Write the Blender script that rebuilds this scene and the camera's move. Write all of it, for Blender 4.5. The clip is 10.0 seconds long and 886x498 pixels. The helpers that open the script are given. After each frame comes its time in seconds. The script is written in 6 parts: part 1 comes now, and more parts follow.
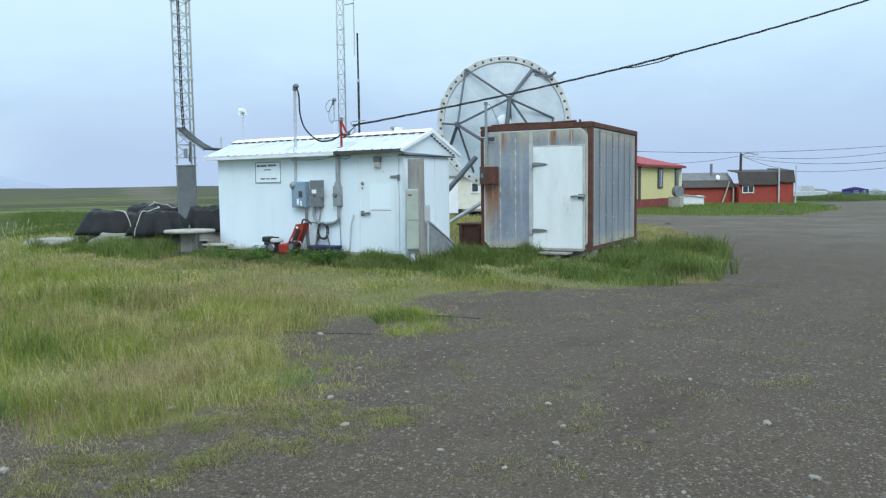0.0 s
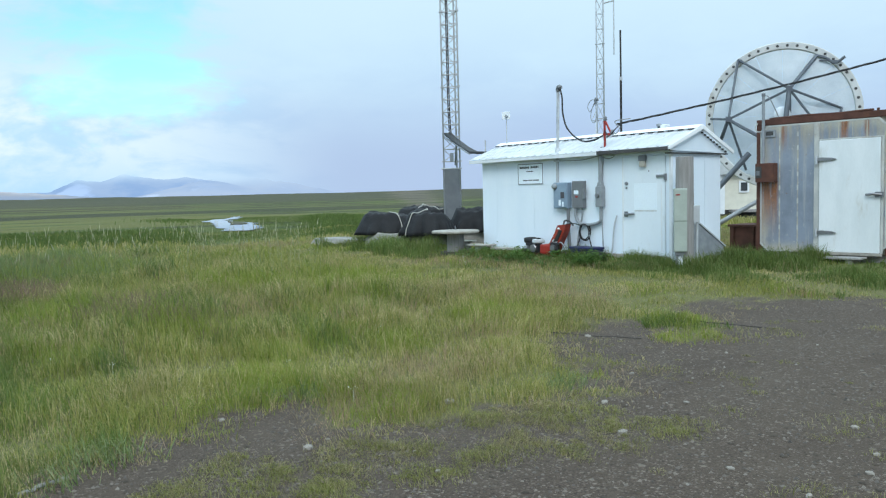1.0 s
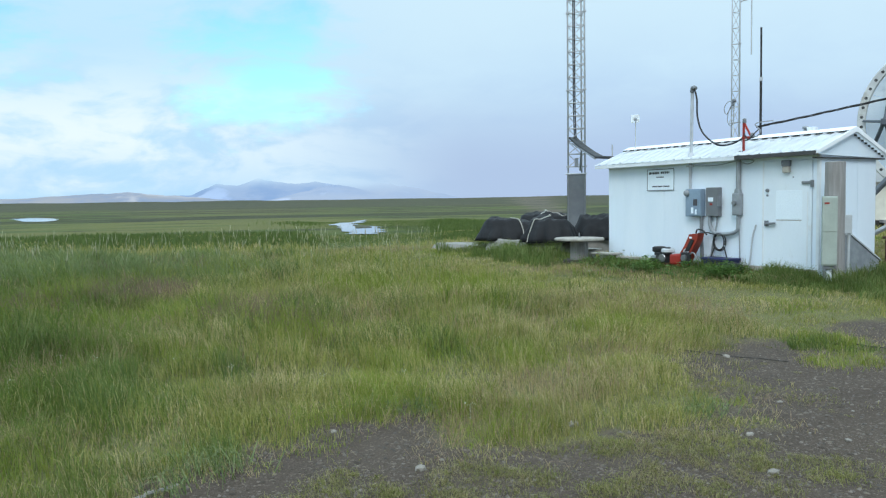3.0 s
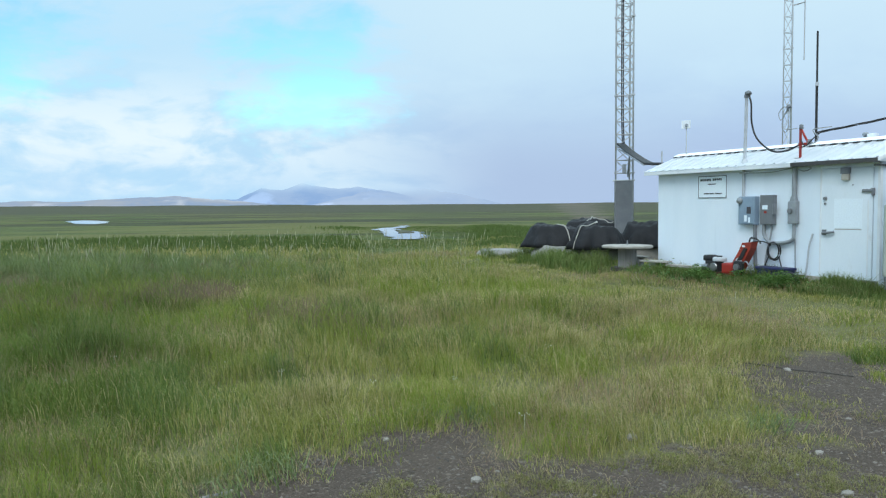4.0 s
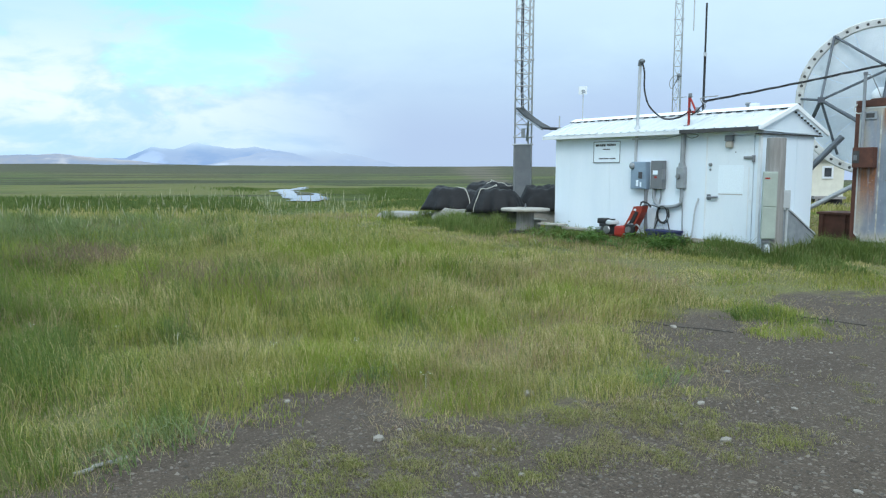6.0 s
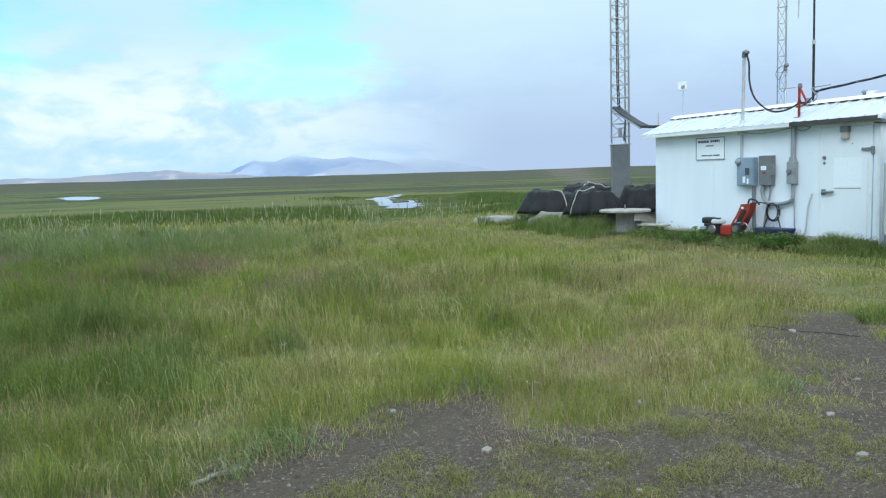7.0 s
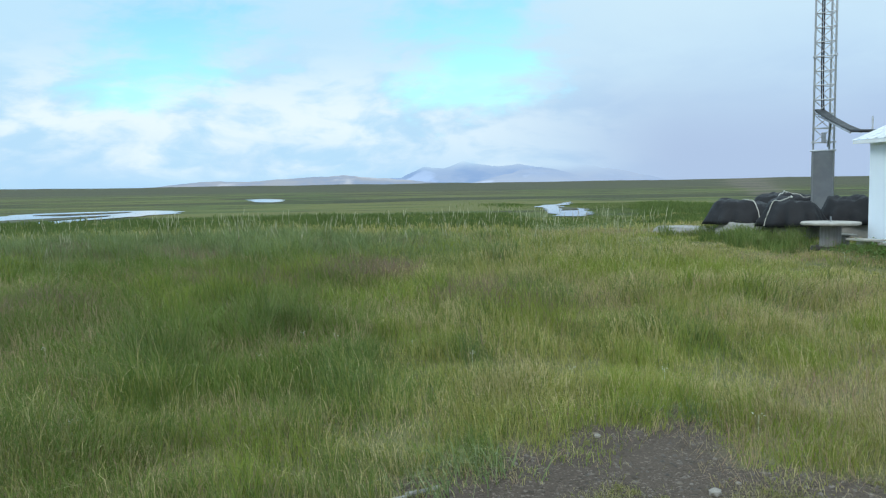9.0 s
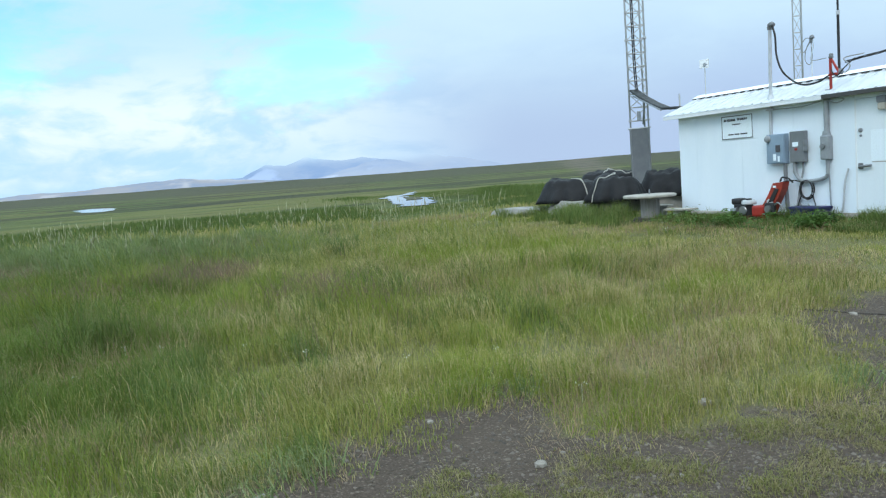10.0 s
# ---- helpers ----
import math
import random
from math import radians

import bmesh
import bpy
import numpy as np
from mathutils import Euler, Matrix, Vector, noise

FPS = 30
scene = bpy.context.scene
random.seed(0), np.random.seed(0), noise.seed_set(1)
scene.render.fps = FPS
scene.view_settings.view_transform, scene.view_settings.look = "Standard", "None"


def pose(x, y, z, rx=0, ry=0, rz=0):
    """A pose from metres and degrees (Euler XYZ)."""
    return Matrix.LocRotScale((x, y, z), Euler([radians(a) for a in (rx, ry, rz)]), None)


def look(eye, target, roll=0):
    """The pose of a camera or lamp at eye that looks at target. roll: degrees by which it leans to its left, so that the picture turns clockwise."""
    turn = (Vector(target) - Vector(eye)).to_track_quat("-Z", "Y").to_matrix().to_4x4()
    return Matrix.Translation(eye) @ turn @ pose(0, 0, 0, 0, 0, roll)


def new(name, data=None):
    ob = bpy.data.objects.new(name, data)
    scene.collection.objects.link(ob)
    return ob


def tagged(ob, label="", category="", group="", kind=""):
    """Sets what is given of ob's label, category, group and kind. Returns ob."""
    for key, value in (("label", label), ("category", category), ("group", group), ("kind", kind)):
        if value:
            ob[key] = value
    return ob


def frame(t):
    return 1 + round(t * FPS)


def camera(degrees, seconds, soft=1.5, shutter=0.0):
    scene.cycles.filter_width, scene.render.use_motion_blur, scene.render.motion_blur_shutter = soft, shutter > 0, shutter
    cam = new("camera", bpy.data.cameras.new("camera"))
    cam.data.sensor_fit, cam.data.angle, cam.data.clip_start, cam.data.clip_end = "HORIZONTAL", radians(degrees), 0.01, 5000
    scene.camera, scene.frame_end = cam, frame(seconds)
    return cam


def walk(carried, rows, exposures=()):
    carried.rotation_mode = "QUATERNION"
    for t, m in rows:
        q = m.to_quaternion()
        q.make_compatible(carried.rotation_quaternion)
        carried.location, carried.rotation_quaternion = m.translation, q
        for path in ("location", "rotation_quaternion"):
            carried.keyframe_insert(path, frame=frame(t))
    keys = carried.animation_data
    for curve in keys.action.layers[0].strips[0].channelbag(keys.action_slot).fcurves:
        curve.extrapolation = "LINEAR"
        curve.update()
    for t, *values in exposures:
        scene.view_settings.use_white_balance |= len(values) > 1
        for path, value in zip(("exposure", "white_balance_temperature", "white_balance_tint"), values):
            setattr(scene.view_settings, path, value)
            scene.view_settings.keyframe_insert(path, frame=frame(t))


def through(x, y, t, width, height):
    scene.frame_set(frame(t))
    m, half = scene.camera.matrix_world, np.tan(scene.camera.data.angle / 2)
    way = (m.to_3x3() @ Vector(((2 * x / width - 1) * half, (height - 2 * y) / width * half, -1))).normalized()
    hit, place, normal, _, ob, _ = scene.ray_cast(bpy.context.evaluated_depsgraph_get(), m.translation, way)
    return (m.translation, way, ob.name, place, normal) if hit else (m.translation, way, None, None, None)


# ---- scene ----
cam = camera(58.9, 10.0, soft=1.25)
PATH = [
    (0, (0.565, 0.947, 1.554), (-0.721, 2.471, 1.396), -0.7),
    (0.5, (0.459, 0.937, 1.539), (-1.079, 2.205, 1.379), -0.7),
    (1, (0.39, 0.892, 1.54), (-1.312, 1.932, 1.398), -1.4),
    (1.5, (0.332, 0.908, 1.533), (-1.49, 1.723, 1.399), -1.0),
    (2, (0.214, 1.019, 1.529), (-1.637, 1.762, 1.378), -1.0),
    (2.5, (0.096, 1.081, 1.527), (-1.75, 1.838, 1.393), -1.0),
    (3.8, (0.012, 0.995, 1.547), (-1.831, 1.765, 1.437), -0.6),
    (4, (-0.06, 0.999, 1.532), (-1.941, 1.669, 1.426), -0.4),
    (4.5, (-0.149, 1.078, 1.497), (-2.082, 1.57, 1.356), -0.6),
    (5, (0.004, 1.02, 1.53), (-1.809, 1.846, 1.354), 0.3),
    (5.5, (-0.027, 1.027, 1.521), (-1.706, 2.095, 1.319), 0.2),
    (6, (-0.058, 0.983, 1.523), (-1.832, 1.883, 1.322), 0.3),
    (6.2, (-0.074, 0.961, 1.524), (-1.894, 1.767, 1.329), 0.1),
    (7.3, (-0.241, 0.989, 1.531), (-2.117, 1.658, 1.351), -1.8),
    (7.5, (-0.305, 0.998, 1.526), (-2.181, 1.671, 1.362), -1.8),
    (8, (-0.47, 0.976, 1.511), (-2.308, 1.751, 1.358), -1.6),
    (8.5, (-0.578, 0.9, 1.505), (-2.46, 1.561, 1.362), -1.0),
    (9, (-0.619, 0.833, 1.492), (-2.594, 1.108, 1.333), -0.9),
    (9.5, (-0.638, 0.89, 1.47), (-2.606, 1.204, 1.301), -1.3),
    (10, (-0.674, 1.035, 1.463), (-2.558, 1.678, 1.269), -4.3),
]
walk(cam, [(t, look(eye, target, roll)) for t, eye, target, roll in PATH],
     [(0, 0.02), (1, -0.03), (2, -0.08), (2.7, -0.08), (3.8, -0.10), (4.5, -0.17), (5, -0.08), (5.5, -0.04), (6, 0.04), (6.2, 0.04), (7.3, 0.0), (8, -0.05), (9, -0.10), (9.5, -0.09), (10, 0.0)])
# ---------------------------------------------------------------- world and sun
SUN_AZ, SUN_EL = radians(-38), radians(42)
world = bpy.data.worlds.new("sky")
scene.world = world
world.use_nodes = True


class Nodes:
    """Small node writer: every call adds one node and gives its output socket."""

    def __init__(self, tree):
        self.tree = tree
        tree.nodes.clear()

    def add(self, kind, out=0, inputs=()):
        node = self.tree.nodes.new(kind)
        for key, value in dict(inputs).items():
            if isinstance(value, bpy.types.NodeSocket):
                self.tree.links.new(value, node.inputs[key])
            else:
                node.inputs[key].default_value = value
        return node.outputs[out]

    def math(self, op, a, b=0.0, c=0.0, clamp=False):
        s = self.add("ShaderNodeMath", 0, {0: a, 1: b, 2: c})
        s.node.operation, s.node.use_clamp = op, clamp
        return s

    def vec(self, op, a, b=(0, 0, 0), out=0):
        s = self.add("ShaderNodeVectorMath", 0, {0: a, 1: b})
        s.node.operation = op
        return s.node.outputs[out]

    def mix(self, fac, a, b, blend="MIX"):
        a = (*a, 1) if isinstance(a, tuple) and len(a) == 3 else a
        b = (*b, 1) if isinstance(b, tuple) and len(b) == 3 else b
        node = self.tree.nodes.new("ShaderNodeMix")
        node.data_type, node.blend_type = "RGBA", blend
        for key, value in ((0, fac), (6, a), (7, b)):
            if isinstance(value, bpy.types.NodeSocket):
                self.tree.links.new(value, node.inputs[key])
            else:
                node.inputs[key].default_value = value
        return node.outputs[2]

    def step(self, v, lo, hi, a=0.0, b=1.0):
        if lo > hi:
            lo, hi, a, b = hi, lo, b, a
        s = self.add("ShaderNodeMapRange", 0, {0: v, 1: lo, 2: hi, 3: a, 4: b})
        s.node.interpolation_type = "SMOOTHSTEP"
        return s

    def noise(self, vector, scale, detail=4.0, rough=0.55, out=0):
        return self.add("ShaderNodeTexNoise", out, {"Vector": vector, "Scale": scale, "Detail": detail, "Roughness": rough})


def build_sky():
    n = Nodes(world.node_tree)
    way = n.add("ShaderNodeTexCoord", 0)
    xyz = n.add("ShaderNodeSeparateXYZ", 0, {0: way})
    x, y, z = xyz.node.outputs
    clear = n.add("ShaderNodeTexSky", 0)
    clear.node.sky_type, clear.node.sun_disc = "NISHITA", False
    clear.node.sun_elevation, clear.node.sun_rotation = SUN_EL, radians(90) - SUN_AZ
    blue = n.mix(1.0, clear, BLUE, "MULTIPLY")
    # cloud sheet: stretched along the horizon
    flat = n.add("ShaderNodeCombineXYZ", 0, {0: x, 1: y, 2: n.math("MULTIPLY", z, 2.6)})
    warp = n.noise(flat, 3.0, 3.0, 0.5, 1)
    bent = n.vec("ADD", flat, n.vec("MULTIPLY", n.vec("SUBTRACT", warp, (0.5, 0.5, 0.5)), (0.20, 0.20, 0.20)))
    big = n.noise(bent, 3.2, 4.0, 0.5)
    small = n.noise(bent, 9.0, 7.0, 0.62)
    puffs = n.noise(bent, 13.0, 6.0, 0.55)
    west = n.step(n.math("SUBTRACT", n.math("MULTIPLY", x, -1.0), n.math("MULTIPLY", y, 0.75)), 0.58, 1.0)
    low = n.step(z, 0.03, 0.17, 1.0, 0.0)
    grey = n.mix(n.step(n.math("ADD", n.math("MULTIPLY", big, 0.6), n.math("MULTIPLY", small, 0.4)), 0.34, 0.66), (0.44, 0.63, 0.90), (0.57, 0.79, 0.98))
    high = n.mix(n.step(z, 0.03, 0.26), grey, (0.64, 0.86, 1.0))
    dull = n.mix(n.math("MULTIPLY", n.math("SUBTRACT", 1.0, west), low), high, (0.45, 0.59, 0.82))
    dull = n.mix(n.math("MULTIPLY", west, 0.75), dull, (0.53, 0.82, 1.03))
    # bright heaped clouds low in the west
    heap = n.math("MULTIPLY", n.step(n.math("ADD", puffs, n.math("MULTIPLY", big, 0.45)), 0.56, 0.84), n.math("MULTIPLY", west, n.step(z, 0.20, 0.08)))
    heap = n.math("MULTIPLY", heap, n.step(z, 0.005, 0.03))
    bank = n.mix(n.math("MULTIPLY", heap, 0.9), dull, (0.87, 1.0, 1.06))
    haze = n.math("MULTIPLY", west, n.step(z, 0.085, 0.0))
    bank = n.mix(n.math("MULTIPLY", haze, n.step(small, 0.72, 0.42, 0.0, 0.85)), bank, (0.47, 0.74, 1.0))
    # gaps where the blue shows
    gap = None
    for d, wide, tall in GAPS:
        off = n.vec("SUBTRACT", bent, (d[0], d[1], d[2] * 2.6))
        far = n.vec("LENGTH", n.vec("MULTIPLY", off, (1 / wide, 1 / wide, 1 / (2.6 * tall))), out=1)
        ragged = n.math("ADD", n.math("MULTIPLY", n.math("SUBTRACT", small, 0.5), 2.4), n.math("MULTIPLY", n.math("SUBTRACT", puffs, 0.5), 1.2))
        hole = n.step(n.math("ADD", far, ragged), 1.35, 0.1)
        gap = hole if gap is None else n.math("MAXIMUM", gap, hole)
    seen = n.mix(n.math("MULTIPLY", gap, 0.85), bank, blue)
    # an overcast sky is brighter overhead
    lift = n.step(z, 0.28, 0.85, 1.0, ZENITH)
    bright = n.vec("SCALE", seen)
    n.tree.links.new(lift, bright.node.inputs["Scale"])
    ground = n.mix(n.step(z, -0.06, -0.015), (0.12, 0.14, 0.09), bright)
    back = n.add("ShaderNodeBackground", 0, {0: ground, 1: SKY})
    out = n.tree.nodes.new("ShaderNodeOutputWorld")
    n.tree.links.new(back, out.inputs[0])


SKY, ZENITH, BLUE = 1.05, 2.2, (0.125, 0.215, 0.205)
GAPS = [((-0.975, 0.19, 0.125), 0.085, 0.05), ((-0.97, 0.16, 0.20), 0.11, 0.05), ((-0.97, -0.17, 0.17), 0.12, 0.075), ((-0.96, -0.22, 0.10), 0.07, 0.03)]
build_sky()

sun_data = bpy.data.lights.new("sun", "SUN")
sun_data.energy, sun_data.angle, sun_data.color = 1.3, radians(25), (1.0, 0.98, 0.95)
sun = new("sun", sun_data)
sun.matrix_world = look((0, 0, 40), (-math.cos(SUN_AZ) * 40, -math.sin(SUN_AZ) * 40, 40 - math.tan(SUN_EL) * 40))


# ---------------------------------------------------------------- materials
def surface(name, col, col2=None, rough=0.75, metal=0.0, scale=3.0, fine=40.0, bump=0.15, dirt=None, dirt_at=(0.55, 0.75), dirt_scale=1.5, stretch=(1, 1, 1), each=0.0, spec=0.4, grit=0.3):
    """Two-scale procedural surface: a broad blend of two colours, fine grain, bump, and stains where dirt is given."""
    m = bpy.data.materials.new(name)
    m.use_nodes = True
    n = Nodes(m.node_tree)
    at = n.vec("MULTIPLY", n.add("ShaderNodeTexCoord", 3), stretch)
    col2 = col2 or tuple(c * 0.78 for c in col)
    broad = n.noise(at, scale, 5.0)
    grain = n.noise(at, fine, 3.0)
    c = n.mix(n.step(broad, 0.3, 0.7), col, col2)
    c = n.mix(n.step(grain, 0.35, 0.75, 0.0, grit), c, tuple(v * 0.72 for v in col))
    r = n.step(broad, 0.2, 0.8, max(rough - 0.1, 0.05), min(rough + 0.1, 1.0))
    if dirt:
        spots = n.noise(n.vec("ADD", at, (7.3, 1.1, 4.2)), dirt_scale, 8.0, 0.65)
        c = n.mix(n.step(spots, *dirt_at), c, dirt)
        r = n.mix(n.step(spots, *dirt_at), r, (0.9, 0.9, 0.9))
    if each:
        info = n.add("ShaderNodeObjectInfo", 5)
        c = n.mix(n.math("MULTIPLY", info, each), c, tuple(v * 0.5 for v in col))
    h = n.add("ShaderNodeBump", 0, {"Strength": bump, "Distance": 0.01, "Height": n.math("ADD", grain, n.math("MULTIPLY", broad, 0.6))})
    p = n.add("ShaderNodeBsdfPrincipled", 0, {"Base Color": c, "Roughness": r, "Metallic": metal, "Normal": h, "Specular IOR Level": spec})
    out = n.tree.nodes.new("ShaderNodeOutputMaterial")
    n.tree.links.new(p, out.inputs[0])
    return m


def leaf(name, greens, dry, dry_at=(0.5, 0.8), patch=0.35, through=0.35):
    """Grass: each blade takes its own green, patches lean to dry straw, light shines through."""
    m = bpy.data.materials.new(name)
    m.use_nodes = True
    n = Nodes(m.node_tree)
    geo = n.add("ShaderNodeNewGeometry", 0)
    own = geo.node.outputs["Random Per Island"]
    c = n.mix(own, greens[0], greens[1])
    broad = n.noise(geo, patch, 4.0)
    c = n.mix(n.step(n.math("ADD", broad, n.math("MULTIPLY", n.math("SUBTRACT", own, 0.5), 0.45)), *dry_at), c, dry)
    shade = n.noise(geo, 0.9, 3.0)
    c = n.mix(n.step(shade, 0.42, 0.62, 0.0, 0.30), c, tuple(v * 0.55 for v in greens[0]))
    d = n.add("ShaderNodeBsdfPrincipled", 0, {"Base Color": c, "Roughness": 0.6, "Specular IOR Level": 0.25})
    t = n.add("ShaderNodeBsdfTranslucent", 0, {"Color": c})
    s = n.add("ShaderNodeMixShader", 0, {0: through, 1: d, 2: t})
    out = n.tree.nodes.new("ShaderNodeOutputMaterial")
    n.tree.links.new(s, out.inputs[0])
    return m


WHITE = surface("white_paint", (0.79, 0.86, 0.93), (0.74, 0.82, 0.90), 0.5, scale=1.2, dirt=(0.52, 0.50, 0.45), dirt_at=(0.66, 0.95), dirt_scale=1.6, bump=0.03, stretch=(1.5, 1.5, 0.35), grit=0.06)
WHITE_ROOF = surface("white_roof_metal", (0.90, 0.91, 0.92), (0.86, 0.88, 0.90), 0.35, bump=0.02, grit=0.05)
COLD_DOOR = surface("cold_store_door_paint", (0.68, 0.72, 0.73), (0.78, 0.81, 0.82), 0.5, scale=1.5, dirt=(0.46, 0.42, 0.34), dirt_at=(0.54, 0.82), dirt_scale=2.0, bump=0.05, grit=0.10, stretch=(1.6, 1.6, 0.5))
DOOR_WHITE = surface("door_paint", (0.74, 0.81, 0.87), (0.78, 0.84, 0.89), 0.45, scale=1.5, dirt=(0.50, 0.47, 0.40), dirt_at=(0.58, 0.85), dirt_scale=2.2, bump=0.03, grit=0.08, stretch=(1.4, 1.4, 0.6))
PATCH = surface("bright_patch", (0.84, 0.92, 0.98), (0.82, 0.90, 0.97), 0.35, bump=0.02)
# near-black for painted shade in gaps, also dark parts such as the gutter
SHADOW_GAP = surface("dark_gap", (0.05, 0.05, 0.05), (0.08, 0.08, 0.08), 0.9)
TRIM = surface("white_trim", (0.80, 0.83, 0.85), (0.72, 0.75, 0.78), 0.55, dirt=(0.46, 0.44, 0.40), dirt_at=(0.62, 0.9), grit=0.1)
GREY_BOX = surface("grey_enamel", (0.27, 0.36, 0.46), (0.23, 0.31, 0.40), 0.45, bump=0.04, dirt=(0.2, 0.19, 0.18), dirt_at=(0.62, 0.85))
DARK_BOX = surface("dark_grey_enamel", (0.20, 0.21, 0.23), (0.16, 0.17, 0.18), 0.5, bump=0.05)
GALV = surface("galvanised", (0.56, 0.58, 0.61), (0.46, 0.48, 0.51), 0.45, 0.15, scale=9, bump=0.06)
GALV_DULL = surface("dull_galvanised", (0.34, 0.36, 0.38), (0.26, 0.28, 0.30), 0.6, 0.25, scale=6)
SEAM = surface("pale_seam", (0.58, 0.58, 0.54), (0.42, 0.43, 0.42), 0.7, scale=4, dirt=(0.28, 0.2, 0.13), dirt_at=(0.55, 0.75), stretch=(1, 1, 0.6))
RUST = surface("rusty_steel", (0.125, 0.050, 0.034), (0.080, 0.038, 0.028), 0.85, scale=5, bump=0.4, dirt=(0.19, 0.080, 0.042), dirt_at=(0.58, 0.8), dirt_scale=4)
RUST_BRIGHT = surface("rust_streak", (0.42, 0.17, 0.05), (0.28, 0.15, 0.07), 0.85, scale=3, stretch=(4, 4, 0.7), bump=0.2, dirt=(0.3, 0.3, 0.3), dirt_at=(0.48, 0.62), dirt_scale=3)
WOOD = surface("grey_weathered_wood", (0.33, 0.315, 0.305), (0.24, 0.225, 0.215), 0.9, scale=4, stretch=(6, 6, 0.5), bump=0.4)
PALE_WOOD = surface("bleached_wood", (0.42, 0.39, 0.35), (0.32, 0.295, 0.26), 0.9, scale=6, bump=0.4, dirt=(0.17, 0.16, 0.13), dirt_at=(0.52, 0.75))
CONCRETE = surface("concrete", (0.30, 0.285, 0.26), (0.22, 0.21, 0.19), 0.92, scale=5, bump=0.3, dirt=(0.13, 0.13, 0.09), dirt_at=(0.5, 0.75))
BLACK = surface("black_rubber", (0.018, 0.018, 0.02), (0.03, 0.03, 0.032), 0.6)
TARP = surface("black_tarpaulin", (0.010, 0.010, 0.012), (0.019, 0.019, 0.021), 0.68, scale=5, fine=60, bump=0.8, spec=0.3)
STRAP = surface("pale_strap", (0.52, 0.50, 0.45), (0.4, 0.38, 0.33), 0.8)
RED = surface("red_enamel", (0.36, 0.03, 0.02), (0.26, 0.025, 0.018), 0.45, dirt=(0.10, 0.05, 0.04), dirt_at=(0.6, 0.8))
ORANGE = surface("orange_red_enamel", (0.38, 0.045, 0.022), (0.22, 0.03, 0.018), 0.45, dirt=(0.12, 0.06, 0.045), dirt_at=(0.55, 0.75))
STEEL = surface("worn_steel", (0.34, 0.34, 0.35), (0.22, 0.22, 0.23), 0.4, 0.8, bump=0.1)
BLUE_CASE = surface("blue_plastic", (0.035, 0.040, 0.12), (0.025, 0.030, 0.08), 0.6, spec=0.25)
PEDESTAL = surface("green_grey_enamel", (0.40, 0.45, 0.40), (0.34, 0.38, 0.34), 0.5, dirt=(0.22, 0.22, 0.18), dirt_at=(0.62, 0.85))
DISH = surface("dish_white", (0.80, 0.84, 0.88), (0.70, 0.75, 0.80), 0.5, scale=1.8, bump=0.05, dirt=(0.46, 0.51, 0.55), dirt_at=(0.55, 0.8), dirt_scale=1.4)
RIM = surface("dish_rim", (0.62, 0.63, 0.62), (0.48, 0.49, 0.48), 0.6, dirt=(0.3, 0.26, 0.2), dirt_at=(0.55, 0.8))
STRUT = surface("dark_strut_steel", (0.13, 0.15, 0.17), (0.10, 0.11, 0.13), 0.6, 0.3)
YELLOW = surface("yellow_siding", (0.68, 0.60, 0.30), (0.62, 0.55, 0.27), 0.7, stretch=(1, 1, 8), scale=2, grit=0.1)
RED_ROOF = surface("red_roof_metal", (0.32, 0.035, 0.045), (0.28, 0.03, 0.04), 0.6, stretch=(6, 1, 1), spec=0.2)
BROWN_RED = surface("dark_red_skirting", (0.26, 0.06, 0.05), (0.2, 0.05, 0.045), 0.8)
BARN_RED = surface("barn_red_boards", (0.36, 0.062, 0.042), (0.28, 0.052, 0.038), 0.8, stretch=(3, 3, 0.5), dirt=(0.2, 0.07, 0.05), dirt_at=(0.6, 0.85))
TAR_ROOF = surface("dark_roofing", (0.050, 0.042, 0.040), (0.075, 0.060, 0.054), 0.9, scale=1.5, bump=0.3)
GREY_ROOF = surface("grey_roofing", (0.17, 0.165, 0.165), (0.13, 0.125, 0.125), 0.8, scale=1.5)
NAVY = surface("violet_blue_boards", (0.06, 0.055, 0.24), (0.05, 0.045, 0.2), 0.8)
CREAM = surface("cream_boards", (0.72, 0.70, 0.60), (0.64, 0.62, 0.53), 0.75)
GLASS = surface("window_glass", (0.03, 0.035, 0.04), (0.05, 0.055, 0.06), 0.08, bump=0.0, spec=0.8)
ASH = surface("weathered_grey_metal", (0.52, 0.55, 0.57), (0.44, 0.46, 0.48), 0.6)
STONE = surface("pale_stone", (0.40, 0.36, 0.31), (0.24, 0.215, 0.185), 0.9, scale=12, each=0.7, bump=0.4)
PEBBLE = leaf("grey_pebbles", ((0.038, 0.030, 0.025), (0.190, 0.158, 0.130)), (0.10, 0.080, 0.066), (0.7, 0.9), through=0.0)
LOG = surface("driftwood", (0.05, 0.043, 0.037), (0.085, 0.075, 0.065), 0.95, scale=20, bump=0.5)
INK = surface("dark_ink", (0.06, 0.06, 0.07), (0.08, 0.08, 0.09), 0.7)
AMBER = surface("lamp_lens", (0.45, 0.42, 0.36), (0.5, 0.46, 0.4), 0.25)
SEEDHEAD = leaf("pale_seedheads", ((0.30, 0.31, 0.17), (0.44, 0.42, 0.27)), (0.36, 0.35, 0.22), through=0.25)
GRASS = leaf("meadow_grass", ((0.250, 0.250, 0.058), (0.375, 0.370, 0.105)), (0.56, 0.45, 0.25), (0.42, 0.78), patch=0.8)
TALL = leaf("tall_grass", ((0.105, 0.160, 0.028), (0.190, 0.252, 0.052)), (0.28, 0.23, 0.11), (0.54, 0.88), patch=0.5)
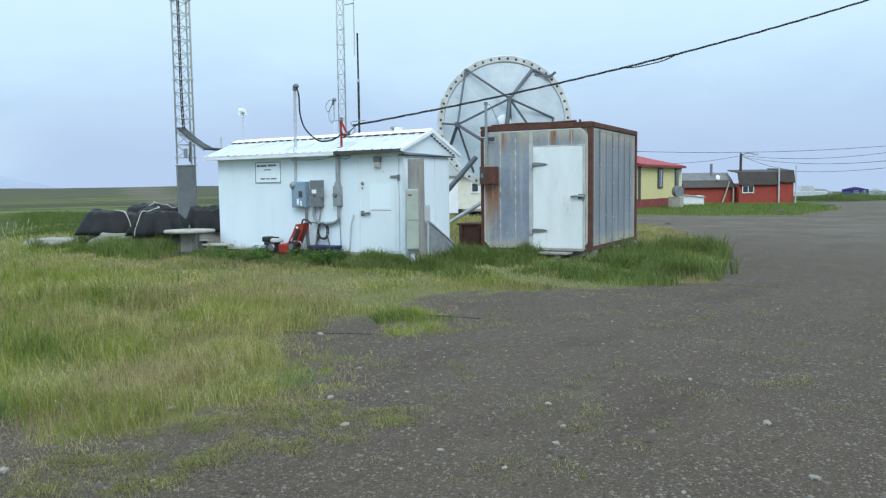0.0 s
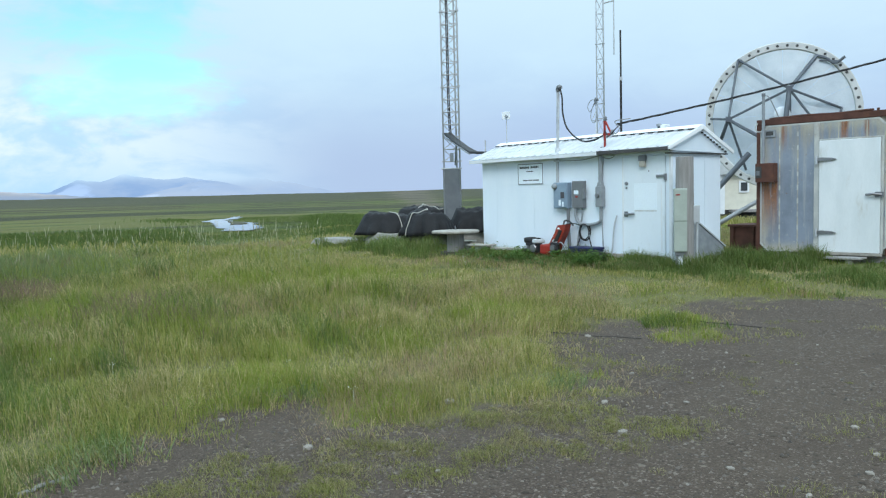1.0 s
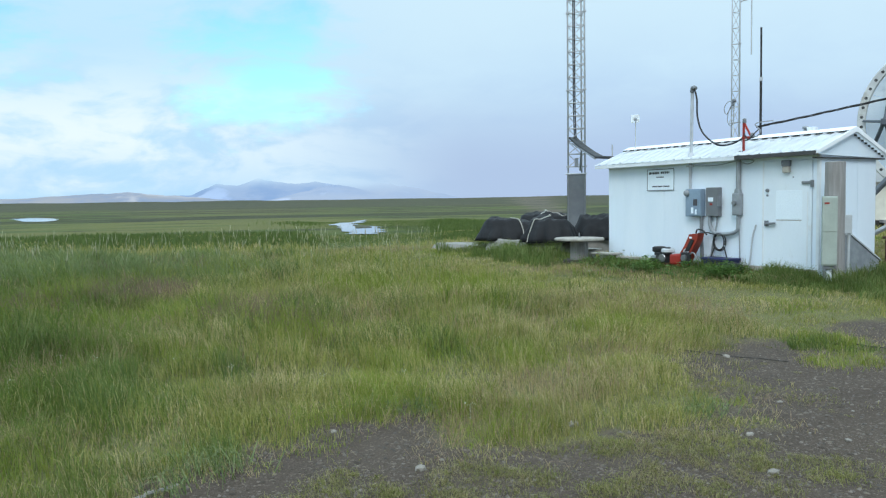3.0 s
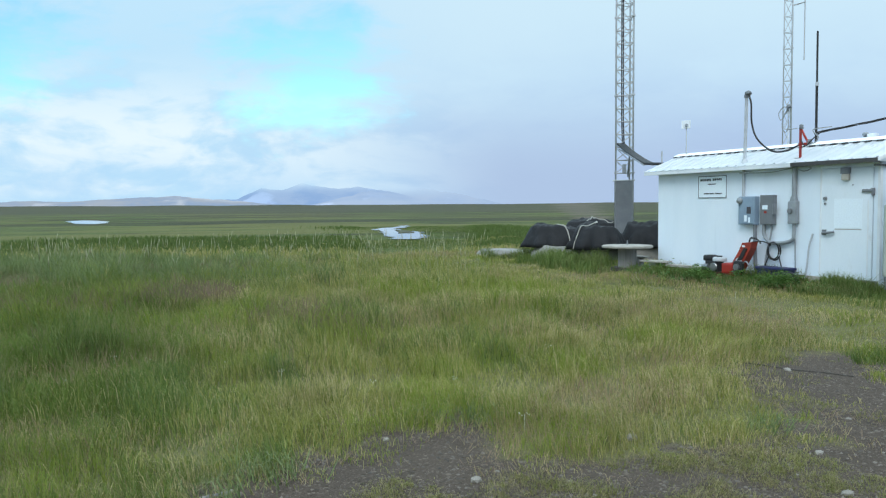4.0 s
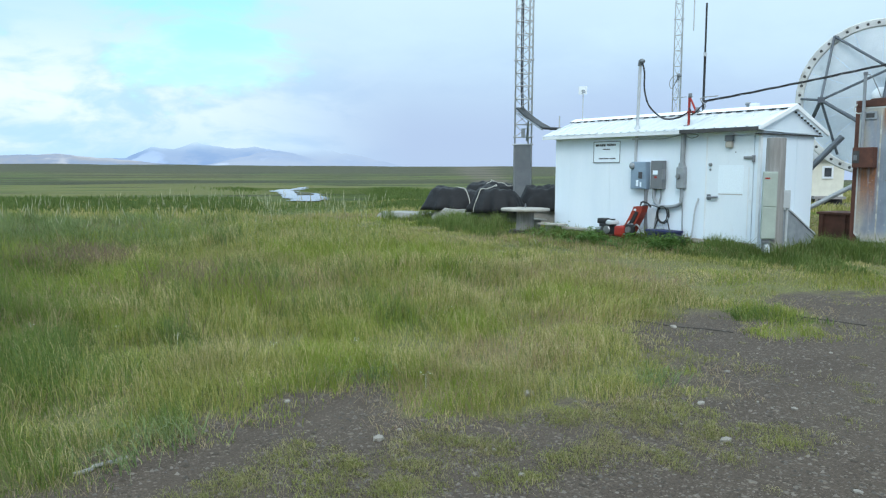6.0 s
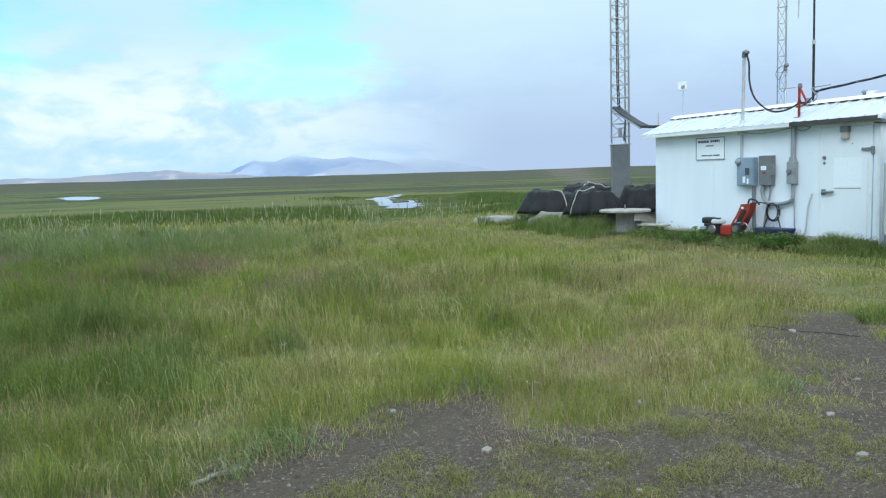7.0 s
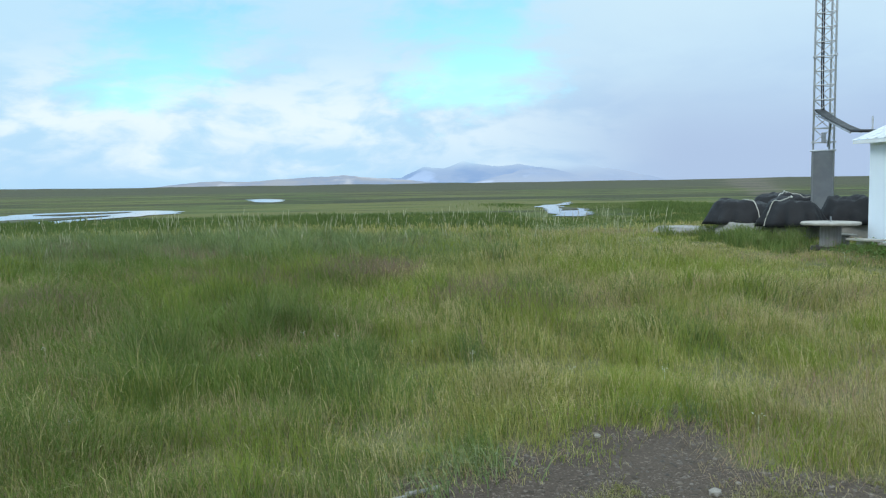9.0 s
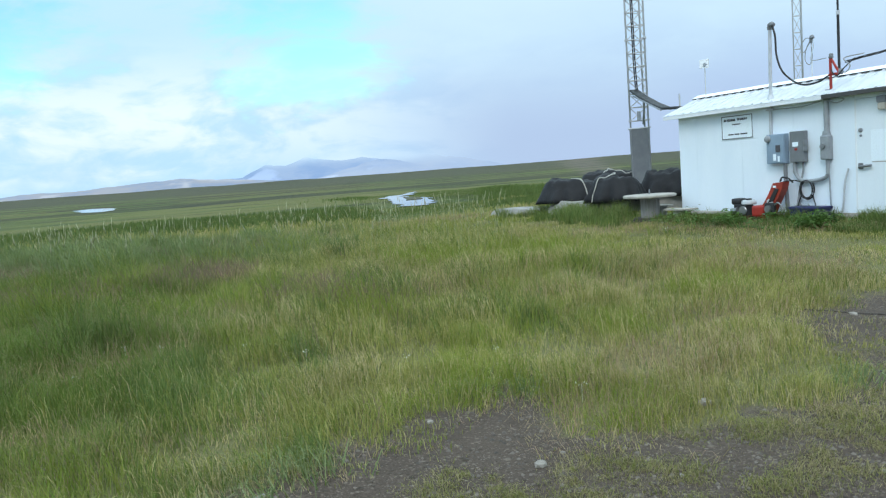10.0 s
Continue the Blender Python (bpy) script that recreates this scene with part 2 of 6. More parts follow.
LIME = leaf("fresh_lime_grass", ((0.190, 0.240, 0.032), (0.275, 0.325, 0.062)), (0.29, 0.28, 0.08), (0.60, 0.90), patch=1.1)
LUSH = leaf("lush_grass", ((0.090, 0.140, 0.034), (0.190, 0.245, 0.066)), (0.25, 0.24, 0.10), (0.56, 0.85), patch=1.3)
LYME = leaf("blue_green_lyme_grass", ((0.140, 0.190, 0.066), (0.245, 0.295, 0.130)), (0.30, 0.30, 0.15), (0.60, 0.90), patch=0.4)
STRAW = leaf("dry_grass_tops", ((0.36, 0.29, 0.14), (0.46, 0.36, 0.20)), (0.35, 0.23, 0.16), (0.42, 0.66))
TUFT = leaf("gravel_tuft_grass", ((0.170, 0.185, 0.045), (0.290, 0.285, 0.085)), (0.36, 0.30, 0.16), (0.40, 0.70), patch=1.6)
BROWN_TOPS = leaf("brown_grass_tops", ((0.20, 0.135, 0.105), (0.29, 0.19, 0.145)), (0.22, 0.17, 0.09), (0.5, 0.8))
WEED = leaf("broad_weeds", ((0.075, 0.155, 0.030), (0.165, 0.27, 0.065)), (0.12, 0.22, 0.05), (0.7, 0.9))
BANK = leaf("bank_sedge", ((0.078, 0.125, 0.030), (0.150, 0.195, 0.050)), (0.16, 0.19, 0.065), (0.6, 0.9))
FLOWER = surface("white_flowers", (0.70, 0.70, 0.62), (0.6, 0.6, 0.5), 0.8)


def ground_material():
    m = bpy.data.materials.new("gravel_and_turf")
    m.use_nodes = True
    n = Nodes(m.node_tree)
    at = n.add("ShaderNodeNewGeometry", 0)
    turf = n.add("ShaderNodeAttribute", 2)
    turf.node.attribute_name = "turf"
    # gravel: packed fines between stones of three sizes, damp and dry patches
    fine = n.noise(at, 70.0, 5.0, 0.75)
    broad = n.noise(at, 0.45, 6.0, 0.6)
    track = n.noise(n.vec("MULTIPLY", at, (1.6, 0.35, 1)), 0.8, 5.0, 0.6)
    pale = n.noise(n.vec("ADD", at, (31, 7, 0)), 1.1, 6.0, 0.65)
    c = n.mix(n.step(fine, 0.3, 0.7), (0.036, 0.026, 0.021), (0.106, 0.078, 0.060))
    height = n.math("MULTIPLY", fine, 0.4)
    warped = n.vec("ADD", at, n.vec("MULTIPLY", n.noise(at, 30.0, 2.0, 0.5, 1), (0.02, 0.02, 0.0)))
    for scale, share, tone in ((75.0, 0.15, 0.8), (38.0, 0.45, 0.85), (19.0, 0.86, 0.85)):
        cell = n.add("ShaderNodeTexVoronoi", 0, {"Vector": warped, "Scale": scale, "Randomness": 1.0})
        shade = n.add("ShaderNodeSeparateColor", 0, {0: cell.node.outputs["Color"]})
        pick = n.math("MULTIPLY", n.step(shade, share, share + 0.02), n.step(cell, 0.50, 0.28))
        dark = n.mix(shade.node.outputs[2], (0.045, 0.035, 0.027), (0.100, 0.076, 0.055))
        tint = n.mix(n.step(shade.node.outputs[1], 0.45, 1.0), dark, (0.240, 0.198, 0.160))
        c = n.mix(n.math("MULTIPLY", pick, tone), c, tint)
        height = n.math("ADD", height, n.math("MULTIPLY", n.math("MULTIPLY", pick, n.step(cell, 0.5, 0.0)), 40.0 / scale))
    c = n.mix(n.step(broad, 0.35, 0.7, 0.0, 0.35), c, (0.108, 0.082, 0.060))
    c = n.mix(n.step(track, 0.50, 0.72, 0.0, 0.50), c, (0.050, 0.034, 0.026))
    c = n.mix(n.step(pale, 0.54, 0.74, 0.0, 0.45), c, (0.130, 0.102, 0.079))
    # the packed road beyond the yard is paler
    road = n.add("ShaderNodeSeparateXYZ", 1, {0: at})
    c = n.mix(n.math("MULTIPLY", n.step(road, 15.0, 27.0), n.step(broad, 0.30, 0.62, 0.65, 0.15)), c, (0.165, 0.140, 0.118))
    # turf under the blades; far off it is the meadow itself
    g1 = n.noise(at, 0.03, 6.0, 0.62)
    g2 = n.noise(at, 0.35, 6.0, 0.65)
    g3 = n.noise(n.vec("MULTIPLY", at, (0.25, 1, 1)), 0.012, 6.0, 0.6)
    green = n.mix(n.step(g1, 0.35, 0.65), (0.058, 0.092, 0.018), (0.092, 0.104, 0.026))
    green = n.mix(n.step(g2, 0.35, 0.7, 0.0, 0.7), green, (0.044, 0.064, 0.017))
    far = n.step(n.vec("LENGTH", at, out=1), 90.0, 900.0)
    green = n.mix(n.math("MULTIPLY", n.step(g3, 0.45, 0.6), n.step(far, 0.0, 0.15, 0.35, 0.9)), green, (0.078, 0.066, 0.030))
    peat = n.noise(n.vec("MULTIPLY", at, (1.0, 0.45, 1)), 0.055, 8.0, 0.66)
    green = n.mix(n.math("MULTIPLY", n.step(peat, 0.50, 0.56), n.step(n.vec("LENGTH", at, out=1), 48.0, 80.0)), green, (0.026, 0.027, 0.014))
    sedge = n.noise(n.vec("MULTIPLY", n.vec("ADD", at, (300, 90, 0)), (1.2, 0.35, 1)), 0.04, 7.0, 0.64)
    green = n.mix(n.math("MULTIPLY", n.step(sedge, 0.50, 0.57, 0.0, 0.9), n.step(n.vec("LENGTH", at, out=1), 45.0, 80.0)), green, (0.120, 0.118, 0.034))
    ranks = n.noise(n.vec("MULTIPLY", at, (1.0, 0.16, 1)), 0.016, 6.0, 0.62)
    beyond = n.step(n.vec("LENGTH", at, out=1), 70.0, 160.0)
    green = n.mix(n.math("MULTIPLY", n.step(ranks, 0.50, 0.58, 0.0, 0.85), beyond), green, (0.036, 0.038, 0.018))
    green = n.mix(n.math("MULTIPLY", n.step(ranks, 0.47, 0.38, 0.0, 0.7), beyond), green, (0.105, 0.112, 0.036))
    green = n.mix(n.step(far, 0.1, 0.8, 0.0, 0.70), green, (0.050, 0.047, 0.030))
    soil = n.mix(n.step(fine, 0.35, 0.7), (0.120, 0.112, 0.045), (0.215, 0.185, 0.090))
    near = n.step(n.vec("LENGTH", at, out=1), 14.0, 34.0)
    green = n.mix(near, n.mix(0.25, soil, green), green)
    edge = n.math("ADD", turf, n.math("MULTIPLY", n.math("SUBTRACT", n.noise(at, 5.0, 6.0, 0.7), 0.5), 0.9))
    litter = n.mix(n.step(fine, 0.35, 0.65), (0.075, 0.060, 0.036), (0.155, 0.130, 0.075))
    c = n.mix(n.step(n.math("ADD", edge, n.math("MULTIPLY", n.math("SUBTRACT", fine, 0.5), 0.8)), 0.40, 0.72, 0.0, 0.7), c, litter)
    c = n.mix(n.step(n.math("ADD", edge, n.math("MULTIPLY", n.math("SUBTRACT", fine, 0.5), 0.6)), 0.65, 1.0), c, green)
    bump = n.add("ShaderNodeBump", 0, {"Strength": 0.9, "Distance": 0.012, "Height": height})
    p = n.add("ShaderNodeBsdfPrincipled", 0, {"Base Color": c, "Roughness": 0.95, "Normal": bump, "Specular IOR Level": 0.2})
    out = n.tree.nodes.new("ShaderNodeOutputMaterial")
    n.tree.links.new(p, out.inputs[0])
    return m


GROUND = ground_material()


def container_skin(name, blue, pale, rusts, edges):
    """Zinc sheet: bluish where sheltered, chalky and brown towards the frame, with rust run-off below fittings."""
    m = bpy.data.materials.new(name)
    m.use_nodes = True
    n = Nodes(m.node_tree)
    at = n.add("ShaderNodeTexCoord", 3)
    x, y, z = n.add("ShaderNodeSeparateXYZ", 0, {0: at}).node.outputs
    streak = n.noise(n.vec("MULTIPLY", at, (9, 9, 0.7)), 1.0, 6.0, 0.65)
    blot = n.noise(n.vec("MULTIPLY", at, (1, 1, 0.6)), 2.4, 7.0, 0.65)
    grit = n.noise(at, 60.0, 4.0, 0.7)
    c = n.mix(n.step(blot, 0.35, 0.65), blue, tuple(v * 1.35 for v in blue))
    c = n.mix(n.step(streak, 0.50, 0.72, 0.0, 0.75), c, pale)
    top = n.math("MULTIPLY", n.step(z, 1.55, 2.5), n.step(streak, 0.40, 0.62))
    c = n.mix(n.math("MULTIPLY", top, 0.8), c, (0.36, 0.31, 0.23))
    for axis, lo, hi, soft in edges:
        v = (x, y, z)["xyz".index(axis)]
        near = n.math("MAXIMUM", n.step(v, lo + soft, lo), n.step(v, hi - soft, hi))
        c = n.mix(n.math("MULTIPLY", near, n.step(blot, 0.32, 0.6)), c, (0.50, 0.46, 0.37))
    for x0, x1, ztop, zend, power in rusts:
        wide = n.math("MULTIPLY", n.step(x, x0 - 0.02, x0 + 0.04), n.step(x, x1 + 0.02, x1 - 0.04))
        run = n.math("MULTIPLY", n.step(z, zend, ztop - 0.1), n.step(z, ztop + 0.02, ztop - 0.02))
        wash = n.math("MULTIPLY", n.math("MULTIPLY", wide, run), n.step(streak, 0.30, 0.56, 0.15, power))
        c = n.mix(wash, c, n.mix(n.step(grit, 0.4, 0.6), (0.34, 0.13, 0.04), (0.20, 0.075, 0.03)))
    chips = n.noise(at, 16.0, 5.0, 0.7)
    c = n.mix(n.step(chips, 0.63, 0.69, 0.0, 0.8), c, (0.55, 0.54, 0.50))
    scab = n.noise(n.vec("ADD", at, (9, 4, 2)), 11.0, 6.0, 0.7)
    c = n.mix(n.step(scab, 0.64, 0.70, 0.0, 0.8), c, (0.24, 0.12, 0.055))
    c = n.mix(n.step(grit, 0.35, 0.75, 0.0, 0.25), c, tuple(v * 0.6 for v in blue))
    b = n.add("ShaderNodeBump", 0, {"Strength": 0.15, "Distance": 0.01, "Height": n.math("ADD", blot, n.math("MULTIPLY", grit, 0.3))})
    p = n.add("ShaderNodeBsdfPrincipled", 0, {"Base Color": c, "Roughness": n.step(blot, 0.2, 0.8, 0.42, 0.75), "Metallic": 0.15, "Normal": b})
    out = n.tree.nodes.new("ShaderNodeOutputMaterial")
    n.tree.links.new(p, out.inputs[0])
    return m


SHEET = container_skin("weathered_zinc_sheet", (0.215, 0.248, 0.300), (0.47, 0.47, 0.45), ((0.06, 0.44, 1.38, 0.15, 1.0), (1.55, 1.70, 2.46, 1.75, 1.0), (1.94, 2.04, 2.44, 1.95, 1.0), (0.48, 0.60, 2.44, 1.85, 0.9)), (("x", 0.08, 2.33, 0.30), ("z", 0.03, 2.44, 0.25)))
SHEET_SIDE = container_skin("weathered_side_sheet", (0.215, 0.235, 0.265), (0.38, 0.39, 0.38), (), (("y", 0.10, 3.45, 0.3), ("z", 0.05, 2.45, 0.35)))


def water_material():
    m = bpy.data.materials.new("still_water")
    m.use_nodes = True
    n = Nodes(m.node_tree)
    at = n.add("ShaderNodeNewGeometry", 0)
    b = n.add("ShaderNodeBump", 0, {"Strength": 0.03, "Distance": 0.02, "Height": n.noise(at, 2.0, 3.0)})
    p = n.add("ShaderNodeBsdfPrincipled", 0, {"Base Color": (0.03, 0.04, 0.045, 1), "Roughness": 0.03, "Normal": b, "IOR": 1.33, "Specular IOR Level": 1.0})
    out = n.tree.nodes.new("ShaderNodeOutputMaterial")
    n.tree.links.new(p, out.inputs[0])
    return m


WATER = water_material()


def haze_glow_hills(name, low, high, mist):
    """Hills with kilometres of damp air painted in as glow; heads fade into the cloud."""
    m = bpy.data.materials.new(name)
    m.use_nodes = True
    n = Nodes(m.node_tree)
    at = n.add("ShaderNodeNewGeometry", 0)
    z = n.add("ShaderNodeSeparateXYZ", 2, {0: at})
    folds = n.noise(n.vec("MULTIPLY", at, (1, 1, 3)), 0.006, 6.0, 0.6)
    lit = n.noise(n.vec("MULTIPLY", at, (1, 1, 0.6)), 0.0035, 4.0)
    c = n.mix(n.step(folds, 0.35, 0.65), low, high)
    # sunlit slopes painted as brighter noise patches
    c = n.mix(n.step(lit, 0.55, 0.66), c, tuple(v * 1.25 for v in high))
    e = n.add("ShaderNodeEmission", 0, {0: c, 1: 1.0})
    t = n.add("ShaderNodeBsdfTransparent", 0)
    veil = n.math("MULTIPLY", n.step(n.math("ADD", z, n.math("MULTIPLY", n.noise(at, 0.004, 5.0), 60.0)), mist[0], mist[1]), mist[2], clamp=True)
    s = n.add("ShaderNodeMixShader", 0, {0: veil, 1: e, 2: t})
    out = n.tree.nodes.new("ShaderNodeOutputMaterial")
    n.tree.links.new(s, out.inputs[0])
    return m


# ---------------------------------------------------------------- mesh helpers
def finish(name, bm, material, smooth=False):
    bmesh.ops.recalc_face_normals(bm, faces=bm.faces)
    me = bpy.data.meshes.new(name)
    bm.to_mesh(me)
    bm.free()
    if smooth:
        me.polygons.foreach_set("use_smooth", [True] * len(me.polygons))
    me.materials.append(material)
    return me


def part(name, bm, material, parent, label="", smooth=False):
    ob = new(name, finish(name, bm, material, smooth))
    ob.parent = parent
    return tagged(ob, label)


def thing(name, m, label, category, group="", kind=""):
    ob = new(name)
    ob.empty_display_size = 0.2
    ob.matrix_world = m
    return tagged(ob, label, category, group, kind)


def whole(name, bm, material, m, label, category, group="", kind="", smooth=False):
    ob = new(name, finish(name, bm, material, smooth))
    ob.matrix_world = m
    return tagged(ob, label, category, group, kind)


def box(x0, x1, y0, y1, z0, z1, bevel=0.0, bm=None):
    bm = bm or bmesh.new()
    r = bmesh.ops.create_cube(bm, size=1.0)["verts"]
    for v in r:
        v.co = Vector(((x0 + x1) / 2 + v.co.x * (x1 - x0), (y0 + y1) / 2 + v.co.y * (y1 - y0), (z0 + z1) / 2 + v.co.z * (z1 - z0)))
    if bevel:
        edges = list({e for v in r for e in v.link_edges})
        bmesh.ops.bevel(bm, geom=edges, offset=bevel, segments=2, affect="EDGES", profile=0.6)
    return bm


def prism(pts, axis, a, b, bm=None):
    """A closed outline (pairs) drawn out along x, y or z from a to b."""
    bm = bm or bmesh.new()
    order = {"x": lambda p, t: (t, p[0], p[1]), "y": lambda p, t: (p[0], t, p[1]), "z": lambda p, t: (p[0], p[1], t)}[axis]
    lo = [bm.verts.new(order(p, a)) for p in pts]
    hi = [bm.verts.new(order(p, b)) for p in pts]
    k = len(pts)
    bm.faces.new(lo), bm.faces.new(hi[::-1])
    for i in range(k):
        bm.faces.new((lo[i], lo[(i + 1) % k], hi[(i + 1) % k], hi[i]))
    return bm


def tube(pts, r, n=8, bm=None, taper=1.0):
    """A round bar along a line of points."""
    bm = bm or bmesh.new()
    pts = [Vector(p) for p in pts]
    rings = []
    for i, p in enumerate(pts):
        d = (pts[min(i + 1, len(pts) - 1)] - pts[max(i - 1, 0)]).normalized()
        u = d.cross(Vector((0, 0, 1)) if abs(d.z) < 0.95 else Vector((1, 0, 0))).normalized()
        w = d.cross(u)
        q = r * (1 + (taper - 1) * i / max(len(pts) - 1, 1))
        rings.append([bm.verts.new(p + (u * math.cos(a) + w * math.sin(a)) * q) for a in (2 * math.pi * k / n for k in range(n))])
    for a, b in zip(rings, rings[1:]):
        for k in range(n):
            bm.faces.new((a[k], a[(k + 1) % n], b[(k + 1) % n], b[k]))
    bm.faces.new(rings[0]), bm.faces.new(rings[-1][::-1])
    return bm


def lathe(profile, n=28, bm=None, centre=(0, 0)):
    """A turned form round z from (radius, height) pairs."""
    bm = bm or bmesh.new()
    rings = [[bm.verts.new((centre[0] + r * math.cos(2 * math.pi * k / n), centre[1] + r * math.sin(2 * math.pi * k / n), z)) for k in range(n)] for r, z in profile]
    for a, b in zip(rings, rings[1:]):
        for k in range(n):
            bm.faces.new((a[k], a[(k + 1) % n], b[(k + 1) % n], b[k]))
    bm.faces.new(rings[0][::-1]), bm.faces.new(rings[-1])
    return bm


def hang(a, b, sag, k=24):
    a, b = Vector(a), Vector(b)
    return [a.lerp(b, i / k) - Vector((0, 0, sag * 4 * (i / k) * (1 - i / k))) for i in range(k + 1)]


def bend(pts, k=8):
    """A smooth line through points."""
    pts = [Vector(p) for p in pts]
    ext = [2 * pts[0] - pts[1], *pts, 2 * pts[-1] - pts[-2]]
    out = []
    for i in range(1, len(ext) - 2):
        p0, p1, p2, p3 = ext[i - 1:i + 3]
        for s in range(k):
            t = s / k
            out.append(0.5 * (2 * p1 + (p2 - p0) * t + (2 * p0 - 5 * p1 + 4 * p2 - p3) * t * t + (3 * p1 - p0 - 3 * p2 + p3) * t ** 3))
    return out + [pts[-1]]


# ---------------------------------------------------------------- ground
def ss(v, lo, hi):
    t = np.clip((v - lo) / (hi - lo), 0, 1)
    return t * t * (3 - 2 * t)


def waves(x, y, size, seed):
    """Smooth value noise in [0, 1] on a lattice, for arrays."""
    u, v = x / size + seed * 17.3, y / size - seed * 9.1
    iu, iv = np.floor(u).astype(int), np.floor(v).astype(int)
    fu, fv = u - iu, v - iv
    fu, fv = fu * fu * (3 - 2 * fu), fv * fv * (3 - 2 * fv)
    table = np.random.RandomState(seed).rand(256, 256)
    g = lambda i, j: table[i % 256, j % 256]
    return (g(iu, iv) * (1 - fu) + g(iu + 1, iv) * fu) * (1 - fv) + (g(iu, iv + 1) * (1 - fu) + g(iu + 1, iv + 1) * fu) * fv


def rough(x, y, size, seed):
    return 0.55 * waves(x, y, size, seed) + 0.28 * waves(x, y, size / 2.1, seed + 1) + 0.17 * waves(x, y, size / 4.3, seed + 2)


def height(x, y):
    x, y = np.asarray(x, float), np.asarray(y, float)
    far = np.hypot(x, y)
    side = y / np.maximum(-x, 1e-3)
    side = np.where(x < 0, side, 9.0)
    wide = 1 - ss(side, 0.8, 1.3)
    pad = 0.11 * ss(y, 7.5, 12.0) * ss(x, -25, -20) * (1 - ss(x, -8, -3.5)) * (1 - ss(y, 22, 32))
    edge = 20 + 5 * ss(y, 5, 11) + 2.5 * (rough(x, y, 9, 3) - 0.5)
    drop = -1.0 * ss(-x, edge, edge + 12) * wide
    lumps = 0.10 * (rough(x, y, 2.2, 5) - 0.5) * ss(-x, 4.3, 7) * (1 - ss(far, 18, 40)) * (1 - ss(y, 9, 11))
    ruts = 0.035 * (rough(x, y, 1.4, 8) - 0.5)
    east = -0.012 * np.clip(y - 55, 0, 4200) * (1 - wide)
    hills = wide * ss(far, 900, 3600) * (9 + 12 * rough(x, y, 420, 11))
    return pad + drop + lumps + ruts * (1 - ss(far, 30, 60)) + east + hills


MEADOW = [(-3.75, -9), (-3.75, 0.0), (-4.14, 0.83), (-4.40, 1.20), (-4.65, 1.70), (-4.87, 2.10), (-5.07, 2.45), (-5.30, 3.0), (-4.85, 3.10), (-4.30, 3.0),
          (-3.95, 3.25), (-4.0, 3.65), (-4.25, 4.0), (-4.15, 4.6), (-4.0, 4.95), (-4.40, 5.45), (-4.95, 5.65), (-5.70, 5.85), (-6.05, 6.15), (-6.15, 6.6), (-6.25, 7.25),
          (-5.74, 7.42), (-5.10, 7.18), (-4.75, 7.4), (-5.10, 8.05), (-6.0, 8.4), (-6.5, 8.6), (-6.3, 9.25), (-6.0, 10.2), (-5.5, 10.9), (-4.9, 11.5),
          (-4.4, 12.45), (-4.5, 14.8), (-6.6, 19.4), (-9.5, 24.2), (-12.5, 28.4), (-30, 31), (-80, 50), (-4600, 2500), (-4600, -4600), (-3.75, -4600)]
VERGE = [(-32, 34), (-14, 38), (-10.4, 40.5), (-10.8, 50), (-14.5, 60), (-19, 72), (-14, 110), (60, 160), (60, 4600), (-4600, 4600), (-4600, 2600), (-80, 51), (-40, 37)]


def inside(x, y, poly):
    """How far inside an outline each point lies; below 0 outside."""
    x, y = np.asarray(x, float), np.asarray(y, float)
    best, odd = np.full(x.shape, 1e9), np.zeros(x.shape, bool)
    for (ax, ay), (bx, by) in zip(poly, poly[1:] + poly[:1]):
        dx, dy = bx - ax, by - ay
        t = np.clip(((x - ax) * dx + (y - ay) * dy) / (dx * dx + dy * dy), 0, 1)
        best = np.minimum(best, np.hypot(x - ax - t * dx, y - ay - t * dy))
        if dy:
            odd ^= ((ay > y) != (by > y)) & (x < dx * (y - ay) / dy + ax)
    return np.where(odd, best, -best)


def turf(x, y):
    """1 where grass closes over the ground, 0 on bare gravel."""
    d = np.maximum(inside(x, y, MEADOW), inside(x, y, VERGE))
    d = d + 0.95 * (rough(x, y, 0.7, 21) - 0.5) + 0.7 * (rough(x, y, 0.22, 23) - 0.5)
    return ss(d, -0.5, 0.4)


def grown(start, end, first, rate):
    out, s = [start], first
    while abs(out[-1] - start) < abs(end - start):
        out.append(out[-1] + math.copysign(s, end - start))
        s *= rate
    return out[1:]


def build_ground():
    xs = grown(-14, -4700, 0.22, 1.045)[::-1] + list(np.arange(-14, 2.01, 0.13)) + grown(2, 4700, 0.3, 1.11)
    ys = grown(-2, -4700, 0.3, 1.09)[::-1] + list(np.arange(-2, 13.01, 0.13)) + grown(13, 4700, 0.2, 1.05)
    gx, gy = np.meshgrid(np.array(xs), np.array(ys))
    w, h = len(xs), len(ys)
    co = np.stack([gx.ravel(), gy.ravel(), height(gx, gy).ravel()], 1)
    i = np.arange(w * h).reshape(h, w)
    quads = np.stack([i[:-1, :-1], i[:-1, 1:], i[1:, 1:], i[1:, :-1]], -1).reshape(-1, 4)
    me = bpy.data.meshes.new("ground")
    me.from_pydata(co.tolist(), [], quads.tolist())
    me.attributes.new("turf", "FLOAT", "POINT").data.foreach_set("value", turf(gx, gy).ravel().astype(np.float32))
    me.polygons.foreach_set("use_smooth", [True] * len(me.polygons))
    me.materials.append(GROUND)
    tagged(new("ground", me), "grey gravel yard running into green marsh meadow", "ground", kind="structure")


build_ground()


def zat(x, y):
    return float(height(x, y))


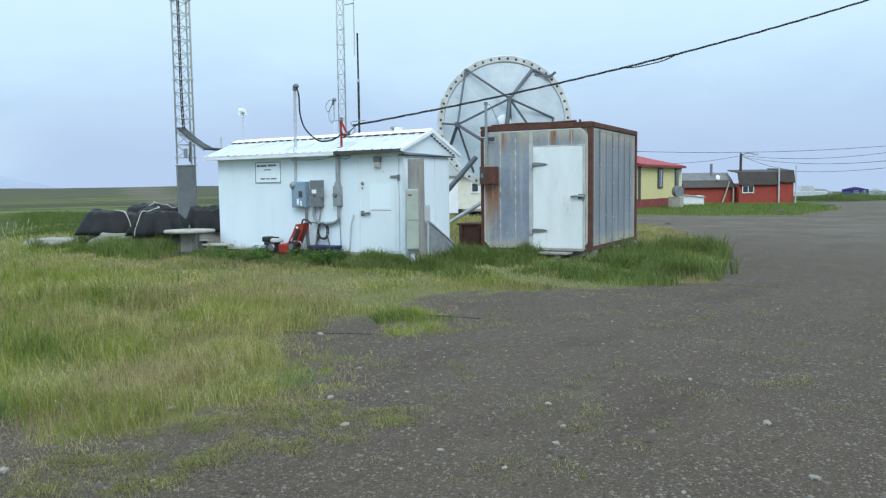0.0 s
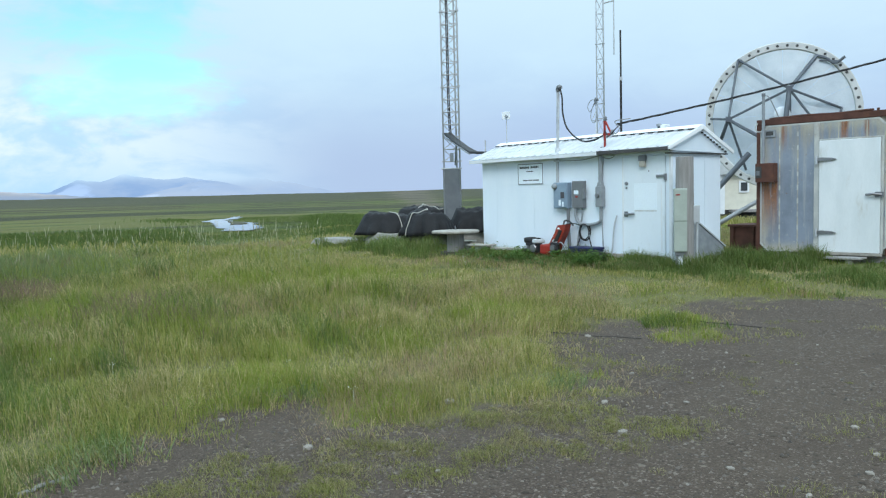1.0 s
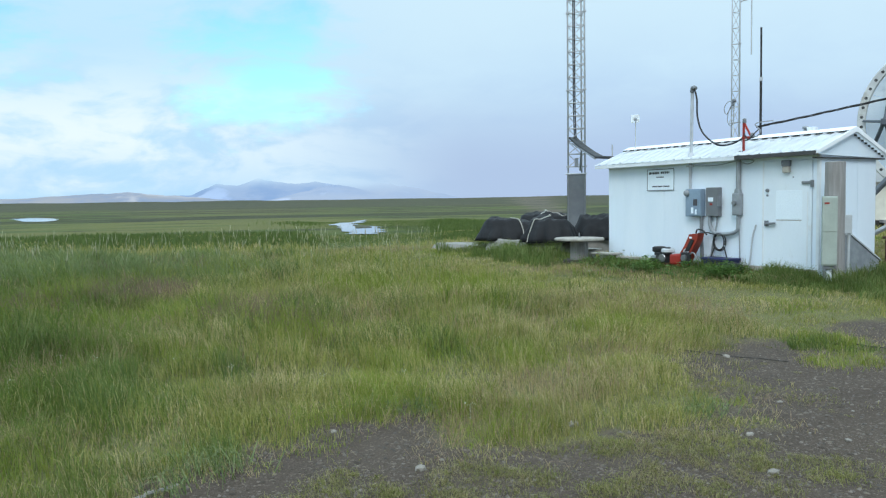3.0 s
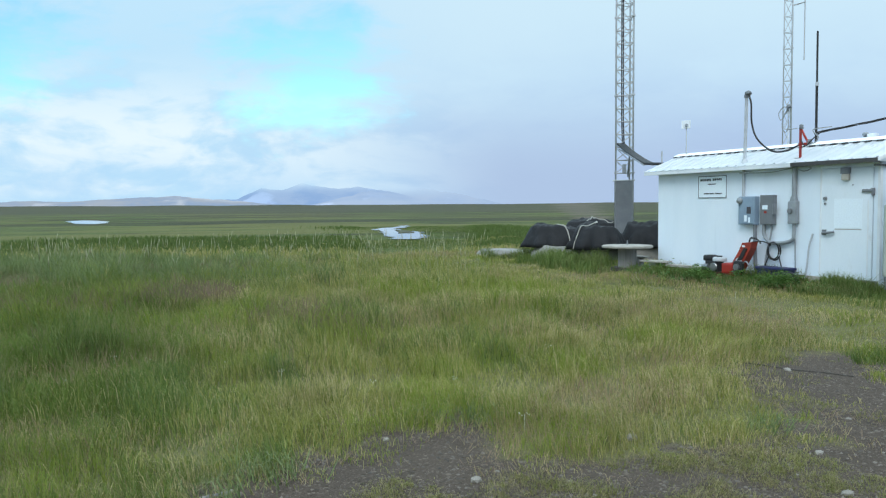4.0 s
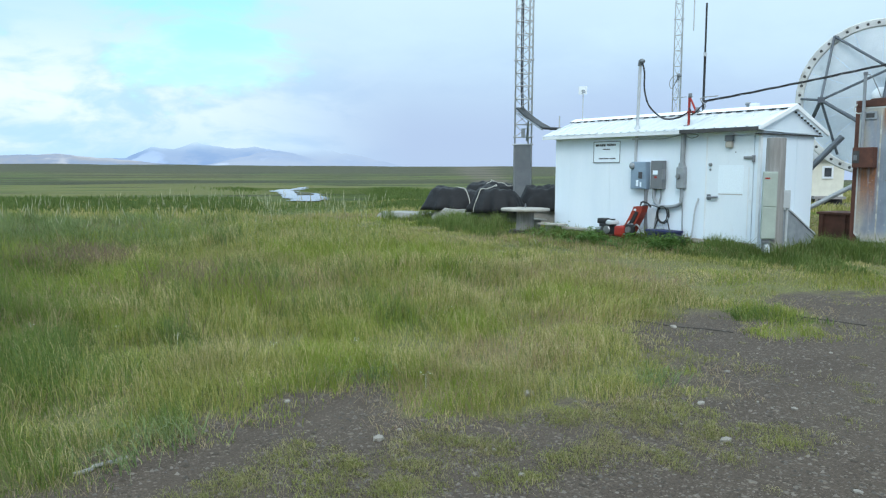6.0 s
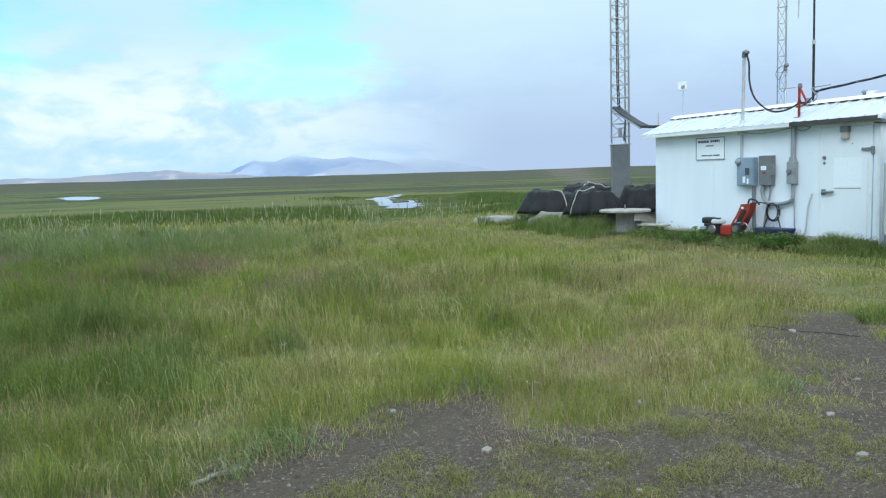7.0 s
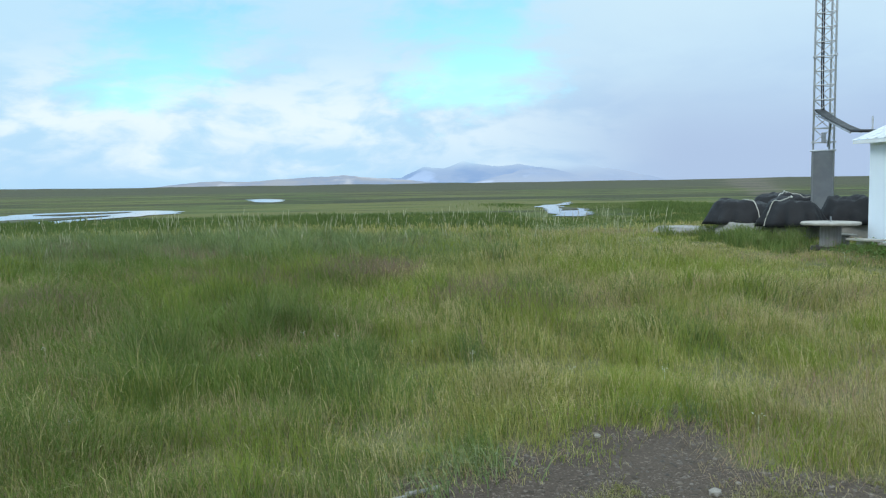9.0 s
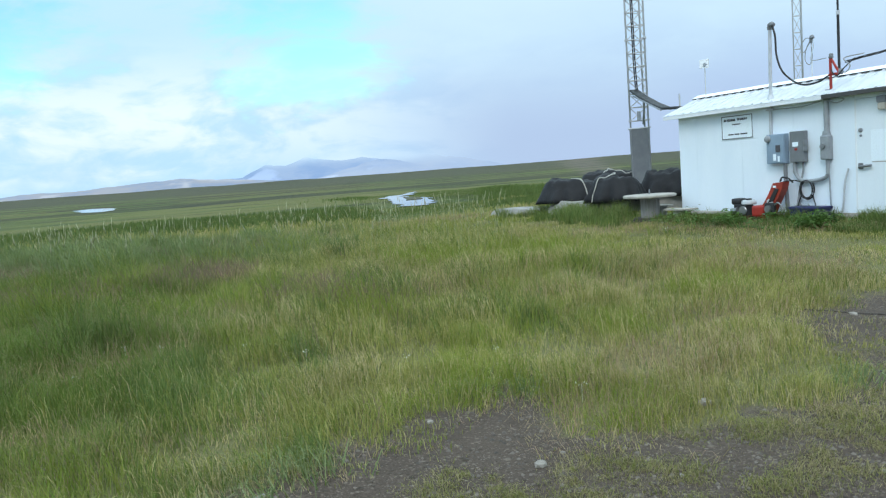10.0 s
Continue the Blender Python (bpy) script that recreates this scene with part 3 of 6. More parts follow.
def pond(pts, label):
    bm = bmesh.new()
    ring = bend([(x, y, -0.93) for x, y in pts] + [(*pts[0], -0.93)], 10)[:-1]
    ring = [p + Vector((noise.noise(p * 0.6), noise.noise(p * 0.6 + Vector((0, 7, 0))), 0)) * 1.1 for p in map(Vector, ring)]
    bm.faces.new([bm.verts.new(p) for p in ring])
    bmesh.ops.triangulate(bm, faces=bm.faces[:])
    whole("water", bm, WATER, Matrix(), label, "water", kind="structure")


pond([(-91.7, 25.1), (-95.7, 28.5), (-106.0, 33.4), (-96.0, 30.2), (-88.0, 26.6), (-80.0, 25.6), (-73.1, 24.8), (-63.5, 21.8), (-58.8, 19.6), (-61.1, 18.2), (-72.0, 20.5)], "pale still creek water between sedge banks")
pond([(-88.1, -33.4), (-97.0, -33.2), (-102.1, -23.8), (-98.4, -18.1), (-86.4, -15.3), (-85.2, -16.4), (-73.7, -19.8), (-62.7, -21.1), (-56, -30), (-70, -48)], "wide shallow marsh pool reflecting the clouds")
pond([(-190.7, -19.0), (-201.9, -16.3), (-180.9, -10.4), (-151.1, -9.4), (-155.6, -13.9)], "small far marsh pool")


def mud_spit(pts, label):
    """A low dark peat bar lying in a pool."""
    bm = bmesh.new()
    ring = bend([(x, y, -0.90) for x, y in pts] + [(*pts[0], -0.90)], 4)[:-1]
    f = bm.faces.new([bm.verts.new(p) for p in ring])
    bmesh.ops.triangulate(bm, faces=[f])
    whole("mud_bar", bm, PEAT, Matrix(), label, "mud", kind="structure")


PEAT = surface("dark_peat", (0.045, 0.040, 0.026), (0.07, 0.075, 0.03), 0.9, scale=0.5, fine=6)
mud_spit([(-66, -24), (-72, -23.0), (-79, -21.5), (-84, -21.5), (-80, -24.5), (-72, -29), (-67, -28)], "dark peat bar in the marsh pool")
mud_spit([(-86, -27), (-92, -23), (-97, -22.6), (-95, -26), (-90, -31)], "dark peat bar in the marsh pool")
mud_spit([(-72.5, 22.2), (-77, 23.6), (-84, 25.3), (-79.5, 25.4), (-73.5, 24.2)], "dark peat tongue in the creek")


def ridge(name, az0, az1, dist, tops, material, label, seed):
    """A far range: tops are (azimuth, height) pairs, joined with small spurs."""
    bm = bmesh.new()
    k = 160
    rows = []
    for i in range(k + 1):
        az = az0 + (az1 - az0) * i / k
        top = float(np.interp(az, [a for a, _ in tops], [h for _, h in tops]))
        top *= 1 + 0.16 * (float(rough(np.array(az * 3.0), np.array(0.0), 2.0, seed)) - 0.5) * (1 if top > 15 else 0)
        a = radians(az)
        rows.append([bm.verts.new(((dist + b) * math.cos(a), (dist + b) * math.sin(a), z)) for b, z in ((0, -10), (0, 0), (120, top * 0.55 + 5), (260, top), (600, -20))])
    for p, q in zip(rows, rows[1:]):
        for j in range(4):
            bm.faces.new((p[j], q[j], q[j + 1], p[j + 1]))
    whole(name, bm, material, Matrix(), label, "mountains", kind="structure", smooth=True)


# the haze of distance is put into these emissive hill colours
HILL_BLUE = haze_glow_hills("haze_tinted_blue_hills", (0.30, 0.48, 0.79), (0.39, 0.56, 0.83), (75, 185, 1.0))
HILL_PALE = haze_glow_hills("haze_tinted_pale_hills", (0.33, 0.46, 0.66), (0.44, 0.52, 0.62), (400, 500, 0.0))
HILL_MIST = haze_glow_hills("painted_mist_slope", (0.43, 0.59, 0.84), (0.47, 0.62, 0.84), (50, 150, 1.0))
ridge("backdrop_hills", 161, 180, 4150, [(161, 30), (164, 90), (166.5, 118), (168.5, 108), (170.5, 138), (172.0, 104), (173.4, 112), (175, 55), (178, 40), (180, 10)], HILL_BLUE, "glowing blue mountains with haze painted in, their heads in cloud", 31)
ridge("backdrop_foothills", 172, 196, 3900, [(172, 20), (176, 48), (179, 66), (182, 58), (186, 40), (189, 45), (192, 20), (194, 5), (196, 0)], HILL_PALE, "low hills along the horizon, paled by painted haze", 37)
ridge("backdrop_slope", 152, 171, 3950, [(152, 0), (156, 20), (159, 70), (162, 110), (165, 105), (168, 50), (171, 0)], HILL_MIST, "pale mountain slope with mist painted in", 41)


# ---------------------------------------------------------------- equipment shed
SHED = pose(-9.584, 12.012, 0, 0, 0, 6.7)


def build_shed():
    L, D, Z0, Z1 = 5.36, 1.57, 0.24, 2.24
    shed = thing("equipment_shed", SHED, "small white-painted metal-clad equipment shed on the grass", "shed")
    part("body", box(-L + 0.02, -0.14, 0.02, D - 0.02, 0.05, Z1 + 0.02), WHITE, shed)
    # front cladding, board by board; the door fills the last bay
    edges = [-L, -4.86, -3.66, -2.46, -1.24]
    for a, b in zip(edges, edges[1:]):
        part("wall_panel", box(a + 0.002, b - 0.002, -0.012, 0.02, Z0 + 0.03, Z1, 0.003), WHITE, shed)
    part("wall_panel", box(-0.235, -0.12, -0.012, 0.02, Z0 + 0.03, Z1, 0.003), WHITE, shed)
    part("wall_panel", box(-1.238, -0.24, -0.012, 0.02, 2.155, Z1, 0.003), WHITE, shed)
    for a, b in ((0.0, 0.62), (0.625, 1.04), (1.045, D)):
        part("wall_panel", box(-0.16, -0.12, a, b - 0.004, Z0 + 0.03, Z1, 0.003), WHITE, shed)
    part("corner_trim", box(-0.165, -0.112, -0.018, 0.03, Z0, Z1, 0.004), TRIM, shed)
    part("sill", box(-L, -0.14, -0.03, 0.02, 0.08, Z0 + 0.03, 0.005), PALE_WOOD, shed, "bleached timber sill")
    # roof: ribbed sheets, ridge cap, fascia, gable
    for y0, z0, y1, z1, nm in ((-0.22, 2.285, 0.80, 2.665, "front"), (1.82, 2.225, 0.80, 2.665, "back")):
        k = 25
        run = 5.62 / k
        for s in range(5):
            bm = bmesh.new()
            prof = []
            for i in range(5):
                u = -5.62 + (s * 5 + i) * run
                prof += [(u, 0.0), (u + run * 0.62, 0.0), (u + run * 0.74, 0.022), (u + run * 0.88, 0.022)]
            prof.append((-5.62 + (s + 1) * 5 * run, 0.0))
            rows = [[bm.verts.new((u, y, z + h + dz)) for u, h in prof] for y, z, dz in ((y0, z0, 0.0), (y1, z1, 0.0))]
            for a, b, c, d in zip(rows[0], rows[0][1:], rows[1][1:], rows[1]):
                bm.faces.new((a, b, c, d))
            bmesh.ops.solidify(bm, geom=bm.faces[:], thickness=0.004)
            part("roof_sheet", bm, WHITE_ROOF, shed)
    part("ridge_cap", prism([(0.62, 2.64), (0.80, 2.712), (0.98, 2.64), (0.80, 2.70)], "x", -5.6, 0.0), WHITE_ROOF, shed)
    # dark dashes stand in for the shadows between ribs and ridge cap
    for i in range(25):
        u = -5.6 + i * 0.2248
        part("ridge_closure_shade", box(u, u + 0.13, 0.625, 0.64, 2.615, 2.637), SHADOW_GAP, shed)
    part("fascia", box(-5.6, -1.72, -0.21, -0.19, 2.205, 2.28, 0.003), TRIM, shed)
    part("drip_edge", box(-1.71, -0.02, -0.222, -0.185, 2.215, 2.284, 0.003), SHADOW_GAP, shed, "dark bare gutter strip")
    part("soffit", box(-5.58, -0.02, -0.19, 0.0, 2.225, 2.24), TRIM, shed)
    part("gable", prism([(-0.16, 2.22), (1.74, 2.18), (0.80, 2.62)], "x", -0.15, -0.08), WHITE, shed)
    part("gable", prism([(-0.16, 2.22), (1.74, 2.18), (0.80, 2.62)], "x", -5.50, -5.42), TRIM, shed)
    part("barge_board", prism([(-0.235, 2.23), (-0.235, 2.295), (0.80, 2.70), (0.80, 2.62)], "x", -0.03, 0.012), WHITE_ROOF, shed)
    part("barge_board", prism([(1.835, 2.17), (1.835, 2.235), (0.80, 2.70), (0.80, 2.62)], "x", -0.03, 0.012), WHITE_ROOF, shed)
    for i in range(9):
        t = (i + 0.3) / 9
        y, z = 0.86 + (1.74 - 0.86) * t, 2.58 + (2.19 - 2.58) * t
        part("gable_slot", box(-0.079, -0.07, y - 0.03, y + 0.03, z - 0.02, z + 0.012), SHADOW_GAP, shed)
    # thin near-black strip drawn in as the shadow line below the gable
    part("gable_base_shade", box(-0.15, -0.062, -0.16, 1.74, 2.158, 2.178), SHADOW_GAP, shed)
    # roof vent behind the ridge
    part("roof_vent", lathe([(0.035, 2.62), (0.035, 2.78), (0.055, 2.78), (0.055, 2.82), (0.02, 2.83)], 14, centre=(-1.2, 1.1)), GALV_DULL, shed, smooth=True)
    part("roof_vent", box(-1.14, -1.0, 1.05, 1.18, 2.62, 2.80, 0.01), TRIM, shed)
    # door
    door = part("door", box(-1.225, -0.25, -0.022, 0.015, Z0 - 0.02, 2.14, 0.006), DOOR_WHITE, shed, "closed white steel door with a repainted patch")
    part("patch", box(-0.955, -0.43, -0.0255, -0.02, 1.13, 1.63, 0.002), PATCH, door, "bright repainted square")
    part("stain", box(-0.94, -0.44, -0.0255, -0.021, 1.105, 1.118), PALE_WOOD, door)
    part("stile", box(-1.235, -1.205, -0.03, -0.015, Z0 + 0.1, 2.15, 0.003), TRIM, door)
    part("stile", box(-0.335, -0.315, -0.03, -0.015, Z0 + 0.1, 1.6, 0.003), TRIM, door)
    h = part("hinge", box(-0.43, -0.25, -0.05, -0.02, 1.735, 1.785, 0.008), STEEL, door)
    part("hinge_plate", box(-0.26, -0.21, -0.055, -0.02, 1.68, 1.80, 0.006), DARK_BOX, h)
    part("latch", tube([(-1.16, -0.05, 1.04), (-1.02, -0.08, 1.05), (-0.93, -0.06, 1.06)], 0.022), STEEL, door)
    part("latch_plate", box(-1.18, -1.10, -0.04, -0.02, 1.0, 1.10, 0.005), DARK_BOX, door)
    part("lock", lathe([(0.035, 0), (0.03, 0.03)], 12), STEEL, door).matrix_local = pose(-1.13, -0.02, 1.64, 90)
    part("lock", lathe([(0.02, 0), (0.018, 0.02)], 10), DARK_BOX, door).matrix_local = pose(-1.13, -0.02, 1.55, 90)
    lamp = part("wall_lamp", box(-0.80, -0.65, -0.10, -0.012, 2.05, 2.16, 0.015), DARK_BOX, shed, "dark wall lamp above the door")
    part("lens", box(-0.79, -0.66, -0.09, -0.014, 1.94, 2.05, 0.02), AMBER, lamp)
    part("button", lathe([(0.014, 0), (0.012, 0.015)], 8), DARK_BOX, shed).matrix_local = pose(-0.61, -0.012, 1.86, 90)
    # sign
    sign = part("sign", box(-4.14, -3.37, -0.026, -0.013, 1.685, 2.135, 0.003), PATCH, shed, "white sign with dark border and small lettering")
    for a, b, c, d in ((-4.14, -3.37, 2.118, 2.135), (-4.14, -3.37, 1.685, 1.70), (-4.14, -4.125, 1.70, 2.118), (-3.385, -3.37, 1.70, 2.118)):
        part("border", box(a, b, -0.03, -0.026, c, d), DARK_BOX, sign)
    x = -4.08
    for w in (0.075, 0.04, 0.055, 0.07, 0.06):
        part("lettering", box(x, x + w - 0.012, -0.029, -0.026, 2.03, 2.075), INK, sign)
        x += w
    x = -3.74
    for w in (0.06, 0.05, 0.06, 0.05, 0.03):
        part("lettering", box(x, x + w - 0.012, -0.029, -0.026, 2.035, 2.078), INK, sign)
        x += w
    part("lettering", box(-3.87, -3.66, -0.029, -0.026, 1.955, 1.975), INK, sign)
    for a, b in ((-3.98, -3.84), (-3.82, -3.70), (-3.67, -3.50)):
        part("lettering", box(a, b, -0.029, -0.026, 1.76, 1.785), INK, sign)


build_shed()


def build_electrics():
    """Meter, disconnect and junction boxes with their conduits, on the shed's front."""
    g = "electrical boxes on the shed"
    m = thing("meter_box", SHED, "blue-grey electric meter box with a round side meter", "meter box", g)
    body = part("body", box(-2.96, -2.56, -0.14, -0.013, 1.16, 1.70, 0.012), GREY_BOX, m)
    part("cover", box(-2.88, -2.58, -0.152, -0.14, 1.18, 1.68, 0.006), GREY_BOX, body)
    part("meter", lathe([(0.065, 0), (0.065, 0.03), (0.05, 0.055)], 18), GALV_DULL, m, smooth=True).matrix_local = pose(-2.91, -0.14, 1.62, 90)
    part("window", box(-2.74, -2.64, -0.162, -0.151, 1.37, 1.50, 0.006), INK, m)
    part("label", box(-2.80, -2.74, -0.156, -0.151, 1.22, 1.34), PATCH, m)
    part("label", box(-2.70, -2.66, -0.156, -0.151, 1.20, 1.30), PATCH, m)
    part("conduit", tube([(-2.93, -0.04, 2.22), (-2.93, -0.04, 1.7)], 0.028), GALV, m)
    part("conduit", tube([(-2.60, -0.08, 1.16), (-2.60, -0.08, 0.75), (-2.57, -0.08, 0.3)], 0.035), DARK_BOX, m)
    part("clamp", box(-3.02, -2.86, -0.06, -0.013, 2.14, 2.17, 0.004), GALV, m)
    m = thing("disconnect_switch", SHED, "dark grey steel disconnect switch box with side lever", "switch box", g)
    part("body", box(-2.46, -2.16, -0.12, -0.013, 1.17, 1.72, 0.01), DARK_BOX, m)
    part("lever", box(-2.155, -2.12, -0.15, -0.06, 1.36, 1.56, 0.006), STEEL, m)
    part("label", box(-2.40, -2.28, -0.125, -0.119, 1.45, 1.53), PATCH, m)
    part("label", box(-2.36, -2.30, -0.125, -0.119, 1.38, 1.42), RED, m)
    part("conduit", tube(bend([(-2.40, -0.07, 1.17), (-2.39, -0.07, 0.98), (-2.25, -0.07, 0.84), (-1.95, -0.07, 0.84), (-1.76, -0.07, 0.90), (-1.73, -0.07, 1.02), (-1.73, -0.07, 1.19)]), 0.034), GALV_DULL, m)
    part("conduit", tube(bend([(-2.24, -0.06, 1.17), (-2.24, -0.06, 1.0), (-2.34, -0.06, 0.6), (-2.38, -0.06, 0.3)]), 0.018), GALV_DULL, m)
    m = thing("junction_box", SHED, "narrow grey junction box fed by a thick roof conduit", "switch box", g)
    part("body", box(-1.83, -1.66, -0.13, -0.013, 1.19, 1.60, 0.02), GALV_DULL, m)
    part("neck", prism([(-1.80, 1.60), (-1.69, 1.60), (-1.71, 1.68), (-1.78, 1.68)], "y", -0.11, -0.02), GALV_DULL, m)
    part("dial", lathe([(0.05, 0), (0.045, 0.03)], 14), STEEL, m).matrix_local = pose(-1.77, -0.13, 1.42, 90)
    part("conduit", tube([(-1.74, -0.06, 2.26), (-1.74, -0.06, 1.66)], 0.045), GALV_DULL, m)
    part("wire", tube(bend([(-1.74, -0.05, 1.19), (-1.72, -0.05, 0.9), (-1.71, -0.05, 0.6), (-1.69, -0.06, 0.25)]), 0.012), GALV_DULL, m)
    part("wire", tube(bend([(-1.74, -0.1, 2.2), (-2.2, -0.12, 2.14), (-2.8, -0.10, 2.15)]), 0.01, 6), GALV_DULL, m)
    part("wire", tube(bend([(-1.70, -0.1, 2.2), (-1.5, -0.12, 2.13), (-1.35, -0.12, 2.18), (-1.6, -0.1, 2.22)]), 0.01, 6), GALV_DULL, m)
    m = thing("cable_coil", SHED, "coil of black cable hung below the boxes", "cable", "")
    for i, r in enumerate((0.14, 0.12, 0.13)):
        bm = tube([(-2.16 + r * math.cos(a), -0.06 - 0.02 * i, 0.68 + 1.25 * r * math.sin(a)) for a in (2 * math.pi * k / 20 for k in range(20))] + [(-2.16 + r, -0.06 - 0.02 * i, 0.68)], 0.012, 6)
        part("turn", bm, BLACK, m, smooth=True)
    part("tail", tube(bend([(-2.28, -0.06, 0.6), (-2.36, -0.07, 0.4), (-2.42, -0.07, 0.25)]), 0.011, 6), BLACK, m)
    part("tail", tube(bend([(-2.06, -0.06, 0.58), (-2.0, -0.07, 0.42), (-1.96, -0.07, 0.26)]), 0.011, 6), BLACK, m)
    part("tail", tube(bend([(-2.24, -0.06, 0.8), (-2.4, -0.12, 0.85), (-2.62, -0.14, 0.83)]), 0.011, 6), BLACK, m)
    m = thing("wall_conduit", SHED, "thin bent metal conduit rising from the grass", "conduit", "")
    part("pipe", tube(bend([(-1.50, -0.05, 0.2), (-1.46, -0.05, 0.45), (-1.42, -0.05, 0.8), (-1.36, -0.04, 1.02)]), 0.016), GALV, m)


build_electrics()


def build_roof_masts():
    # riser with weatherhead on the roof front
    riser = thing("service_riser", SHED, "galvanised service pipe with black cable looping from its cap", "pipe")
    part("pipe", tube([(-2.93, -0.02, 2.32), (-2.90, -0.02, 3.62)], 0.032), GALV, riser)
    part("cap", tube(bend([(-2.90, -0.02, 3.60), (-2.89, -0.03, 3.67), (-2.84, -0.04, 3.69), (-2.80, -0.05, 3.66)]), 0.045), DARK_BOX, riser, smooth=True)
    part("cable", tube(bend([(-2.82, -0.05, 3.66), (-2.76, -0.05, 3.45), (-2.74, -0.05, 3.1), (-2.60, -0.05, 2.78), (-2.30, 0.0, 2.54), (-2.0, 0.05, 2.53), (-1.74, 0.05, 2.62)]), 0.017), BLACK, riser, smooth=True)
    part("flashing", lathe([(0.08, 2.33), (0.04, 2.42)], 12, centre=(-2.93, -0.02)), GALV, riser)
    # red insulator bracket where the service line lands
    b = thing("service_bracket", SHED, "red steel insulator bracket standing on the shed roof", "bracket")
    part("post", box(-1.74, -1.705, 0.035, 0.07, 2.36, 2.90, 0.005), RED, b)
    part("brace", tube([(-1.70, 0.05, 2.88), (-1.55, 0.05, 2.62)], 0.02), RED, b)
    part("arm", box(-1.76, -1.53, 0.035, 0.07, 2.60, 2.645, 0.005), RED, b)
    part("insulator", lathe([(0.02, 2.89), (0.045, 2.91), (0.03, 2.935), (0.04, 2.96), (0.02, 2.98)], 14, centre=(-1.71, 0.055)), DARK_BOX, b, smooth=True)
    part("insulator", lathe([(0.025, 2.60), (0.045, 2.62), (0.03, 2.7)], 12, centre=(-1.52, 0.04)), DARK_BOX, b, smooth=True)
    part("foot", box(-1.80, -1.65, 0.0, 0.11, 2.35, 2.38, 0.004), DARK_BOX, b)
    part("wire", tube(bend([(-1.52, 0.03, 2.68), (-1.40, 0.0, 2.62), (-1.33, 0.02, 2.72), (-1.45, 0.04, 2.86), (-1.2, 0.2, 2.90)]), 0.011, 6), GALV_DULL, b)
    part("wire", tube(bend([(-1.70, 0.03, 2.70), (-1.55, -0.03, 2.58), (-1.42, 0.0, 2.70), (-1.3, 0.1, 2.84)]), 0.011, 6), BLACK, b)
    k = thing("whip_antenna", pose(-15.60, 16.51, 0), "tall thin black whip antenna above the shed roof", "antenna")
    part("lower_rod", tube([(0, 0, 0.05), (0, 0, 4.55)], 0.031, 8), BLACK, k)
    part("upper_rod", tube([(0, 0, 4.55), (-0.005, 0, 5.86)], 0.024, 8), BLACK, k)
    part("clamp", lathe([(0.042, 4.50), (0.042, 4.60)], 10), GALV, k)
    part("base", box(-0.12, 0.12, -0.12, 0.12, 0.0, 0.16, 0.01), CONCRETE, k)


build_roof_masts()


def lattice(name, m, label, side, z0, z1, step, r, rb, material, bare=-9.0):
    """A three-legged lattice mast: legs, girts and crossed braces, each its own bar."""
    mast = thing(name, m, label, "radio mast", "")
    c = [Vector((side / math.sqrt(3) * math.cos(radians(a)), side / math.sqrt(3) * math.sin(radians(a)), 0)) for a in (210, 330, 90)]
    for p in c:
        part("leg", tube([(p.x, p.y, z0), (p.x, p.y, z1)], r, 8), material, mast, smooth=True)
    up = Vector((0, 0, step))
    meshes = []
    for i in range(3):
        p, q = c[i], c[(i + 1) % 3]
        meshes.append(("girt", finish("girt", tube([p, q], rb, 5), material)))
        meshes.append(("brace", finish("brace", tube([p, q + up], rb * 0.8, 5), material)))
    k = int((z1 - z0) / step)
    for j in range(k):
        if z0 + j * step < bare:
            continue
        for nm, me in meshes:
            o = new(nm, me)
            o.parent = mast
            o.location = (0, 0, z0 + j * step)
    for j in range(0, k, 6):
        for p in c:
            part("flange", lathe([(r * 2.0, z0 + j * step - 0.02), (r * 2.0, z0 + j * step + 0.02)], 10, centre=(p.x, p.y)), material, mast)
    return mast


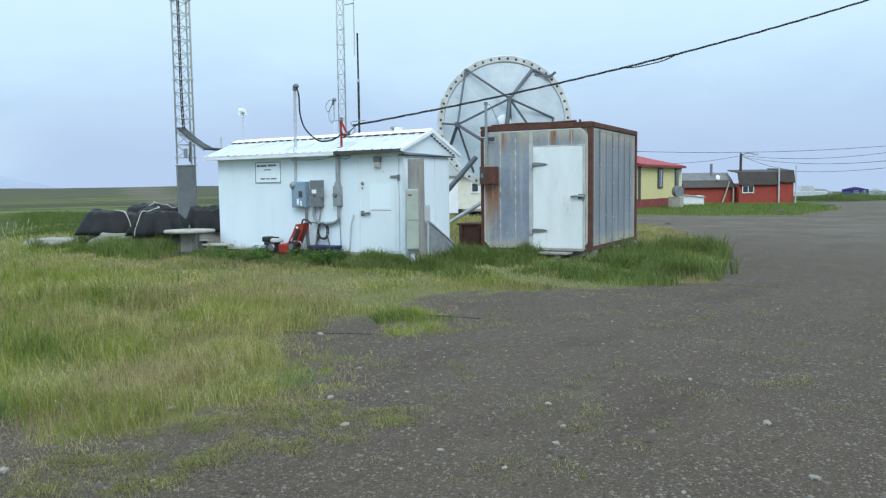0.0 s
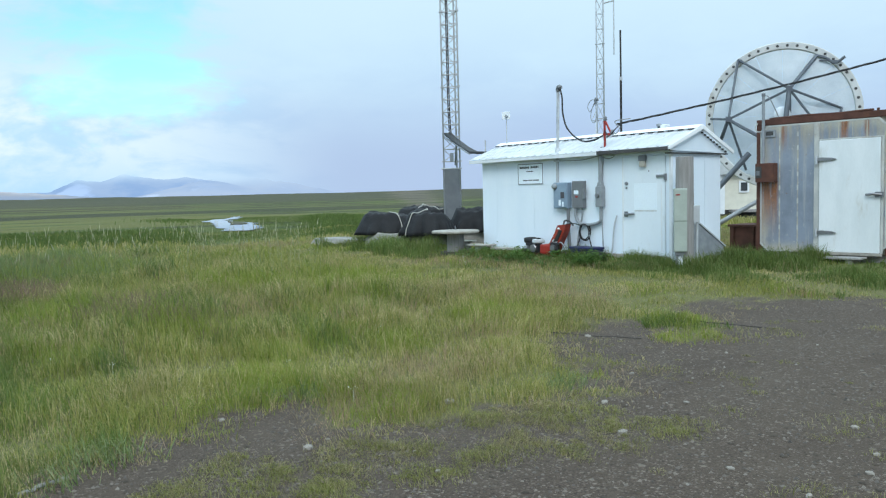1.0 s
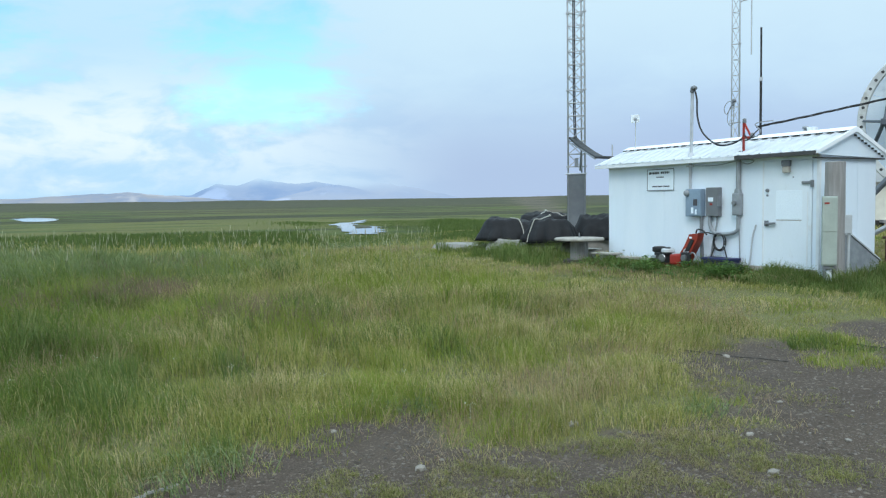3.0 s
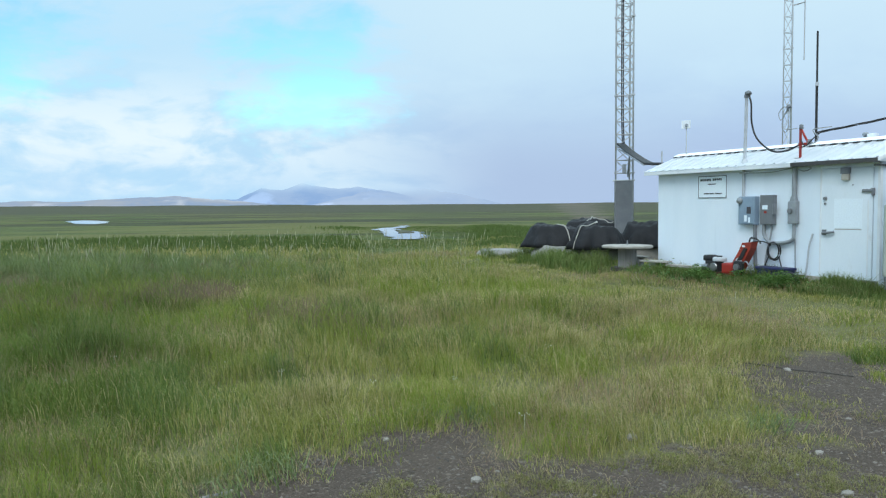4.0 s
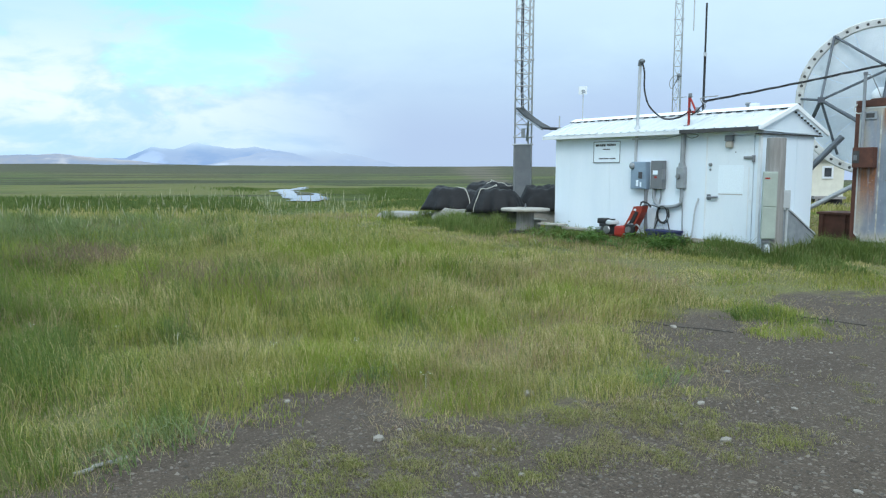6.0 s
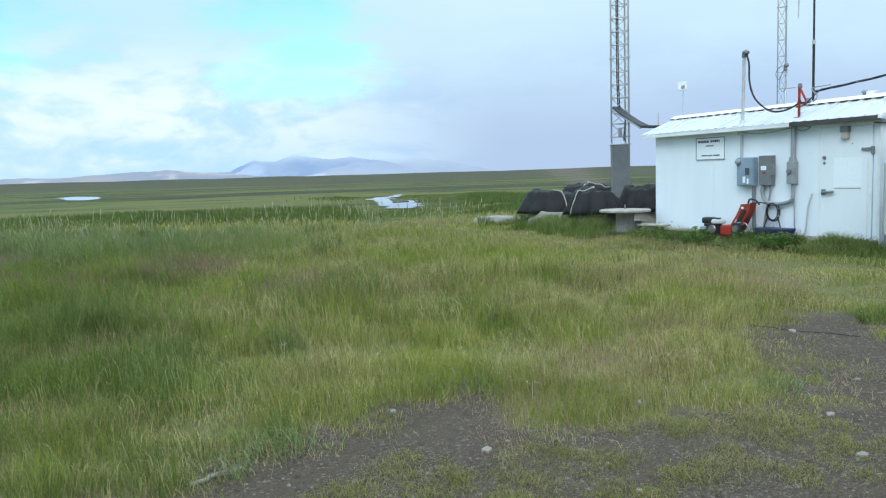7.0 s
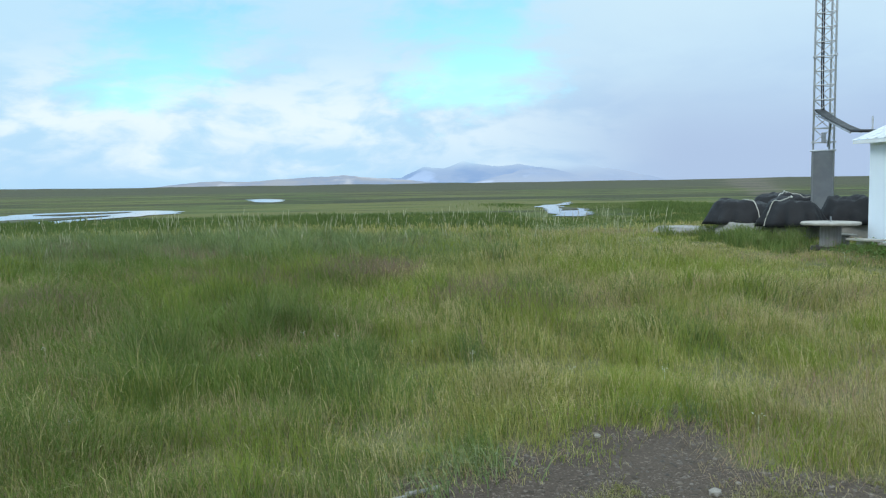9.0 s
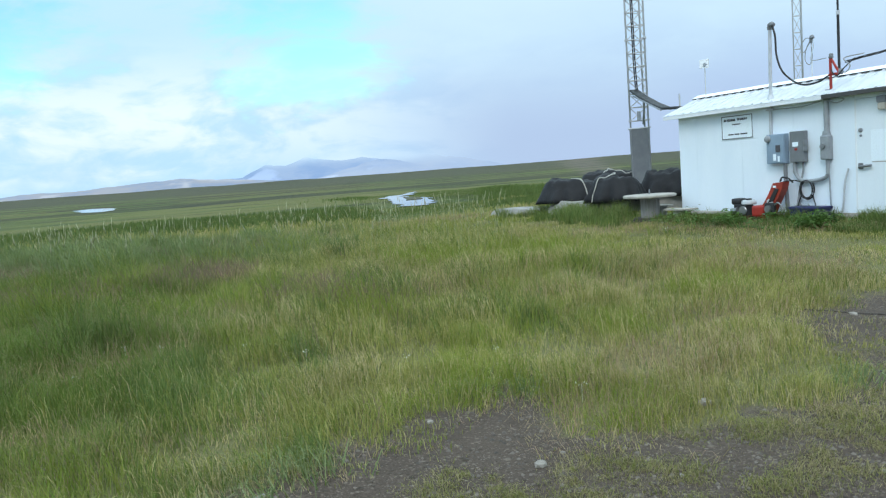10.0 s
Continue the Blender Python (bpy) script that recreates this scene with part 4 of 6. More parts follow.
def build_big_mast():
    x, y = -19.25, 13.33
    m = lattice("lattice_mast", pose(x, y, 0, 0, 0, 38), "tall galvanised three-legged lattice radio mast with anti-climb panels", 0.50, 0.3, 15.0, 0.36, 0.026, 0.014, GALV, 2.2)
    c = [(0.50 / math.sqrt(3) * 1.12 * math.cos(radians(a)), 0.50 / math.sqrt(3) * 1.12 * math.sin(radians(a))) for a in (210, 330, 90)]
    for i in range(3):
        (ax, ay), (bx, by) = c[i], c[(i + 1) % 3]
        bm = bmesh.new()
        bm.faces.new([bm.verts.new(p) for p in ((ax, ay, 0.55), (bx, by, 0.55), (bx, by, 2.24), (ax, ay, 2.24))])
        bmesh.ops.solidify(bm, geom=bm.faces[:], thickness=0.006)
        part("climb_guard", bm, ASH_GUARD, m, "grey sheet anti-climb panel")
    part("collar", tube([(c[0][0] * 1.1, c[0][1] * 1.1, 2.25), (c[1][0] * 1.1, c[1][1] * 1.1, 2.25), (c[2][0] * 1.1, c[2][1] * 1.1, 2.25), (c[0][0] * 1.1, c[0][1] * 1.1, 2.25)], 0.022, 6), GALV, m)
    part("footing", box(-0.55, 0.55, -0.55, 0.55, 0.1, 0.36, 0.03), CONCRETE, m)
    for dx in (0.0, 0.045):
        part("feed_cable", tube(bend([(-0.10 + dx, -0.11, 15.0), (-0.10 + dx, -0.11, 6.0), (-0.08 + dx, -0.11, 3.6), (0.0 + dx, -0.11, 3.15), (0.25, -0.06, 3.05)]), 0.018, 6), BLACK, m, smooth=True)
    part("equipment_box", box(-0.02, 0.08, -0.26, -0.20, 2.45, 2.70, 0.01), GALV_DULL, m)
    b = thing("cable_bridge", pose(0, 0, 0), "galvanised cable tray carrying black cables from mast to shed", "cable tray")
    a, e = Vector((x + 0.1, y - 0.15, 3.12)), Vector((-16.5, 12.2, 2.53))
    d = (e - a).normalized()
    w = d.cross(Vector((0, 0, 1))).normalized() * 0.11
    part("rail", tube([a + w, e + w], 0.02, 6), GALV_DULL, b)
    part("rail", tube([a - w, e - w], 0.02, 6), GALV_DULL, b)
    for i in range(9):
        p = a.lerp(e, (i + 0.5) / 9)
        part("rung", tube([p - w, p + w], 0.012, 5), GALV, b)
    for i in range(5):
        o = w * (i - 2) * 0.36 + Vector((0, 0, 0.035))
        part("cable", tube([a + o + Vector((-0.15, 0, 0.12)), a.lerp(e, 0.3) + o, a.lerp(e, 0.7) + o - Vector((0, 0, 0.02)), e + o, Vector((-15.0, 12.05, 2.42)) + o], 0.036, 6), BLACK, b, smooth=True)
    part("strut", tube([Vector((x + 0.25, y - 0.1, 2.35)), a.lerp(e, 0.28)], 0.025, 6), GALV_DULL, b)
    part("post", tube([(-16.1, 12.3, 0.1), (-16.1, 12.3, 2.85)], 0.022, 6), GALV, b)
    t = thing("vent_hood", pose(-15.98, 12.62, 0), "grey round duct with hood behind the shed's end wall", "duct")
    part("hood", lathe([(0.14, 1.62), (0.16, 1.66), (0.16, 2.02), (0.10, 2.1)], 16), ASH, t, smooth=True)
    part("pipe", lathe([(0.11, 0.25), (0.11, 1.62)], 14), CREAM, t, smooth=True)


ASH_GUARD = surface("guard_sheet", (0.36, 0.375, 0.39), (0.29, 0.305, 0.32), 0.6, 0.1, fine=90, bump=0.3)
build_big_mast()


def build_second_mast():
    m = lattice("lattice_mast", pose(-35.0, 33.88, 0, 0, 0, 20), "slim galvanised lattice radio mast behind the shed", 0.48, -0.4, 22.6, 0.88, 0.035, 0.018, GALV)
    part("outrigger", tube([(0.2, 0, 12.5), (0.83, 0.07, 12.57)], 0.04, 6), GALV, m)
    part("side_antenna", tube([(0.80, 0.07, 14.8), (0.80, 0.07, 9.45)], 0.034, 6), GALV, m, "thin hanging dipole rod")
    part("footing", box(-0.6, 0.6, -0.6, 0.6, -0.6, -0.3, 0.02), CONCRETE, m)
    # slim pipe with a dark cap and loose wires, standing behind the shed
    r = thing("wire_riser", pose(-14.12, 14.23, 0), "slim grey pipe with dark cap and loose looping wires", "pipe")
    part("pipe", tube([(0, 0, 0.0), (0, 0, 3.66)], 0.014, 8), GALV, r, smooth=True)
    part("cap", tube(bend([(0, 0, 3.62), (0.01, -0.01, 3.72), (0.05, -0.02, 3.74), (0.07, -0.03, 3.70)]), 0.04, 8), DARK_BOX, r, smooth=True)
    part("wire", tube(bend([(0.05, -0.03, 3.70), (-0.12, -0.04, 3.72), (-0.24, -0.05, 3.58), (-0.16, -0.05, 3.44), (-0.04, -0.04, 3.60), (0.02, -0.03, 3.70)]), 0.009, 6), GALV_DULL, r)
    part("wire", tube(bend([(0.06, -0.03, 3.68), (-0.10, -0.04, 3.50), (-0.13, -0.05, 3.28), (-0.02, -0.05, 3.16), (0.06, -0.04, 3.30), (0.03, -0.03, 3.52)]), 0.009, 6), GALV_DULL, r)
    part("wire", tube(bend([(0.07, -0.03, 3.68), (0.35, -0.3, 3.46), (0.9, -0.9, 3.2), (2.0, -1.95, 2.98), (2.62, -2.26, 2.93)]), 0.009, 6), GALV_DULL, r)
    p = thing("panel_antenna", pose(-14.93, 12.12, 0, 0, 0, 30), "pale square panel antenna on a thin roof pole", "antenna")
    part("pole", tube([(0, 0, 2.62), (0, 0, 3.28)], 0.013, 8), ASH, p)
    part("panel", box(-0.10, 0.10, -0.04, 0.0, 3.26, 3.44, 0.008), TRIM, p)
    part("knob", lathe([(0.04, 0), (0.03, 0.04)], 12), GALV_DULL, p).matrix_local = pose(0.02, -0.04, 3.33, 90)


build_second_mast()


# ---------------------------------------------------------------- steel storage container
BOX = pose(-9.55, 14.20, 0.24, 0, 0, 12.2)


def build_container():
    W, D, H = 2.42, 3.55, 2.55
    c = thing("storage_container", BOX, "weathered grey insulated steel container with a white door and rusty frame", "container")
    part("body", box(0.06, W - 0.06, 0.05, D - 0.05, 0.02, H - 0.03), SHEET, c)
    for x in (0.0, W - 0.11):
        for y in (0.0, D - 0.11):
            part("corner_post", box(x, x + 0.11, y, y + 0.11, 0.0, H, 0.008), RUST, c)
    part("top_rail", box(0.0, W, -0.01, 0.12, H - 0.10, H + 0.015, 0.012), RUST, c)
    part("top_rail", box(0.0, W, D - 0.11, D + 0.01, H - 0.10, H + 0.01, 0.012), RUST, c)
    part("top_rail", box(W - 0.11, W + 0.01, 0.1, D - 0.1, H - 0.09, H + 0.01, 0.012), RUST, c)
    part("top_rail", box(-0.01, 0.11, 0.1, D - 0.1, H - 0.09, H + 0.01, 0.012), RUST, c)
    part("bottom_rail", box(W - 0.10, W, 0.1, D - 0.1, 0.0, 0.09, 0.008), RUST, c)
    part("bottom_rail", box(0.0, 0.1, 0.1, D - 0.1, 0.0, 0.09, 0.008), RUST, c)
    part("roof", box(0.05, W - 0.05, 0.05, D - 0.05, H - 0.03, H - 0.005), RUST, c)
    # front skin with clipped corners and a pale welded edge
    k = 0.13
    x0, x1, z0, z1 = 0.085, W - 0.085, 0.03, H - 0.11
    outer = [(x0 + k, z0), (x1 - k, z0), (x1, z0 + k), (x1, z1 - k), (x1 - k, z1), (x0 + k, z1), (x0, z1 - k), (x0, z0 + k)]
    part("front_skin", prism(outer, "y", -0.012, 0.055), SHEET, c)
    mid_x, mid_z = (x0 + x1) / 2, (z0 + z1) / 2
    for (ax, az), (bx, bz) in zip(outer, outer[1:] + outer[:1]):
        s = 0.035 / math.hypot(ax - mid_x, az - mid_z)
        t = 0.035 / math.hypot(bx - mid_x, bz - mid_z)
        inner_a = (ax + (mid_x - ax) * s, az + (mid_z - az) * s)
        inner_b = (bx + (mid_x - bx) * t, bz + (mid_z - bz) * t)
        part("welded_edge", prism([(ax, az), (bx, bz), inner_b, inner_a], "y", -0.018, -0.012), SEAM, c)
    # riveted seams left of the door
    for x in (0.46, 0.80):
        part("seam", box(x - 0.012, x + 0.012, -0.017, -0.012, 0.08, z1 - 0.06), SHEET_SIDE, c)
        for i in range(9):
            part("rivet_patch", box(x - 0.014, x + 0.014, -0.0195, -0.017, 0.2 + 0.25 * i, 0.29 + 0.25 * i), SEAM, c)
    part("door_post", box(1.10, 1.19, -0.028, -0.012, 0.05, z1, 0.004), SEAM, c, "pale flaking jamb strip")
    for x in (1.52, 1.76, 2.0):
        part("seam", box(x - 0.01, x + 0.01, -0.017, -0.012, 2.10, z1 - 0.04), SHEET_SIDE, c)
    # door
    door = part("door", box(1.20, 2.24, -0.055, -0.012, 0.05, 2.09, 0.012), COLD_DOOR, c, "closed white insulated door with strap hinges")
    part("gasket", box(2.245, 2.285, -0.04, -0.012, 0.05, 2.10, 0.004), SEAM, door)
    part("gasket", box(1.195, 2.285, -0.04, -0.012, 2.095, 2.12, 0.004), SEAM, door)
    for z in (1.74, 0.40):
        h = part("strap_hinge", prism([(1.16, z - 0.03), (1.46, z - 0.012), (1.52, z + 0.005), (1.44, z + 0.03), (1.25, z + 0.045), (1.16, z + 0.03)], "y", -0.085, -0.055), STEEL, door)
        part("knuckle", tube([(1.165, -0.075, z - 0.07), (1.165, -0.075, z + 0.08)], 0.022), GALV, h)
    part("latch_arm", tube([(2.02, -0.10, 1.09), (2.14, -0.12, 1.10), (2.27, -0.08, 1.09)], 0.022), STEEL, door)
    part("latch_plate", box(2.16, 2.30, -0.085, -0.055, 1.04, 1.14, 0.008), DARK_BOX, door)
    part("sill", box(1.16, 2.28, -0.09, -0.012, 0.0, 0.05, 0.006), PALE_WOOD, c)
    # breaker box with its pipe, rust run below
    bx = part("breaker_box", box(0.06, 0.42, -0.19, -0.012, 1.36, 1.72, 0.008), RUST, c, "rusted open breaker box")
    part("door", box(0.20, 0.42, -0.205, -0.19, 1.36, 1.72, 0.005), RUST, bx)
    part("dark_opening", box(0.075, 0.185, -0.196, -0.19, 1.44, 1.66), SHADOW_GAP, bx)
    part("breaker", box(0.09, 0.15, -0.21, -0.195, 1.49, 1.58, 0.004), DARK_BOX, bx)
    part("conduit", tube([(0.16, -0.06, 1.72), (0.16, -0.06, 3.02)], 0.03), GALV_DULL, c)
    part("conduit_cap", tube([(0.16, -0.06, 3.0), (0.16, -0.06, 3.06)], 0.038), DARK_BOX, c)
    part("wire", tube(bend([(0.03, -0.02, 2.50), (0.0, -0.06, 2.42), (0.05, -0.08, 2.34), (0.14, -0.06, 2.33)]), 0.01, 6), SEAM, c)
    part("wire", tube(bend([(0.16, -0.06, 3.02), (0.27, -0.08, 2.98), (0.36, 0.0, 2.75), (0.42, 0.05, 2.56)]), 0.008, 6), STEEL, c)
    part("vent_plate", box(0.10, 0.38, -0.035, -0.012, 2.22, 2.36, 0.006), GALV_DULL, c)
    part("vent_hole", box(0.20, 0.34, -0.038, -0.035, 2.25, 2.33), SHADOW_GAP, c)
    # right side: sheet with ribs and rivets
    part("side_skin", box(W - 0.06, W - 0.03, 0.12, D - 0.12, 0.08, H - 0.1), SHEET_SIDE, c)
    part("side_skin", box(0.03, 0.06, 0.12, D - 0.12, 0.08, H - 0.1), SHEET_SIDE, c)
    part("edge_strip", box(W - 0.03, W - 0.022, 0.115, 0.16, 0.1, H - 0.12), SEAM, c)
    part("edge_strip", box(W - 0.03, W - 0.022, 0.12, D - 0.12, H - 0.14, H - 0.1), SEAM, c)
    for i in range(1, 7):
        y = 0.12 + (D - 0.24) * i / 7
        part("rib", box(W - 0.03, W - 0.005, y - 0.02, y + 0.02, 0.1, H - 0.12, 0.006), SHEET_SIDE, c)
        for j in range(6):
            part("rivet_patch", box(W - 0.006, W - 0.002, y - 0.011, y + 0.011, 0.25 + 0.36 * j + 0.02 * (i % 3), 0.30 + 0.36 * j), SEAM, c)
    part("lug", box(W - 0.28, W - 0.24, 0.02, 0.06, H, H + 0.06, 0.004), RUST, c)
    part("lug", box(0.2, 0.26, 1.0, 1.06, H, H + 0.05, 0.004), RUST, c)
    part("rim_bar", tube([(0.25, 0.02, H + 0.02), (0.9, 0.0, H + 0.035), (1.5, 0.01, H + 0.02), (2.1, 0.0, H + 0.035)], 0.022, 6), RUST, c)
    step = thing("plank_step", pose(-9.55, 14.20, 0, 0, 0, 12.2), "weathered plank laid on the grass before the container", "plank")
    part("plank", box(-0.25, 2.05, -0.42, -0.08, 0.19, 0.225, 0.006), WOOD, step)
    for x in (0.0, 0.9, 1.85):
        part("block", box(x - 0.06, x + 0.06, -0.38, -0.1, 0.02, 0.19, 0.01), WOOD, step)
    for y in (0.2, 1.8, 3.3):
        w = whole("timber_sleeper", box(-0.05, W + 0.05, y - 0.12, y + 0.12, -0.2, 0.0, 0.015), WOOD, BOX, "grey timber sleeper carrying the container", "timber", "sleepers under the container")


build_container()


def build_tank():
    """Rusty low steel bin between shed and container."""
    m = pose(-11.05, 15.3, 0.18, 0, 0, 8)
    t = thing("rusty_bin", m, "low rusted steel bin beside the container", "metal bin")
    part("body", box(0, 1.5, 0, 0.8, 0, 0.48, 0.02), RUST, t)
    for x in (0.05, 0.52, 1.0, 1.42):
        part("rib", box(x, x + 0.06, -0.03, 0.0, 0.02, 0.47, 0.006), RUST, t)
    part("rim", box(-0.03, 1.53, -0.04, 0.84, 0.47, 0.52, 0.01), RUST, t)


build_tank()


def build_service_post():
    p = thing("service_post", pose(-9.20, 11.77, 0.20, 0, 0, 45), "thick grey weathered timber post carrying a meter cabinet", "post")
    part("post", lathe([(0.162, -0.3), (0.158, 0.8), (0.150, 1.86), (0.145, 1.875)], 24), WOOD, p, smooth=False)
    cab = part("cabinet", box(-0.20, 0.02, -0.34, -0.15, 0.22, 1.32, 0.012), PEDESTAL, p, "green-grey tall meter cabinet")
    part("door", box(-0.195, 0.015, -0.352, -0.34, 0.76, 1.30, 0.006), PEDESTAL, cab)
    part("door", box(-0.195, 0.015, -0.352, -0.34, 0.24, 0.745, 0.006), PEDESTAL, cab)
    part("label", box(-0.17, -0.10, -0.356, -0.352, 1.20, 1.225), RED, cab)
    part("conduit", lathe([(0.045, -0.3), (0.045, 0.22)], 12, centre=(-0.09, -0.24)), ASH, p, smooth=True)
    part("collar", box(-0.18, -0.02, -0.31, -0.17, 0.16, 0.22, 0.006), DARK_BOX, p)
    part("side_box", box(0.14, 0.25, -0.06, 0.06, 0.72, 1.02, 0.01), ASH, p)
    part("side_conduit", tube([(0.21, -0.01, 0.72), (0.20, -0.01, -0.2)], 0.022), ASH, p)
    v = thing("intake_chute", SHED, "sloping grey sheet-metal chute against the shed wall", "chute")
    part("chute", prism([(0.15, 0.05), (0.15, 0.86), (0.42, 0.86), (1.25, 0.40), (1.25, 0.05)], "x", -0.11, 0.16), GALV_DULL, v)
    part("lid", prism([(0.13, 0.865), (0.425, 0.865), (1.28, 0.39), (1.28, 0.415), (0.43, 0.89), (0.13, 0.89)], "x", -0.115, 0.18), ASH, v)


build_service_post()


# ---------------------------------------------------------------- dish antenna
def build_dish():
    centre = Vector((-12.37, 18.98, 3.30))
    aim = (centre - Vector((0.5, 1.06, 3.30))).normalized()
    side = aim.cross(Vector((0, 0, 1))).normalized()
    # local frame: x to the right as seen from behind, y up, z back towards the viewer
    back = Matrix(((side.x, 0, -aim.x, centre.x), (side.y, 0, -aim.y, centre.y), (side.z, 1, -aim.z, centre.z), (0, 0, 0, 1)))
    d = thing("dish_antenna", back, "large pale dish antenna seen from behind, braced by dark struts", "dish antenna")
    R = 1.86
    n, seg = 16, 6
    for s in range(n):
        bm = bmesh.new()
        rows = []
        for i in range(7):
            r = 0.12 + (R - 0.2 - 0.12) * i / 6
            rows.append([bm.verts.new((r * math.cos(a), r * math.sin(a), 0.42 * (1 - (r / R) ** 2))) for a in (2 * math.pi * (s + 0.006 + 0.988 * j / seg) / n for j in range(seg + 1))])
        for a, b in zip(rows, rows[1:]):
            for j in range(seg):
                bm.faces.new((a[j], a[j + 1], b[j + 1], b[j]))
        bmesh.ops.solidify(bm, geom=bm.faces[:], thickness=0.012)
        part("petal", bm, DISH, d, smooth=False)
    bm = bmesh.new()
    k = 96
    prof = [(R - 0.19, 0.06), (R - 0.17, 0.10), (R - 0.02, 0.10), (R, 0.07), (R, -0.02), (R - 0.19, 0.0)]
    rings = [[bm.verts.new((r * math.cos(2 * math.pi * i / k), r * math.sin(2 * math.pi * i / k), z)) for r, z in prof] for i in range(k)]
    for i in range(k):
        for j in range(len(prof)):
            bm.faces.new((rings[i][j], rings[(i + 1) % k][j], rings[(i + 1) % k][(j + 1) % len(prof)], rings[i][(j + 1) % len(prof)]))
    part("rim", bm, RIM, d, "pale flanged rim pierced by round holes")
    hole = finish("hole", lathe([(0.036, 0.0), (0.036, 0.005)], 12), SHADOW_GAP)
    for i in range(48):
        o = new("hole", hole)
        o.parent = d
        a = 2 * math.pi * (i + 0.5) / 48
        o.location = ((R - 0.095) * math.cos(a), (R - 0.095) * math.sin(a), 0.0985)
    hub, low, right = (0.16, 0.60, 0.75), (-1.26, -0.06, 0.62), (1.10, -0.75, 0.62)
    foot = (0.0, -0.9, 0.95)
    ring = [(-1.05, 1.50, 0.12), (0.79, 1.45, 0.12), (1.36, 0.10, 0.2), (-1.72, 0.02, 0.12), (-1.50, -0.62, 0.14), (-0.45, -0.55, 0.45), (-0.85, -1.35, 0.15), (0.18, 0.05, 0.45)]
    for a, b, r in ((hub, ring[0], 0.03), (hub, ring[1], 0.045), (hub, ring[2], 0.03), (hub, low, 0.03), (hub, ring[7], 0.035), (low, ring[0], 0.03), (low, ring[3], 0.03), (low, ring[4], 0.045), (low, ring[5], 0.03), (low, ring[6], 0.03),
                    (hub, right, 0.03), (right, ring[2], 0.03), (right, (1.2, -1.3, 0.12), 0.03), (hub, foot, 0.06), (low, foot, 0.04), (right, foot, 0.04)):
        part("strut", tube([a, b], r, 6), STRUT, d)
    for p in (hub, low, right):
        part("gusset", box(p[0] - 0.07, p[0] + 0.07, p[1] - 0.07, p[1] + 0.07, p[2] - 0.05, p[2] + 0.06, 0.01), STRUT, d)
    part("feed_arm", tube(bend([ring[1], (1.0, 1.36, 0.16), (1.2, 1.22, 0.2), (1.42, 1.35, 0.22)]), 0.035, 6), STRUT, d)
    part("feed_arm", tube([(0.85, 1.32, 0.16), (1.25, 1.26, 0.2)], 0.02, 6), STRUT, d)
    part("drum", lathe([(0.17, 0.15), (0.2, 0.2), (0.2, 0.55), (0.15, 0.6)], 18, centre=(0.0, 0.0)), DISH, d, smooth=True)
    # pedestal
    base = -3.30 + zat(centre.x, centre.y)
    part("pedestal", tube([(0, base, 0.9), (0, -0.9, 0.95)], 0.14, 14), DISH, d, smooth=True)
    for x, z in ((1.3, 1.4),):
        part("leg", tube([(x, base + 0.05, z), (0, -0.95, 0.95)], 0.055, 8), GALV_DULL, d)
    part("leg", tube([(-1.62, -1.95, 1.0), (-0.75, -0.95, 0.9)], 0.07, 8), STRUT, d)
    part("leg", tube([(-1.45, base + 0.5, 1.2), (-0.3, -2.0, 1.0)], 0.055, 8), GALV_DULL, d)
    part("footing", box(-0.6, 0.6, base - 0.15, base + 0.12, 0.3, 1.5, 0.02), CONCRETE, d)


build_dish()


# ---------------------------------------------------------------- overhead cables
def build_service_cable():
    c = thing("service_cable", Matrix(), "twisted black overhead service cable sagging to the shed", "power line")
    a, b = (-11.05, 11.92, 2.80), (-2.4, 19.5, 5.52)
    line = hang(a, b, 0.2, 70)
    for ph, r in ((0.0, 0.010), (2.1, 0.010), (4.2, 0.008)):
        pts = []
        for i, p in enumerate(line):
            w = i * 0.85 + ph
            pts.append(p + Vector((0.010 * math.cos(w), -0.010 * math.cos(w), 0.014 * math.sin(w))))
        part("strand", tube(pts, r, 5), BLACK, c, smooth=True)
    part("tail", tube(bend([line[33], line[35] - Vector((0, 0, 0.05)), line[38] - Vector((0, 0, 0.06)), line[40]]), 0.012, 5), BLACK, c)


build_service_cable()


